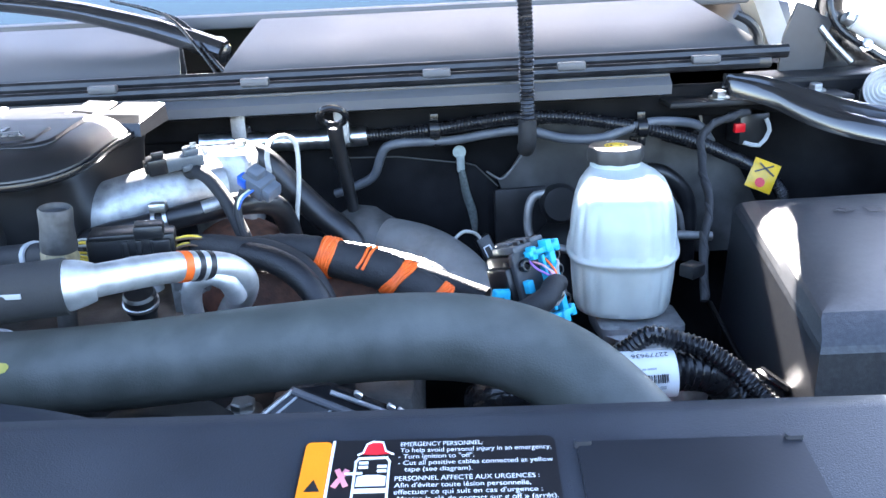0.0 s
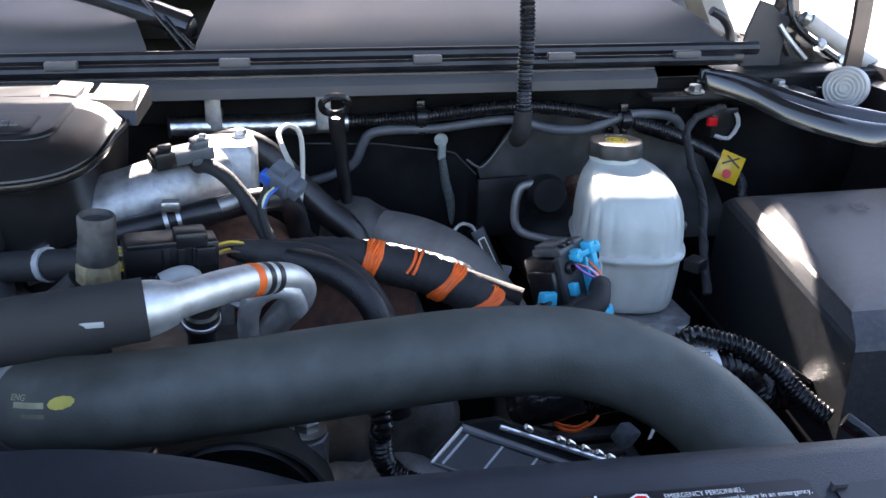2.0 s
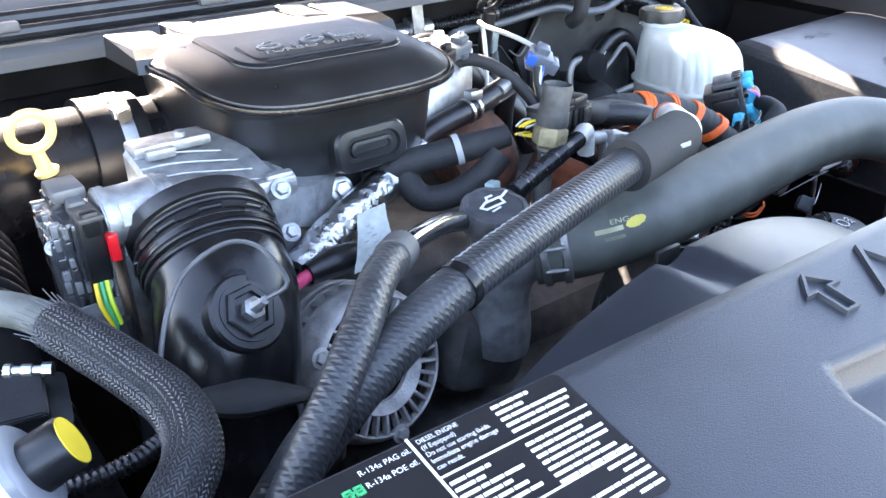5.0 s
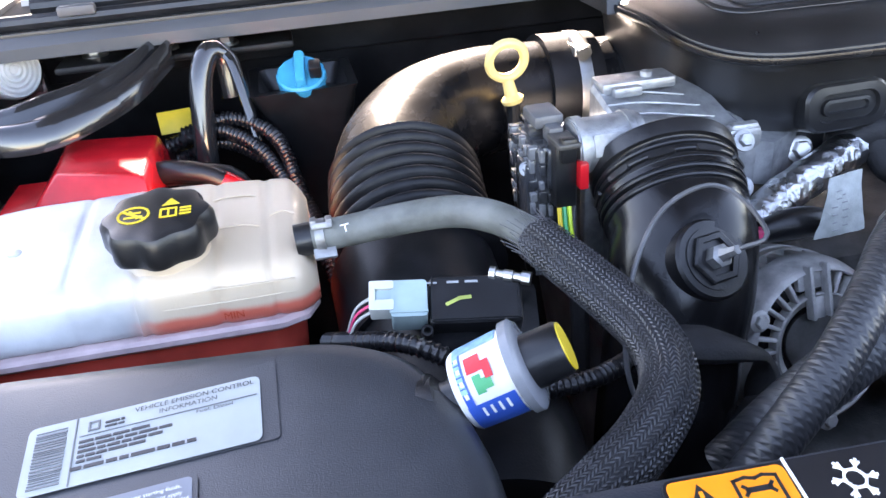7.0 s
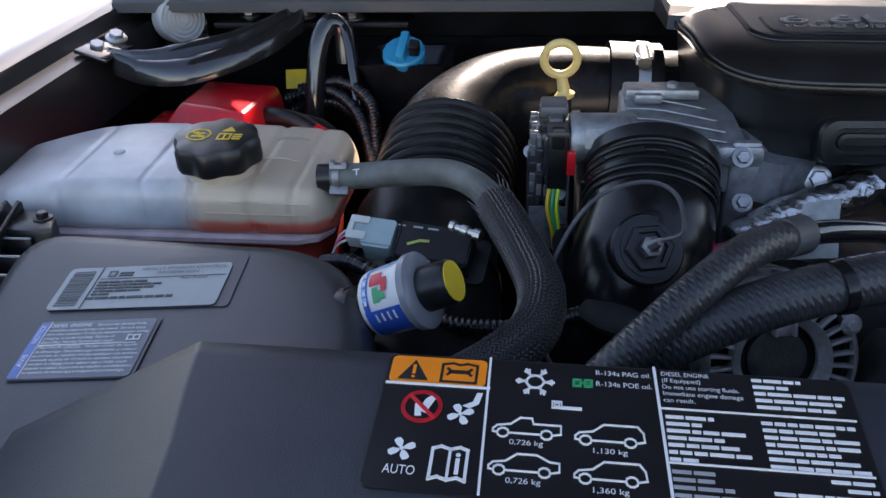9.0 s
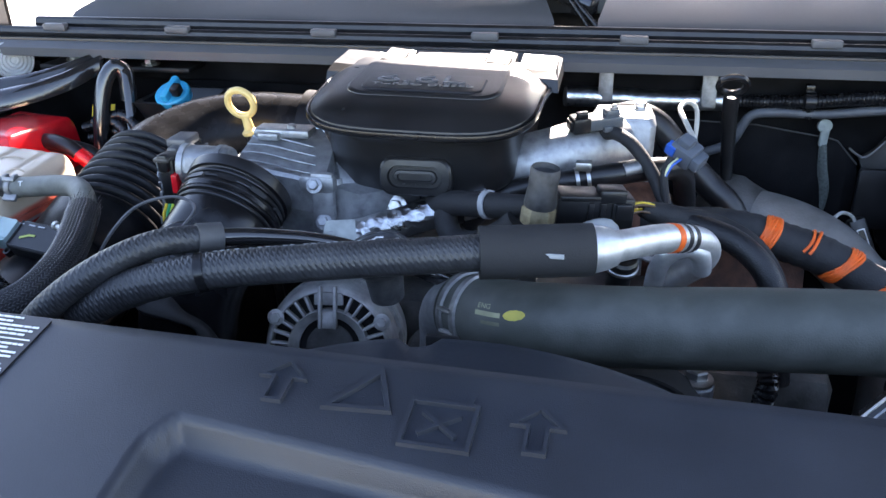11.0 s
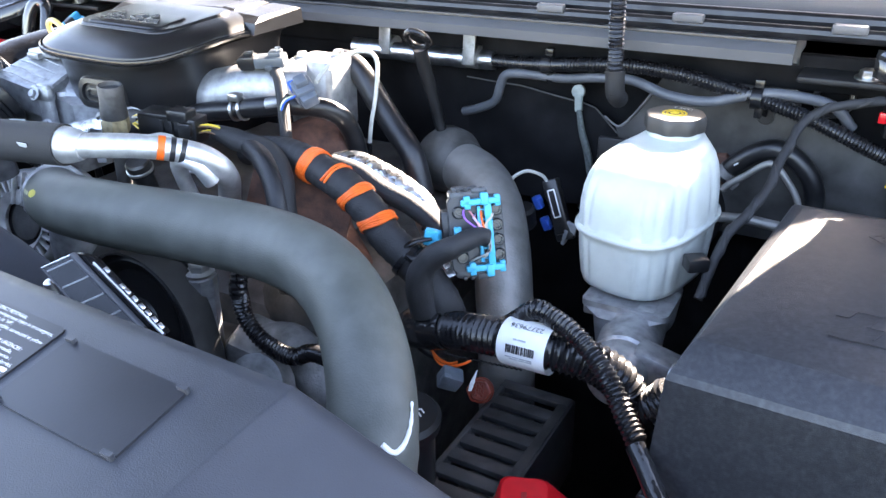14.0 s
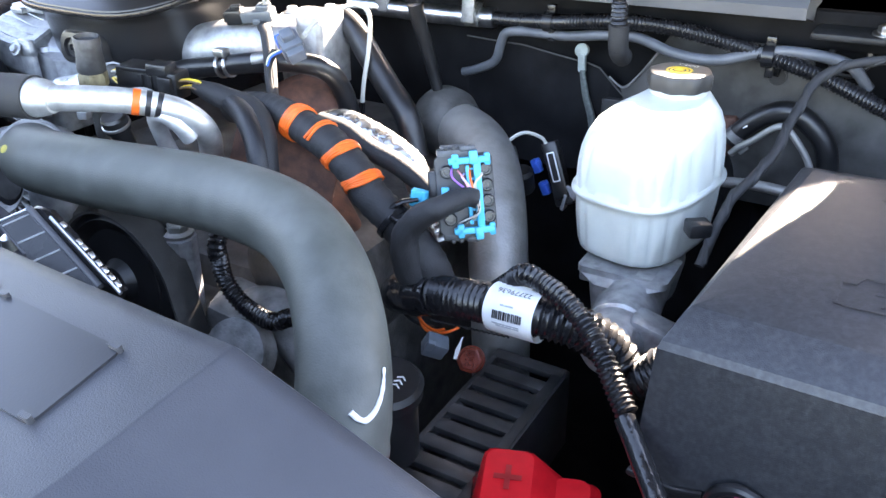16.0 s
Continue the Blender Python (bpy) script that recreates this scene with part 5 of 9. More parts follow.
part("tab_bracket", cbox(-0.385, -0.35, 0.622, 0.63, 1.188, 1.21, 0.002), PLASTIC, ecov)
bolt((-0.370, 0.620, 1.197), (-0.1, -1, 0.35), 0.0062, "bolt", ecov)

# ---- throttle body ----
thr = thing("throttle_body", (-0.48, 0.62, 1.15), "grey cast throttle body with a black actuator plug", "throttle body")
part("housing", loft([(rrect(0.118, 0.062, 0.012, 4, -0.474, 0.640), 1.13), (rrect(0.122, 0.066, 0.012, 4, -0.474, 0.638), 1.215), (rrect(0.118, 0.062, 0.012, 4, -0.474, 0.638), 1.2215)]), CAST, thr)
part("shoulder", skin([[(x, y, z + dz) for x, y, z in ((-0.506, 0.598, 1.236), (-0.506, 0.655, 1.250), (-0.488, 0.664, 1.252), (-0.446, 0.664, 1.249), (-0.428, 0.640, 1.240), (-0.424, 0.606, 1.229), (-0.436, 0.596, 1.226))] for dz in (-0.03, -0.003)] + [[(-0.466 + (x + 0.466) * 0.95, 0.632 + (y - 0.632) * 0.94, z) for x, y, z in ((-0.506, 0.598, 1.236), (-0.506, 0.655, 1.250), (-0.488, 0.664, 1.252), (-0.446, 0.664, 1.249), (-0.428, 0.640, 1.240), (-0.424, 0.606, 1.229), (-0.436, 0.596, 1.226))]]), CAST, thr, smooth=25)
for k in range(5):
    y_ = 0.604 + 0.0125 * k
    part("rib", tube([(-0.504, y_, 1.2375 + 0.0031 * k), (-0.482, y_ - 0.001, 1.2368 + 0.0031 * k), (-0.458, y_ - 0.004, 1.2330 + 0.0033 * k), (-0.436 - 0.002 * k, y_ - 0.002, 1.2285 + 0.0034 * k)], 0.0008, 8, 0.004), CAST, thr)
part("top_boss", joined(cbox(-0.503, -0.452, 0.640, 0.662, 1.246, 1.2535, 0.002), cbox(-0.497, -0.478, 0.634, 0.648, 1.245, 1.2515, 0.0015)), CAST, thr)
part("mount_flange", joined(cbox(-0.437, -0.417, 0.594, 0.602, 1.15, 1.232, 0.003), cbox(-0.447, -0.415, 0.592, 0.604, 1.214, 1.230, 0.005)), CAST, thr)
part("mount_flange", cbox(-0.534, -0.520, 0.590, 0.600, 1.15, 1.225, 0.003), CAST, thr)
part("motor", joined(lathe([(0.0165, -0.002), (0.0165, 0.038), (0.0155, 0.040), (0.013, 0.041)], (-0.5415, 0.588, 1.236), (1, 0.02, 0.0), 32), lathe([(0.0180, -0.001), (0.0180, 0.004)], (-0.5415, 0.588, 1.236), (1, 0.02, 0.0), 32), lathe([(0.0178, 0.030), (0.0178, 0.034)], (-0.5415, 0.588, 1.236), (1, 0.02, 0.0), 32), cbox(-0.541, -0.502, 0.590, 0.606, 1.219, 1.234, 0.002)), CAST, thr)
part("motor_plate", box((0.022, 0.0006, 0.013), pose(-0.5235, 0.5722, 1.2410, -18), 0.0003), mat("pale_stamped_label", (0.30, 0.305, 0.31), 0.5, 0.4, var=0.2, scale=200), thr, "pale stamped label")

SMOKE = mat("smoked_actuator_plastic", (0.035, 0.037, 0.042), 0.16, var=0.2, scale=120, coat=0.5)
part("actuator", joined(cbox(-0.566, -0.543, 0.584, 0.634, 1.19, 1.240, 0.003), cbox(-0.571, -0.550, 0.588, 0.612, 1.178, 1.228, 0.003), cbox(-0.560, -0.545, 0.580, 0.588, 1.215, 1.238, 0.001), cbox(-0.5635, -0.546, 0.606, 0.628, 1.238, 1.2475, 0.002)), SMOKE, thr, "smoky black actuator housing", smooth=25)
part("actuator_cap", joined(cbox(-0.5625, -0.5445, 0.596, 0.622, 1.2465, 1.2545, 0.002), cbox(-0.557, -0.548, 0.586, 0.600, 1.240, 1.2500, 0.0015)), mat("grey_actuator_plastic", (0.09, 0.092, 0.097), 0.4, var=0.2), thr, "grey actuator cap")
CLEARGREY = mat("clear_grey_plastic", (0.15, 0.155, 0.165), 0.14, var=0.3, scale=160, coat=0.8)
lobe_rng = random.Random(5)
for row in range(6):
    z_ = 1.188 + 0.0088 * row
    for col in range(5):
        y_ = 0.586 + 0.0095 * col + lobe_rng.uniform(-0.001, 0.001)
        w_, h_ = lobe_rng.uniform(0.0055, 0.0085), lobe_rng.uniform(0.0045, 0.008)
        part("lobe", cbox(-0.5675 - lobe_rng.uniform(0.0, 0.0028), -0.5600, y_, y_ + w_, z_, z_ + h_, 0.0009), CLEARGREY if lobe_rng.random() < 0.7 else SMOKE, thr)
    for x_ in (-0.5645, -0.5595):
        part("lobe", cbox(x_, x_ + lobe_rng.uniform(0.0028, 0.0042), 0.5822 - lobe_rng.uniform(0.0, 0.0025), 0.5870, z_, z_ + lobe_rng.uniform(0.0045, 0.0078), 0.0008), CLEARGREY if row % 2 else SMOKE, thr)
part("edge_flange", joined(cbox(-0.5445, -0.5425, 0.5800, 0.632, 1.160, 1.2420, 0.0006), cbox(-0.5690, -0.5430, 0.5795, 0.5812, 1.158, 1.190, 0.0006)), CLEARGREY, thr, "clear edge flange")
part("plug_top", cbox(-0.5585, -0.5450, 0.5650, 0.5880, 1.2440, 1.2475, 0.0012), mat("brown_grey_plastic", (0.055, 0.052, 0.048), 0.45, var=0.2), thr)
for p in ((-0.569, 0.594, 1.224), (-0.549, 0.5835, 1.198)):
    bolt(p, (0, -0.8, 0.5), 0.003, "screw", thr, CAST)
part("plug", joined(cbox(-0.558, -0.545, 0.572, 0.588, 1.205, 1.245, 0.002), cbox(-0.556, -0.547, 0.566, 0.574, 1.235, 1.25, 0.002)), PLASTIC, thr, "black plug")
part("plug_lock", cbox(-0.5455, -0.540, 0.566, 0.574, 1.218, 1.234, 0.001), RED, thr, "red plug lock")
for k, c in enumerate((YELLOW, GREEN, mat("lime_wire", (0.55, 0.75, 0.05), 0.4))):
    part("wire", tube([(-0.556 + 0.003 * k, 0.572, 1.206), (-0.557 + 0.003 * k, 0.566, 1.195), (-0.553 + 0.002 * k, 0.566, 1.178), (-0.551, 0.575, 1.16)], 0.0014, 6, 0.004), c, thr)
part("harness", tube([(-0.548, 0.57, 1.18), (-0.546, 0.565, 1.15), (-0.55, 0.55, 1.10)], 0.006, 10), TAPE, thr)
for p in ((-0.527, 0.586, 1.213), (-0.431, 0.589, 1.223), (-0.426, 0.592, 1.190)):
    bolt(p, (0, -0.8, 0.5), 0.0045, "bolt", thr, CAST)
part("boss", lathe([(0.004, 0), (0.004, 0.004), (0.003, 0.0045)], (-0.470, 0.648, 1.2525), (0, 0, 1), 12), CAST, thr)
part("neck", tube([(-0.43, 0.63, 1.205), (-0.38, 0.66, 1.195), (-0.33, 0.68, 1.19)], 0.026, 20), CAST, thr)
part("runner", skin([[(x, y, z + dz) for x, y, z in ((-0.440, 0.604, 1.222), (-0.436, 0.668, 1.236), (-0.395, 0.672, 1.234), (-0.372, 0.650, 1.222), (-0.372, 0.622, 1.212), (-0.398, 0.606, 1.211))] for dz in (-0.03, -0.002, 0.0)]), CAST, thr, "cast runner", smooth=25)

# ---- charge pipe elbow ----
chp = thing("charge_pipe", (-0.50, 0.5, 0.9), "glossy black charge pipe elbow with a ribbed rubber boot", "charge pipe")
CA = Vector((0.10, 0.80, 0.50)).normalized()
C1 = Vector((-0.4928, 0.5612, 1.2100))
boot_profile = [(0.0385, -0.017)]
for k in range(5):
    h = -0.016 + 0.0054 * k
    r = 0.0400 + 0.0012 * math.sin(0.6 * k)
    boot_profile += [(r + 0.0012, h), (r + 0.0016, h + 0.0010), (r + 0.0012, h + 0.0030), (r - 0.0008, h + 0.0034), (r - 0.0008, h + 0.0050)]
part("boot", lathe(boot_profile + [(0.0405, 0.0112), (0.043, 0.0118), (0.0434, 0.015), (0.0434, 0.021), (0.042, 0.0225), (0.036, 0.023)], C1, CA, 56), BLACKRUB, chp, "ribbed black rubber boot", smooth=20)
part("boot_clamp", lathe([(0.0418, -0.0085), (0.0426, -0.0080), (0.0426, -0.0045), (0.0418, -0.004)], C1, CA, 48, caps=False), GLOSSY, chp)
for k in range(10):
    a = 2 * math.pi * k / 10
    q_ = CA.to_track_quat("Z", "Y").to_matrix()
    d_ = q_ @ Vector((math.cos(a), math.sin(a), 0))
    m_ = Matrix((CA.cross(d_), CA, d_)).transposed().to_4x4()
    m_.translation = C1 + d_ * 0.0418 + CA * 0.0005
    part("boot_lug", loft([(rrect(0.015, 0.0042, 0.0016, 3), -0.001), (rrect(0.0145, 0.0038, 0.0015, 3), 0.0012)], m_), BLACKRUB, chp)
part("elbow", tube([C1 + CA * 0.004, C1 - CA * 0.016, C1 - CA * 0.030, (-0.5025, 0.5225, 1.181), (-0.509, 0.512, 1.160), (-0.515, 0.505, 1.12), (-0.52, 0.50, 1.06), (-0.525, 0.49, 0.9)], lambda s, u: 0.0385 + 0.0020 * math.sin(min(1, s / 0.09) * math.pi), 40, 0.004), GLOSSY, chp)
SN = Vector((0.18, -0.75, 0.62)).normalized()
SO = Vector((-0.5022, 0.4905, 1.2050))
part("sensor_boss", lathe([(0.0215, -0.016), (0.0215, -0.001), (0.020, 0.0006), (0.0165, 0.0008), (0.0165, 0.0016)], SO, SN, 40), BLACKRUB, chp)
part("sensor_hex", lathe([(0.0145, 0.0), (0.0145, 0.0035), (0.0135, 0.0042), (0.0105, 0.0042), (0.0100, 0.0010), (0.0, 0.0010)], SO, SN, 6), PLASTIC, chp)
part("sensor_nut", lathe([(0.0062, 0.001), (0.0062, 0.008), (0.0040, 0.009), (0.0030, 0.012), (0.0024, 0.020)], SO, SN, 6), DULLSTEEL, chp, "bright steel sensor nut")
part("sensor_wire", tube([SO + SN * 0.022, SO + SN * 0.03 + Vector((0.008, 0, 0.004)), (-0.489, 0.497, 1.236), (-0.507, 0.500, 1.242), (-0.535, 0.490, 1.234), (-0.556, 0.472, 1.205), (-0.562, 0.455, 1.17), (-0.55, 0.45, 1.14)], 0.0013, 6, 0.004), mat("grey_wire", (0.08, 0.08, 0.085), 0.4), chp)
tp = thing("taped_harness", (-0.50, 0.46, 1.13), "black taped wiring bundle hanging by the charge pipe", "wiring harness")
part("taped_run", tube([(-0.535, 0.485, 1.168), (-0.515, 0.47, 1.168), (-0.495, 0.462, 1.165), (-0.480, 0.468, 1.15), (-0.475, 0.47, 1.11)], lambda s, u: 0.009 + 0.004 * math.sin(u * 9), 12, 0.005, squash=0.7), TAPE, tp)
part("plug", box((0.02, 0.018, 0.035), pose(-0.497, 0.445, 1.13, 15, 10, 5), 0.003), PLASTIC, tp)

# ---- alternator ----
alt = thing("alternator", (-0.395, 0.53, 1.05), "dusty grey alternator with vent slots round its end", "alternator")
AX = Vector((0.109, -0.942, 0.318)).normalized()
AO = Vector((-0.4052, 0.5226, 1.1096))
AS = 0.775
ALT = mat("dusty_alternator_casting", (0.50, 0.49, 0.475), 0.5, 0.35, var=0.35, scale=90, bump=0.9, fine=500, dust=0.5)
aq = AX.to_track_quat("Z", "Y").to_matrix().to_4x4()
AM = Matrix.Translation(AO) @ aq @ Matrix.Scale(AS, 4)


def alt_box(size, angle, off, bevel=0.0012):
    return box(size, AM @ Matrix.Rotation(angle, 4, "Z") @ Matrix.Translation(off), bevel)


def alt_turn(profile, seg, caps=True):
    return lathe([(r * AS, h * AS) for r, h in profile], AO, AX, seg, caps)


part("body", alt_turn([(0.0640, -0.095), (0.0715, -0.085), (0.0730, -0.054), (0.0708, -0.052), (0.0708, -0.050), (0.0728, -0.048), (0.0726, -0.040)], 56), ALT, alt, smooth=25)
# black fillers, here and behind the end webs, paint the shade in the slots
part("side_slot_shade", alt_turn([(0.0615, -0.042), (0.0615, -0.020)], 40), BLACKPRINT, alt)
part("shoulder", alt_turn([(0.0597, -0.006), (0.0597, 0.0015), (0.0608, 0.003), (0.0634, 0.001), (0.0655, -0.003), (0.0680, -0.010), (0.0702, -0.018), (0.0708, -0.026), (0.0615, -0.026), (0.0597, -0.01)], 56, caps=False), ALT, alt, smooth=25)
part("end_slot_shade", alt_turn([(0.0000, -0.014), (0.0606, -0.014), (0.0606, -0.02), (0.0000, -0.02)], 40, caps=False), BLACKPRINT, alt)
part("inner_ring", alt_turn([(0.0425, -0.008), (0.0425, 0.0015), (0.0415, 0.003), (0.0395, 0.0005), (0.0345, -0.003), (0.0325, -0.005), (0.0325, -0.010)], 48, caps=False), ALT, alt, smooth=25)
part("rotor", alt_turn([(0.0000, -0.013), (0.0245, -0.013), (0.0252, -0.009), (0.021, -0.007), (0.0000, -0.007)], 28, caps=False), DARKCAST, alt)
QT = math.pi / 2
for k in range(30):
    a = 2 * math.pi * (k + 0.5) / 30
    if abs(a - QT) > 0.22:
        part("web", alt_box((0.0195, 0.0034, 0.009), a, (0.0508, 0, -0.0025), 0.0015), ALT, alt)
for k in range(26):
    a = 2 * math.pi * k / 26
    part("side_web", alt_box((0.006, 0.0062, 0.018), a, (0.0680, 0, -0.033), 0.001), ALT, alt)
part("pad", box((0.030, 0.014, 0.006), AM @ Matrix.Translation((0, 0.0532, -0.003)), 0.001), ALT, alt)
for dx in (-0.0078, 0.0078):
    part("bridge", box((0.0036, 0.044, 0.009), AM @ Matrix.Translation((dx, 0.0447, 0.0035)), 0.0014), ALT, alt)
part("bridge_floor", box((0.014, 0.018, 0.003), AM @ Matrix.Translation((0, 0.031, 0.0005)), 0.0008), ALT, alt)
for a in (0.5, 2.6, 4.7):
    m_ = AM @ Matrix.Rotation(a, 4, "Z") @ Matrix.Translation((0.0634, 0, 0.001))
    bolt(m_.translation, AX, 0.0045, "bolt", alt, ALT)

# ---- radiator hose ----
rh = thing("radiator_hose", (-0.05, 0.44, 1.1), "thick dusty grey-green rubber radiator hose with a wire clamp", "hose")
RHP = [(-0.292, 0.499, 1.171), (-0.276, 0.485, 1.175), (-0.254, 0.472, 1.180), (-0.226, 0.4645, 1.184), (-0.17, 0.461, 1.188), (-0.09, 0.463, 1.193), (-0.02, 0.463, 1.196), (0.035, 0.455, 1.194), (0.075, 0.436, 1.184), (0.103, 0.413, 1.166), (0.122, 0.389, 1.142), (0.133, 0.365, 1.112), (0.138, 0.345, 1.07)]
part("hose", tube(RHP, lambda s, u: 0.0262 + 0.0022 * max(0.0, (u - 0.72) / 0.28) + 0.0005 * math.sin(s * 420) * max(0.0, 1 - abs(u - 0.9) / 0.06), 40, 0.003), RUBBER, rh)
part("outlet_neck", tube([(-0.284, 0.493, 1.173), (-0.298, 0.503, 1.168), (-0.306, 0.509, 1.156), (-0.308, 0.512, 1.135), (-0.308, 0.515, 1.09)], lambda s, u: 0.0205 + 0.0015 * math.sin(u * 9), 24, 0.004), CAST, rh, "cast aluminium outlet neck")
part("housing", box((0.07, 0.05, 0.06), pose(-0.315, 0.535, 1.085, 0, 15, 0), 0.012), DARKCAST, rh, "grimy thermostat housing")
RHC = spline(RHP, 0.002)


def hose_frame(i):
    d = (RHC[i + 1] - RHC[i - 1]).normalized()
    up = (Vector((0, 0, 1)) - d * d.z).normalized()
    return RHC[i], d, up, d.cross(up)


for i in (4, 10):
    c, d, up, side = hose_frame(i)
    part("clamp_band", lathe([(0.0264, -0.003), (0.0282, -0.0022), (0.0282, 0.0022), (0.0264, 0.003)], c, d, 36, caps=False), DULLSTEEL, rh, "dull steel clamp band")
for a in (0.35, -0.25):
    pts = []
    for i in range(4, 11):
        c, d, up, side = hose_frame(i)
        pts.append(c + (side * math.cos(a) + up * math.sin(a)) * 0.0272)
    part("clamp_bar", tube(pts, 0.002, 8, raw=True), DULLSTEEL, rh)


def hose_patch(i0, i1, a0, a1, lift=0.0004):
    """A print or paint mark that follows the hose."""
    rings = []
    for i in range(i0, i1):
        c, d, up, side = hose_frame(i)
        rings.append([c + (side * math.cos(a) + up * math.sin(a)) * (0.0262 + lift) for a in np.linspace(a0, a1, 6)])
    return skin(rings, False, False)


def hose_at(p):
    i = min(range(1, len(RHC) - 1), key=lambda k: (RHC[k] - Vector(p)).length)
    c, d, up, side = hose_frame(i)
    v = Vector(p) - c
    return i, math.atan2(v.dot(up), v.dot(side))


PRINTY = mat("faded_yellow_print", (0.34, 0.33, 0.2), 0.6)
i0, a0 = hose_at((-0.252, 0.436, 1.204))
rings = []
for k in range(9):
    t = k / 4 - 1
    c, d, up, side = hose_frame(i0 - 4 + k)
    h = 0.13 * math.sqrt(max(0.02, 1 - t * t)) * (1 + 0.25 * math.sin(3.1 * k))
    rings.append([c + (side * math.cos(a) + up * math.sin(a)) * 0.0266 - d * 0.0005 * k for a in np.linspace(a0 - h + 0.03 * t, a0 + h + 0.05 * t, 6)])
part("paint_dot", skin(rings, False, False), mat("yellow_paint_dot", (0.5, 0.42, 0.08), 0.6), rh)
i1, a1 = hose_at((-0.262, 0.444, 1.196))
i2, a2 = hose_at((-0.276, 0.459, 1.190))
part("print_bar", hose_patch(min(i1, i2), max(i1, i2) + 1, min(a1, a2) - 0.02, min(a1, a2) + 0.10), PRINTY, rh)
part("print_bar", hose_patch(min(i1, i2) + 2, max(i1, i2) + 1, min(a1, a2) - 0.22, min(a1, a2) - 0.13), mat("dim_hose_print", (0.15, 0.15, 0.1), 0.6), rh)
HF = face((-0.2735, 0.4482, 1.2000), (-0.2610, 0.4375, 1.2045), (-0.2700, 0.4520, 1.2080))
part("print", words("ENG", HF, 0.0034, 0.0, 0.0, 0.0, 0.0004, width=0.012), PRINTY, rh)
part("paint_stroke", tube([(0.1447, 0.3969, 1.1586), (0.1477, 0.3915, 1.1536), (0.1500, 0.3855, 1.1490), (0.1514, 0.3785, 1.1456), (0.1514, 0.3729, 1.1442), (0.1503, 0.3693, 1.1440), (0.1476, 0.3670, 1.1462), (0.1442, 0.3661, 1.1496)], lambda s, u: 0.0007 + 0.0014 * u + 0.0005 * noise.noise((s * 300, 0, 0)), 10, 0.001, squash=0.7), LABELWHITE, rh, "white paint stroke")

# ---- air-conditioning line ----
ACHOSE = mat("ribbed_hose_rubber", (0.03, 0.031, 0.034), 0.36, var=0.2, scale=80, bump=0.5, fine=420, dust=0.08)
nt = ACHOSE.node_tree
tcw = nt.nodes.new("ShaderNodeTexCoord")
height = None
for way in ("X", "Z"):
    wv = nt.nodes.new("ShaderNodeTexWave")
    wv.bands_direction = "DIAGONAL" if way == "X" else "X"
    wv.inputs["Scale"].default_value = 130 if way == "X" else 85
    wv.inputs["Distortion"].default_value = 0.6
    nt.links.new(tcw.outputs["Object"], wv.inputs["Vector"])
    if height is None:
        height = wv.outputs["Fac"]
    else:
        mx = nt.nodes.new("ShaderNodeMath")
        mx.operation = "MAXIMUM"
        nt.links.new(height, mx.inputs[0])
        nt.links.new(wv.outputs["Fac"], mx.inputs[1])
        height = mx.outputs["Value"]
bw = nt.nodes.new("ShaderNodeBump")
bw.inputs["Strength"].default_value, bw.inputs["Distance"].default_value = 0.7, 0.0005
nt.links.new(height, bw.inputs["Height"])
nt.links.new(bw.outputs["Normal"], nt.nodes["Principled BSDF"].inputs["Normal"])
ALUMATT = mat("satin_aluminium", (0.72, 0.73, 0.74), 0.48, 0.85, var=0.18, scale=90, bump=0.25, fine=500)
ac = thing("air_conditioning_line", (-0.25, 0.44, 1.15), "black rubber air-conditioning hose crimped to a bare aluminium tube", "hose")
part("hose", tube([(-0.545, 0.392, 1.165), (-0.525, 0.386, 1.195), (-0.50, 0.386, 1.215), (-0.468, 0.391, 1.229), (-0.43, 0.400, 1.236), (-0.385, 0.411, 1.239), (-0.32, 0.428, 1.241), (-0.262, 0.443, 1.242)], 0.0115, 24, 0.004), ACHOSE, ac)
ACC = spline([(-0.468, 0.391, 1.229), (-0.43, 0.400, 1.236), (-0.385, 0.411, 1.239), (-0.32, 0.428, 1.241), (-0.262, 0.443, 1.242)], 0.0045)
acp = bmesh.new()
for i in range(3, 30):
    if i % 7 == 0 or i + 1 >= len(ACC):
        continue
    d = (ACC[i + 1] - ACC[i - 1]).normalized()
    side = d.cross(Vector((0, 0, 1))).normalized()
    n = (Vector((0, 0, 1)) * 0.86 - side * 0.5).normalized()
    n = (n - d * n.dot(d)).normalized()
    ey = n.cross(d)
    m_ = Matrix((d, ey, n)).transposed().to_4x4()
    m_.translation = ACC[i] + n * 0.0117
    addquad(acp, [(-0.0012, -0.0016), (0.0012, -0.0016), (0.0012, -0.0008), (-0.0012, -0.0008)] if i % 3 else [(-0.0012, 0.0004), (0.0012, 0.0004), (0.0012, 0.0012), (-0.0012, 0.0012)], m_, 0.0)
    addquad(acp, [(-0.0014, -0.0014), (-0.0006, -0.0014), (-0.0006, 0.0014), (-0.0014, 0.0014)], m_, 0.0001)
part("hose_print", acp, GREYPRINT, ac)
part("sleeve", tube([(-0.272, 0.4405, 1.242), (-0.204, 0.4555, 1.2425)], 0.0165, 28, 0.01), mat("matt_black_sleeve", (0.02, 0.02, 0.021), 0.8, bump=0.4), ac, "matt black foam sleeve")
part("sleeve_tag", cbox(-0.232, -0.220, 0.4335, 0.4345, 1.2445, 1.2475, 0.0003), GREYPRINT, ac)
part("ferrule", tube([(-0.207, 0.455, 1.2425), (-0.198, 0.458, 1.2425), (-0.190, 0.461, 1.242)], lambda s, u: 0.0150 - 0.004 * u * u, 24, 0.003), ALUMATT, ac)
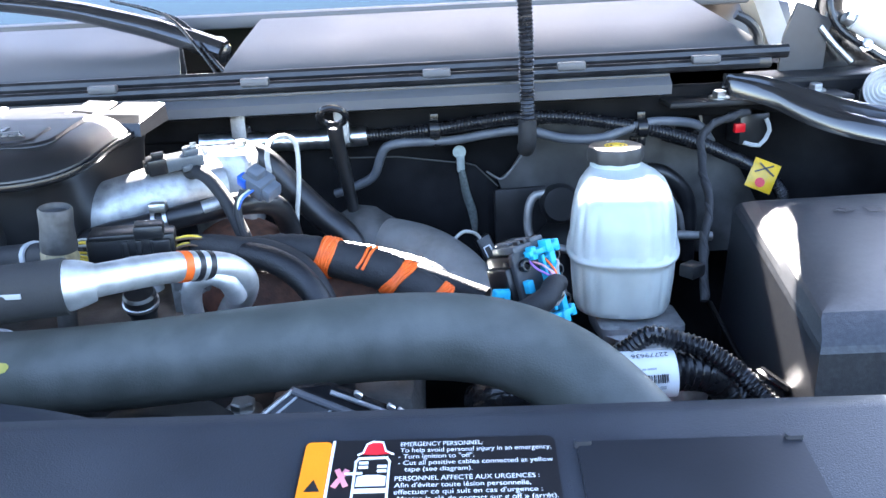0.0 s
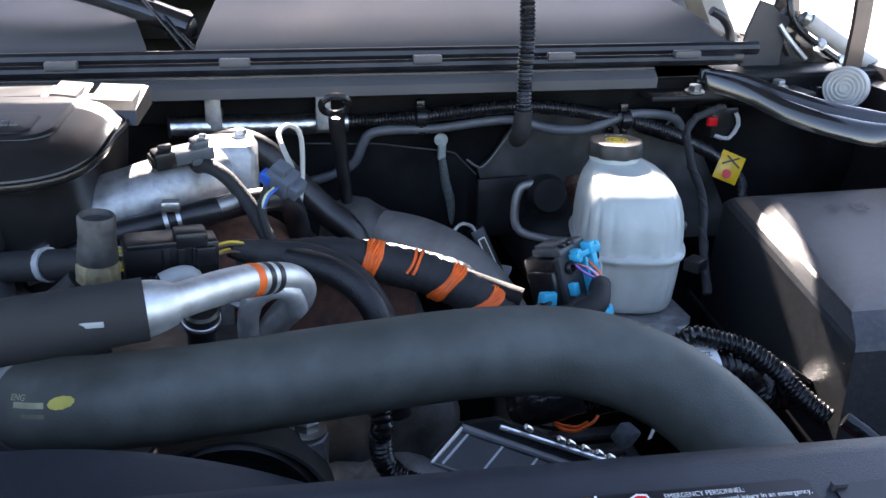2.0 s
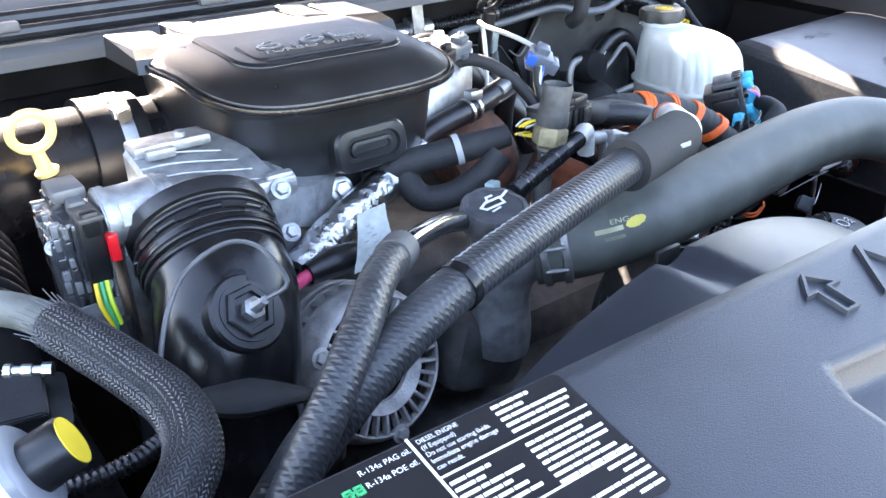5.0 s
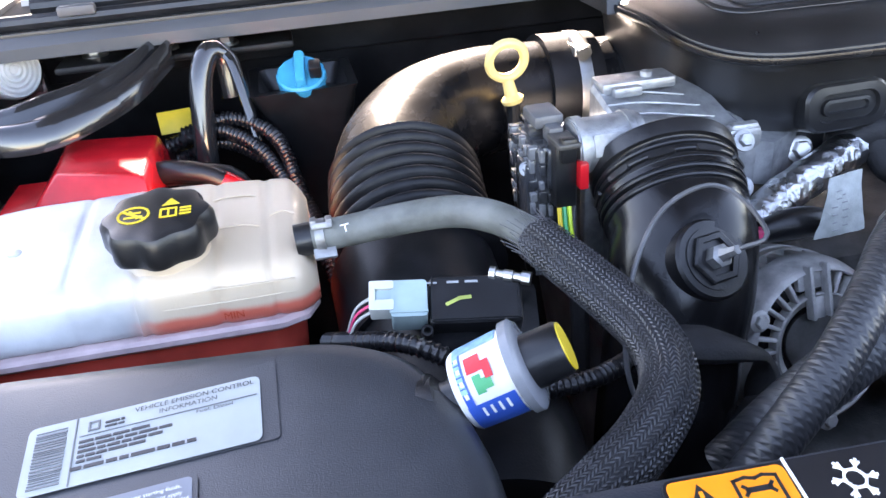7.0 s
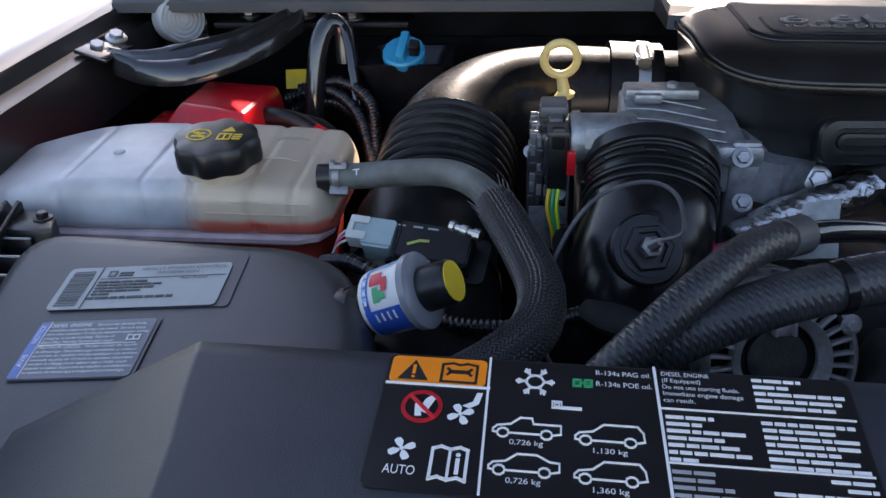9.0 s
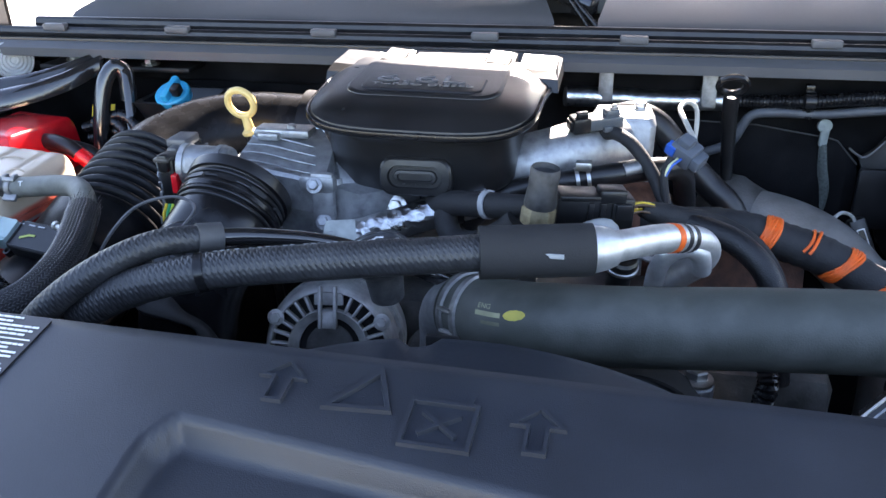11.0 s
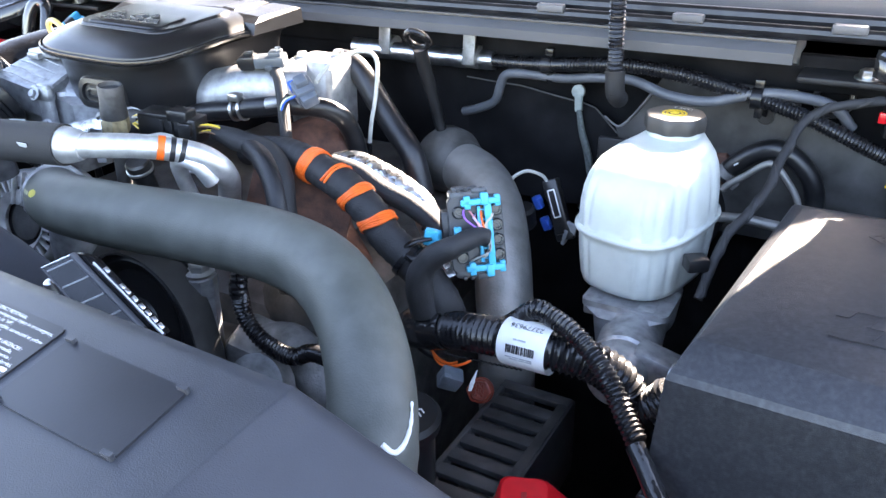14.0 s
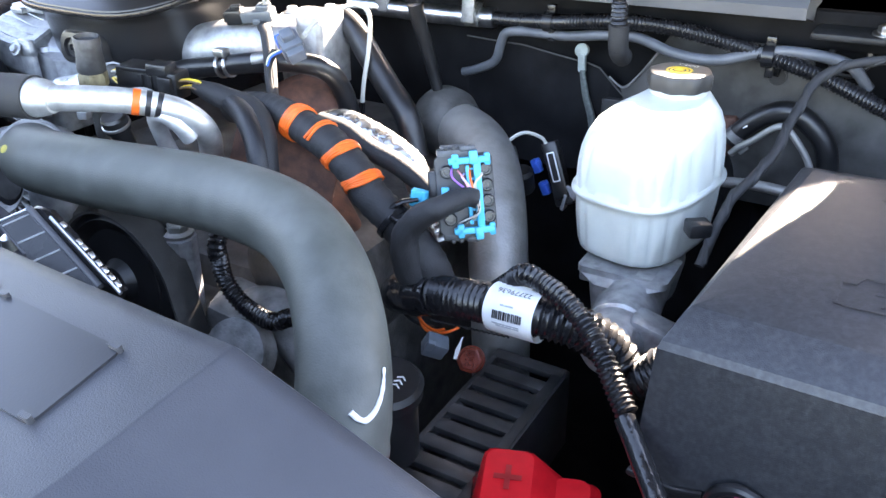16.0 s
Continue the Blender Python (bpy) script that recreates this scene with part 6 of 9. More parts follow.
ACT = [(-0.195, 0.4575, 1.243), (-0.179, 0.475, 1.240), (-0.162, 0.494, 1.236), (-0.145, 0.512, 1.230), (-0.131, 0.526, 1.222), (-0.125, 0.537, 1.210), (-0.129, 0.548, 1.195), (-0.141, 0.559, 1.178), (-0.155, 0.57, 1.15)]
part("tube", tube(ACT, 0.0098, 24, 0.003), ALUMATT, ac, "bare aluminium tube")
part("orange_band", tube([(-0.1550, 0.5015, 1.2338), (-0.1512, 0.5055, 1.2324)], 0.0101, 24), ORANGE, ac)
part("black_band", tube([(-0.1485, 0.5083, 1.2314), (-0.1458, 0.5112, 1.2303)], 0.0101, 24), BLACKPRINT, ac)
part("black_band", tube([(-0.1432, 0.5138, 1.2292), (-0.1405, 0.5165, 1.2278)], 0.0101, 24), BLACKPRINT, ac)
part("tie", tube([(-0.437, 0.398, 1.235), (-0.432, 0.3995, 1.2358)], 0.0125, 24), GLOSSY, ac)
part("second_hose", tube([(-0.447, 0.432, 1.243), (-0.470, 0.412, 1.246), (-0.492, 0.392, 1.240), (-0.515, 0.376, 1.226), (-0.537, 0.368, 1.205), (-0.556, 0.368, 1.175)], 0.0088, 20, 0.004), ACHOSE, ac)
part("hose_cuff", tube([(-0.452, 0.428, 1.2438), (-0.440, 0.438, 1.2415)], 0.0098, 20), mat("weathered_cuff", (0.07, 0.07, 0.072), 0.6), ac)
part("hose_tube", tube([(-0.442, 0.436, 1.242), (-0.42, 0.45, 1.238), (-0.38, 0.475, 1.225), (-0.33, 0.50, 1.20), (-0.28, 0.52, 1.17)], 0.006, 14), SHAFT, ac)
part("short_tube", tube([(-0.128, 0.528, 1.20), (-0.131, 0.52, 1.215), (-0.138, 0.515, 1.222), (-0.15, 0.516, 1.218), (-0.158, 0.525, 1.20), (-0.16, 0.54, 1.16)], 0.0068, 14), ALUMATT, ac)

# ---- capped service port, oil filler and plugs ----
sv = thing("service_port", (-0.24, 0.535, 1.17), "grimy brass service port with a black rubber cap", "valve")
SVD = Vector((0.12, -0.05, 1)).normalized()
SV0 = Vector((-0.2445, 0.536, 1.224))
part("stem", lathe([(0.0065, -0.06), (0.0065, -0.006), (0.0085, -0.004), (0.0085, 0.001)], SV0, SVD, 16), DARKCAST, sv)
part("hex_body", lathe([(0.0105, -0.001), (0.0125, 0.001), (0.0125, 0.012), (0.0105, 0.0145), (0.0095, 0.018)], SV0, SVD, 6), mat("tarnished_brass", (0.20, 0.165, 0.095), 0.6, 0.5, var=0.5, scale=140, dust=0.5), sv)
part("cap", lathe([(0.0115, 0.0145), (0.0118, 0.017), (0.0105, 0.030), (0.0108, 0.0425), (0.0098, 0.044), (0.0092, 0.040), (0.0, 0.040)], SV0, SVD, 24), mat("dusty_cap_rubber", (0.028, 0.028, 0.029), 0.6, var=0.4, scale=120, dust=0.35), sv, "dusty black rubber cap")
of = thing("oil_filler_cap", (-0.355, 0.475, 1.19), "black oil filler cap with an embossed oil can symbol", "filler cap")
OILPLA = mat("dusty_cap_plastic", (0.055, 0.056, 0.06), 0.48, var=0.35, scale=110, bump=0.4, dust=0.35)
part("cap", lathe([(0.012, -0.03), (0.014, -0.004), (0.0190, -0.003), (0.0205, 0.000), (0.0212, 0.004), (0.0208, 0.0105), (0.0196, 0.0128), (0.0170, 0.0132), (0.0165, 0.0122), (0.0, 0.0122)], (-0.345, 0.479, 1.2125), (-0.05, -0.2, 1), 64, wave=lambda a, h: 1 + (0.06 * abs(math.cos(4 * a)) - 0.03 if -0.002 < h < 0.0130 else 0)), OILPLA, of, smooth=30)
OFm = face((-0.360, 0.468, 1.2240), (-0.340, 0.4685, 1.2250), (-0.3615, 0.478, 1.2258))
ol = bmesh.new()
stroke(ol, [(0.004, 0.004), (0.018, 0.004), (0.019, 0.010), (0.008, 0.010), (0.002, 0.007)], 0.0016, OFm, 0.0022, True)
stroke(ol, [(0.019, 0.009), (0.027, 0.0125)], 0.0016, OFm, 0.0022)
stroke(ol, [(0.010, 0.011), (0.012, 0.014), (0.016, 0.014)], 0.0014, OFm, 0.0022)
stroke(ol, [(0.006, 0.0005), (0.012, 0.0015)], 0.0014, OFm, 0.0022)
part("symbol", ol, PRINT, of)
cn = thing("wiring_plug", (-0.20, 0.565, 1.2), "black multi-pin plug with yellow wires", "plug")
CM = pose(-0.206, 0.566, 1.226, 0, 3, 14)
part("body", joined(box((0.058, 0.022, 0.024), CM, 0.002), box((0.020, 0.018, 0.010), CM @ Matrix.Translation((0.012, -0.004, 0.014)), 0.002), box((0.012, 0.006, 0.012), CM @ Matrix.Translation((0.020, -0.012, 0.003)), 0.001), box((0.03, 0.025, 0.004), CM @ Matrix.Translation((-0.012, 0, 0.012)), 0.001)), PLASTIC, cn)
for k in range(6):
    a = CM @ Vector((0.028, -0.006 + 0.0025 * (k % 3), 0.005 - 0.006 * (k // 3)))
    part("wire", tube([a, a + Vector((0.008, 0.004, 0.001 * (k % 2))), a + Vector((0.017, 0.008, -0.002))], 0.0009, 6, 0.003), YELLOW if k % 3 else mat("brown_wire", (0.1, 0.05, 0.02), 0.5), cn)
for k in range(8):
    a = CM @ Vector((-0.028, -0.006 + 0.004 * (k % 4), 0.006 - 0.010 * (k // 4)))
    part("wire", tube([a, a + Vector((-0.007, 0.001, 0.001 * (k % 2))), a + Vector((-0.016, 0.004 - 0.0015 * (k % 4), -0.002 + 0.004 * (k // 4)))], 0.0009, 6, 0.003), YELLOW if k % 3 else WIREWHITE, cn)
for k in range(3):
    part("latch_rib", box((0.004, 0.002, 0.018), CM @ Matrix.Translation((-0.004 + 0.009 * k, -0.0118, 0.0)), 0.0005), PLASTIC, cn)
part("tail", tube([CM @ Vector((0.038, 0.003, 0.0)), (-0.145, 0.585, 1.215), (-0.115, 0.585, 1.21), (-0.088, 0.568, 1.20), (-0.072, 0.55, 1.175), (-0.066, 0.545, 1.13)], lambda s, u: 0.006 + 0.004 * min(1, s / 0.02), 14, 0.005), TAPE, cn)
part("lead", tube([(-0.251, 0.573, 1.223), (-0.270, 0.580, 1.219), (-0.295, 0.592, 1.214), (-0.325, 0.606, 1.208), (-0.345, 0.62, 1.195)], lambda s, u: 0.0085 + 0.002 * min(1, s / 0.03), 14, 0.004), TAPE, cn, "black cloth-taped lead")
part("lead", tube([(-0.262, 0.568, 1.212), (-0.276, 0.571, 1.199), (-0.296, 0.580, 1.186), (-0.316, 0.592, 1.184), (-0.324, 0.602, 1.198), (-0.318, 0.606, 1.212)], 0.0098, 14, 0.004), TAPE, cn, "black cloth-taped loop")
part("tie", tube([(-0.285, 0.587, 1.2165), (-0.289, 0.589, 1.2155)], 0.0118, 14), GREYPRINT, cn)
for k in range(2):
    part("small_clip", box((0.010, 0.008, 0.007), pose(-0.287 + 0.001 * k, 0.548, 1.199 - 0.010 * k, 0, 0, 20), 0.001), PALETEAL if k == 0 else GREYPRINT, cn)

# ---- foil wrapped line and pink lead ----
fl = thing("foil_wrapped_line", (-0.36, 0.6, 1.15), "line wrapped in crinkled silver foil", "pipe")
part("wrap", tube([(-0.432, 0.575, 1.168), (-0.40, 0.588, 1.181), (-0.36, 0.602, 1.191), (-0.325, 0.615, 1.199)], lambda s, u: 0.0128 + 0.0012 * noise.noise((s * 90, 0, 0)), 24, 0.002), FOIL, fl)
part("wrap_end", tube([(-0.314, 0.62, 1.201), (-0.294, 0.628, 1.205)], lambda s, u: 0.0132 + 0.0010 * noise.noise((s * 90, 3, 0)), 24, 0.002), FOIL, fl)
part("strap", tube([(-0.323, 0.616, 1.1995), (-0.316, 0.619, 1.2007)], 0.0146, 20), PLASTIC, fl)
pk = thing("alternator_lead", (-0.40, 0.55, 1.16), "red lead with black boot and white paper tag", "cable")
part("lead", tube([(-0.462, 0.545, 1.172), (-0.448, 0.548, 1.176), (-0.435, 0.551, 1.179)], 0.0042, 10), PINK, pk)
part("boot", tube([(-0.437, 0.551, 1.179), (-0.415, 0.553, 1.180), (-0.398, 0.554, 1.178), (-0.386, 0.556, 1.172)], lambda s, u: 0.007 + 0.003 * math.sin(u * 3), 12, 0.004), BLACKRUB, pk)
TAGF = face((-0.4095, 0.535, 1.1776), (-0.3835, 0.535, 1.1800), (-0.4110, 0.5375, 1.1976))
tag_rows = []
for k in range(9):
    v = k / 8
    tag_rows.append([TAGF @ Vector((0.032 * (u - 0.5) * (1 - 0.30 * v) + 0.013 + 0.006 * v, 0.036 * v, 0.0022 * math.sin(2.2 * u + 3.0 * v) + 0.0012 * noise.noise((u * 4, v * 5, 2.0)))) for u in np.linspace(0, 1, 9)])
part("tag", skin(tag_rows, False, False), mat("crumpled_paper", (0.46, 0.49, 0.47), 0.6, var=0.2, scale=120, bump=0.4), pk, "crumpled white paper tag")
part("tag_print", bars(TAGF, [(0.0075 + 0.003 * (k // 4), 0.004 + 0.0048 * k, 0.0105 + 0.003 * (k // 4), 0.0007) for k in range(6)] + [(0.0140, 0.006 + 0.0048 * k, 0.0170, 0.0007) for k in range(5)], 0.0036), GREYPRINT, pk)

# ---- small fittings between the hose and the cover ----
rp = thing("round_plug", (-0.184, 0.506, 1.19), "round black plug with a silver ring", "plug")
part("body", lathe([(0.008, -0.03), (0.0085, 0.0), (0.0105, 0.001), (0.0105, 0.012), (0.009, 0.014), (0.0, 0.0135)], (-0.184, 0.506, 1.205), (0.1, -0.35, 1), 24), PLASTIC, rp)
part("ring", lathe([(0.0106, 0.004), (0.0114, 0.0045), (0.0114, 0.0065), (0.0106, 0.007)], (-0.184, 0.506, 1.205), (0.1, -0.35, 1), 24, caps=False), STEEL, rp)
fv = thing("fuel_return_line", (-0.25, 0.52, 1.2), "short black corrugated line with pale elbow fittings", "hose")
part("line", loom([(-0.312, 0.498, 1.216), (-0.285, 0.508, 1.2185), (-0.250, 0.522, 1.2195), (-0.208, 0.541, 1.2185)], 0.0068, 0.0042, 0.0018, 14), LOOM, fv)
part("elbow", tube([(-0.210, 0.540, 1.2185), (-0.200, 0.545, 1.2205), (-0.192, 0.549, 1.217), (-0.190, 0.550, 1.20)], 0.0066, 14, 0.003), mat("pale_fitting_plastic", (0.4, 0.41, 0.40), 0.45, var=0.2), fv, "pale elbow fitting")
part("tee", joined(tube([(-0.192, 0.549, 1.212), (-0.172, 0.548, 1.209), (-0.150, 0.545, 1.204)], 0.0052, 14), box((0.016, 0.014, 0.013), pose(-0.166, 0.546, 1.207, 0, 12, 0), 0.002), box((0.008, 0.008, 0.022), pose(-0.172, 0.546, 1.196), 0.001)), DULLSTEEL, fv, "steel tee fitting")
bolt((-0.162, 0.547, 1.203), (0.1, -0.4, 1), 0.0075, "hex_fitting", fv)

# ---- brake fluid reservoir ----
brk = thing("brake_fluid_reservoir", (0.18, 0.70, 1.04), "white translucent brake fluid reservoir with a dark screw cap", "fluid reservoir")
RC, RA = Vector((0.1815, 0.7363, 0)), radians(-12.6)


def res_outline(k=1.0, a=0.0516, b=0.0698, shift=0.0, flute=0.0):
    pts = []
    for i in range(144):
        t = 2 * math.pi * i / 144
        c, s = math.cos(t), math.sin(t)
        kk = k * (1 - flute * (0.5 - 0.5 * math.cos(18 * t)) ** 3)
        x = a * kk * math.copysign(abs(c) ** 0.66, c)
        y = b * kk * math.copysign(abs(s) ** 0.66, s)
        pts.append((RC.x + x * math.cos(RA) - y * math.sin(RA) + shift * 0.003, RC.y + x * math.sin(RA) + y * math.cos(RA) + shift * 0.048))
    return pts


part("body", loft([(res_outline(0.76), 1.0955), (res_outline(0.84), 1.097), (res_outline(0.875, flute=0.02), 1.103), (res_outline(0.915, flute=0.035), 1.125), (res_outline(0.93, flute=0.03), 1.141), (res_outline(0.94), 1.1465), (res_outline(0.985), 1.1485), (res_outline(0.993), 1.1500), (res_outline(0.993), 1.1510), (res_outline(0.985), 1.1525), (res_outline(0.942), 1.1535), (res_outline(0.938, flute=0.03), 1.158), (res_outline(0.93, flute=0.035), 1.172), (res_outline(0.905, shift=0.02, flute=0.03), 1.184), (res_outline(0.86, shift=0.07, flute=0.015), 1.1945), (res_outline(0.78, shift=0.17), 1.2035), (res_outline(0.67, shift=0.34), 1.2085), (res_outline(0.54, shift=0.64), 1.2110), (res_outline(0.44, 0.055, 0.055, 0.98), 1.2125)]), WHITE, brk, smooth=60)
CAPB = Vector((0.184, 0.7843, 1.2112))
part("neck", lathe([(0.024, 0), (0.024, 0.008)], CAPB, (0, 0, 1), 28), WHITE, brk)
CAPDARK = mat("brown_black_cap_plastic", (0.03, 0.028, 0.026), 0.5, var=0.15)
part("cap", lathe([(0.0240, 0.005), (0.0258, 0.006), (0.0264, 0.010), (0.0262, 0.017), (0.0250, 0.0195), (0.0225, 0.0202), (0.0, 0.0202)], CAPB, (0, 0, 1), 64, wave=lambda a, h: 1 + (0.045 if h < 0.019 else 0.02) * math.cos(8 * a)), CAPDARK, brk, "dark lobed screw cap")
CBF = pose(CAPB.x, CAPB.y, CAPB.z + 0.0203, 0, 0, -8)
cs = bmesh.new()
for rr_ in (0.0100, 0.0068):
    for k in range(18):
        a, b = 2 * math.pi * k / 18, 2 * math.pi * (k + 1) / 18
        stroke(cs, [(rr_ * math.cos(a), -0.003 + rr_ * math.sin(a)), (rr_ * math.cos(b), -0.003 + rr_ * math.sin(b))], 0.0016, CBF, 0.0004)
disc(cs, (0, -0.003), 0.0042, CBF, 0.0004)
part("cap_symbol", cs, YELLOW, brk, "yellow printed symbol")
part("cap_words", words("DOT 3", CBF @ Matrix.Rotation(math.pi, 4, "Z"), 0.0042, -0.009, -0.016, 0.0, 0.0004), PRINT, brk)
part("clip", cbox(0.150, 0.166, 0.668, 0.690, 1.078, 1.094, 0.002), CAST, brk)
part("clip", cbox(0.196, 0.212, 0.668, 0.690, 1.078, 1.094, 0.002), CAST, brk)
mc = thing("master_cylinder", (0.19, 0.68, 1.0), "cast aluminium brake master cylinder under the reservoir", "brake cylinder")
part("saddle", loft([(rrect(0.045, 0.06, 0.01, 4, 0.186, 0.69), 1.05), (rrect(0.05, 0.07, 0.01, 4, 0.186, 0.69), 1.085), (rrect(0.075, 0.05, 0.006, 4, 0.186, 0.69), 1.088), (rrect(0.075, 0.05, 0.006, 4, 0.186, 0.69), 1.0935)]), CAST, mc)
part("barrel", lathe([(0.0, -0.005), (0.021, 0), (0.0235, 0.004), (0.0235, 0.03), (0.026, 0.032), (0.026, 0.11), (0.03, 0.115), (0.03, 0.16)], (0.203, 0.600, 1.062), (-0.12, 1, 0.05), 32), CAST, mc)
part("port_block", box((0.04, 0.028, 0.03), pose(0.224, 0.632, 1.066, 0, 20, 10), 0.004), CAST, mc)
bolt((0.243, 0.625, 1.068), (1, -0.3, 0.1), 0.008, "fitting", mc)
part("brake_pipe", tube([(0.25, 0.622, 1.068), (0.262, 0.612, 1.066), (0.268, 0.600, 1.045), (0.27, 0.60, 0.98)], 0.0028, 8), STEEL, mc)
part("level_plug", box((0.018, 0.016, 0.012), pose(0.235, 0.694, 1.135, 0, 0, 35), 0.002), PLASTIC, mc)
part("booster", lathe([(0.03, 0), (0.042, 0.01), (0.048, 0.03), (0.048, 0.09)], (0.165, 0.845, 1.08), (0, 1, 0), 36), GUNK, mc)

# ---- fuse box ----
fb = thing("fuse_box", (0.42, 0.64, 1.0), "black plastic fuse box with sloping lid edges", "fuse box")

lid_rings = [
    [(0.256, 0.498, 1.052), (0.60, 0.490, 1.052), (0.60, 0.775, 1.052), (0.293, 0.775, 1.052)],
    [(0.2615, 0.5055, 1.145), (0.60, 0.4965, 1.145), (0.60, 0.762, 1.170), (0.2925, 0.758, 1.170)],
    [(0.2630, 0.5080, 1.1495), (0.60, 0.499, 1.1495), (0.60, 0.756, 1.175), (0.2940, 0.752, 1.175)],
    [(0.2655, 0.5130, 1.1535), (0.60, 0.504, 1.1535), (0.60, 0.752, 1.178), (0.2960, 0.748, 1.178)],
    [(0.2700, 0.5260, 1.1615), (0.60, 0.517, 1.1615), (0.60, 0.748, 1.181), (0.3020, 0.742, 1.181)],
    [(0.2730, 0.5310, 1.1640), (0.60, 0.522, 1.1640), (0.60, 0.745, 1.1825), (0.3050, 0.738, 1.1825)],
    [(0.2850, 0.5450, 1.1672), (0.60, 0.537, 1.1672), (0.60, 0.735, 1.1845), (0.3170, 0.728, 1.1845)],
    [(0.3250, 0.5900, 1.1740), (0.59, 0.590, 1.1740), (0.59, 0.71, 1.1850), (0.3450, 0.705, 1.1850)],
]


def dense(loop, n=10):
    out = []
    for a, b in zip(loop, loop[1:] + loop[:1]):
        out += [Vector(a).lerp(Vector(b), k / n) for k in range(n)]
    return out


part("lid", skin([dense(r) for r in lid_rings]), FUSEPLA, fb, smooth=7)
part("lower_case", skin([dense([(0.27, 0.515, 0.85), (0.6, 0.505, 0.85), (0.6, 0.79, 0.85), (0.305, 0.79, 0.85)]), dense([(0.266, 0.512, 1.06), (0.6, 0.503, 1.06), (0.6, 0.79, 1.06), (0.302, 0.79, 1.06)])]), PLASTIC, fb)
part("lid_rim", tube([(0.292, 0.80, 1.053), (0.256, 0.498, 1.053), (0.285, 0.4965, 1.053), (0.302, 0.4955, 1.058)], 0.0025, 8, raw=True), PLASTIC, fb)
part("cable_arch", tube([(0.305, 0.494, 1.050), (0.309, 0.493, 1.066), (0.322, 0.492, 1.074), (0.336, 0.492, 1.068), (0.342, 0.492, 1.050)], 0.004, 10, 0.003), PLASTIC, fb)
# flat black disc painted in as the shade inside the arch
part("arch_shade", lathe([(0.0, 0), (0.017, 0), (0.017, 0.001), (0.0, 0.001)], (0.323, 0.4935, 1.053), (0, -1, 0), 24, caps=False), BLACKPRINT, fb)
part("lead", tube([(0.322, 0.4915, 1.07), (0.324, 0.488, 1.062), (0.325, 0.487, 1.045), (0.322, 0.487, 1.01)], 0.0022, 8), PINK, fb, "pink lead")
FT = pose(0.335, 0.655, 1.1818, 5, 0, 0)
fs = bmesh.new()
stroke(fs, [(0.028, 0.030), (0.020, 0.036), (0.028, 0.042), (0.028, 0.038), (0.036, 0.038), (0.036, 0.034), (0.028, 0.034)], 0.0014, FT, 0.001, True)
stroke(fs, [(0.048, 0.028), (0.060, 0.028), (0.060, 0.040), (0.048, 0.040)], 0.0014, FT, 0.001, True)
part("raised_symbol", fs, FUSEPLA, fb)
FS2 = pose(0.345, 0.562, 1.1682, 8.5, 0, 0)
f2 = bmesh.new()
stroke(f2, [(0.0, 0.0), (0.055, 0.0), (0.055, 0.022), (0.04, 0.022), (0.035, 0.03), (0.012, 0.03), (0.008, 0.022), (0.0, 0.022)], 0.0014, FS2, 0.003, True)
stroke(f2, [(0.024, 0.026), (0.02, 0.016), (0.03, 0.016), (0.024, 0.005)], 0.0014, FS2, 0.003)
part("raised_symbol", f2, FUSEPLA, fb)

# ---- blue and black connector ----
tl = thing("harness_connector", (0.09, 0.58, 1.11), "black harness connector with a bright blue lock and loose wires", "connector")
TZ = Vector((0.52, -0.80, 0.30)).normalized()
TY = (Vector((-0.17, 0.15, 0.97)) - TZ * Vector((-0.17, 0.15, 0.97)).dot(TZ)).normalized()
TM = Matrix((TY.cross(TZ), TY, TZ)).transposed().to_4x4()
TM.translation = Vector((0.0865, 0.5905, 1.1725))
TB_ = lambda sx, sy, sz, x, y, z, b=0.001: box((sx, sy, sz), TM @ Matrix.Translation((x, y, z)), b)
CONGREY = mat("dark_grey_connector_plastic", (0.035, 0.036, 0.039), 0.42, var=0.25)
part("face_plate", joined(loft([(rrect(0.043, 0.060, 0.005, 4), -0.005), (rrect(0.043, 0.060, 0.005, 4), -0.0008), (rrect(0.0415, 0.0585, 0.0045, 4), 0.0)], TM)), CONGREY, tl, "dark grey connector face")
part("body", joined(TB_(0.036, 0.054, 0.034, -0.002, 0, -0.021, 0.003), TB_(0.040, 0.046, 0.006, -0.001, 0, -0.012, 0.001), TB_(0.010, 0.030, 0.026, -0.022, 0.004, -0.018, 0.002), TB_(0.012, 0.010, 0.016, -0.023, -0.012, -0.008, 0.001)), PLASTIC, tl)
for y, s in ((0.031, 1), (-0.031, -1)):
    part("end_latch", joined(TB_(0.030, 0.006, 0.028, -0.004, y, -0.014, 0.0015), TB_(0.012, 0.004, 0.010, 0.004, y + 0.003 * s, -0.004, 0.001), TB_(0.020, 0.003, 0.018, -0.006, y + 0.004 * s, -0.018, 0.001)), mat("weathered_grey_latch", (0.06, 0.062, 0.065), 0.4, var=0.3, scale=200), tl, "weathered grey end latch")
    part("latch_tooth", joined(*[TB_(0.003, 0.003, 0.006, -0.012 + 0.006 * k, y + 0.004 * s, -0.003, 0.0005) for k in range(4)]), PLASTIC, tl)
BLUELOCK = mat("bright_blue_lock_plastic", (0.02, 0.42, 0.62), 0.38, var=0.12)
lock = [TB_(0.0055, 0.050, 0.009, 0.0095, 0, 0.0042), TB_(0.0028, 0.044, 0.006, 0.0025, 0, 0.003, 0.0006)]
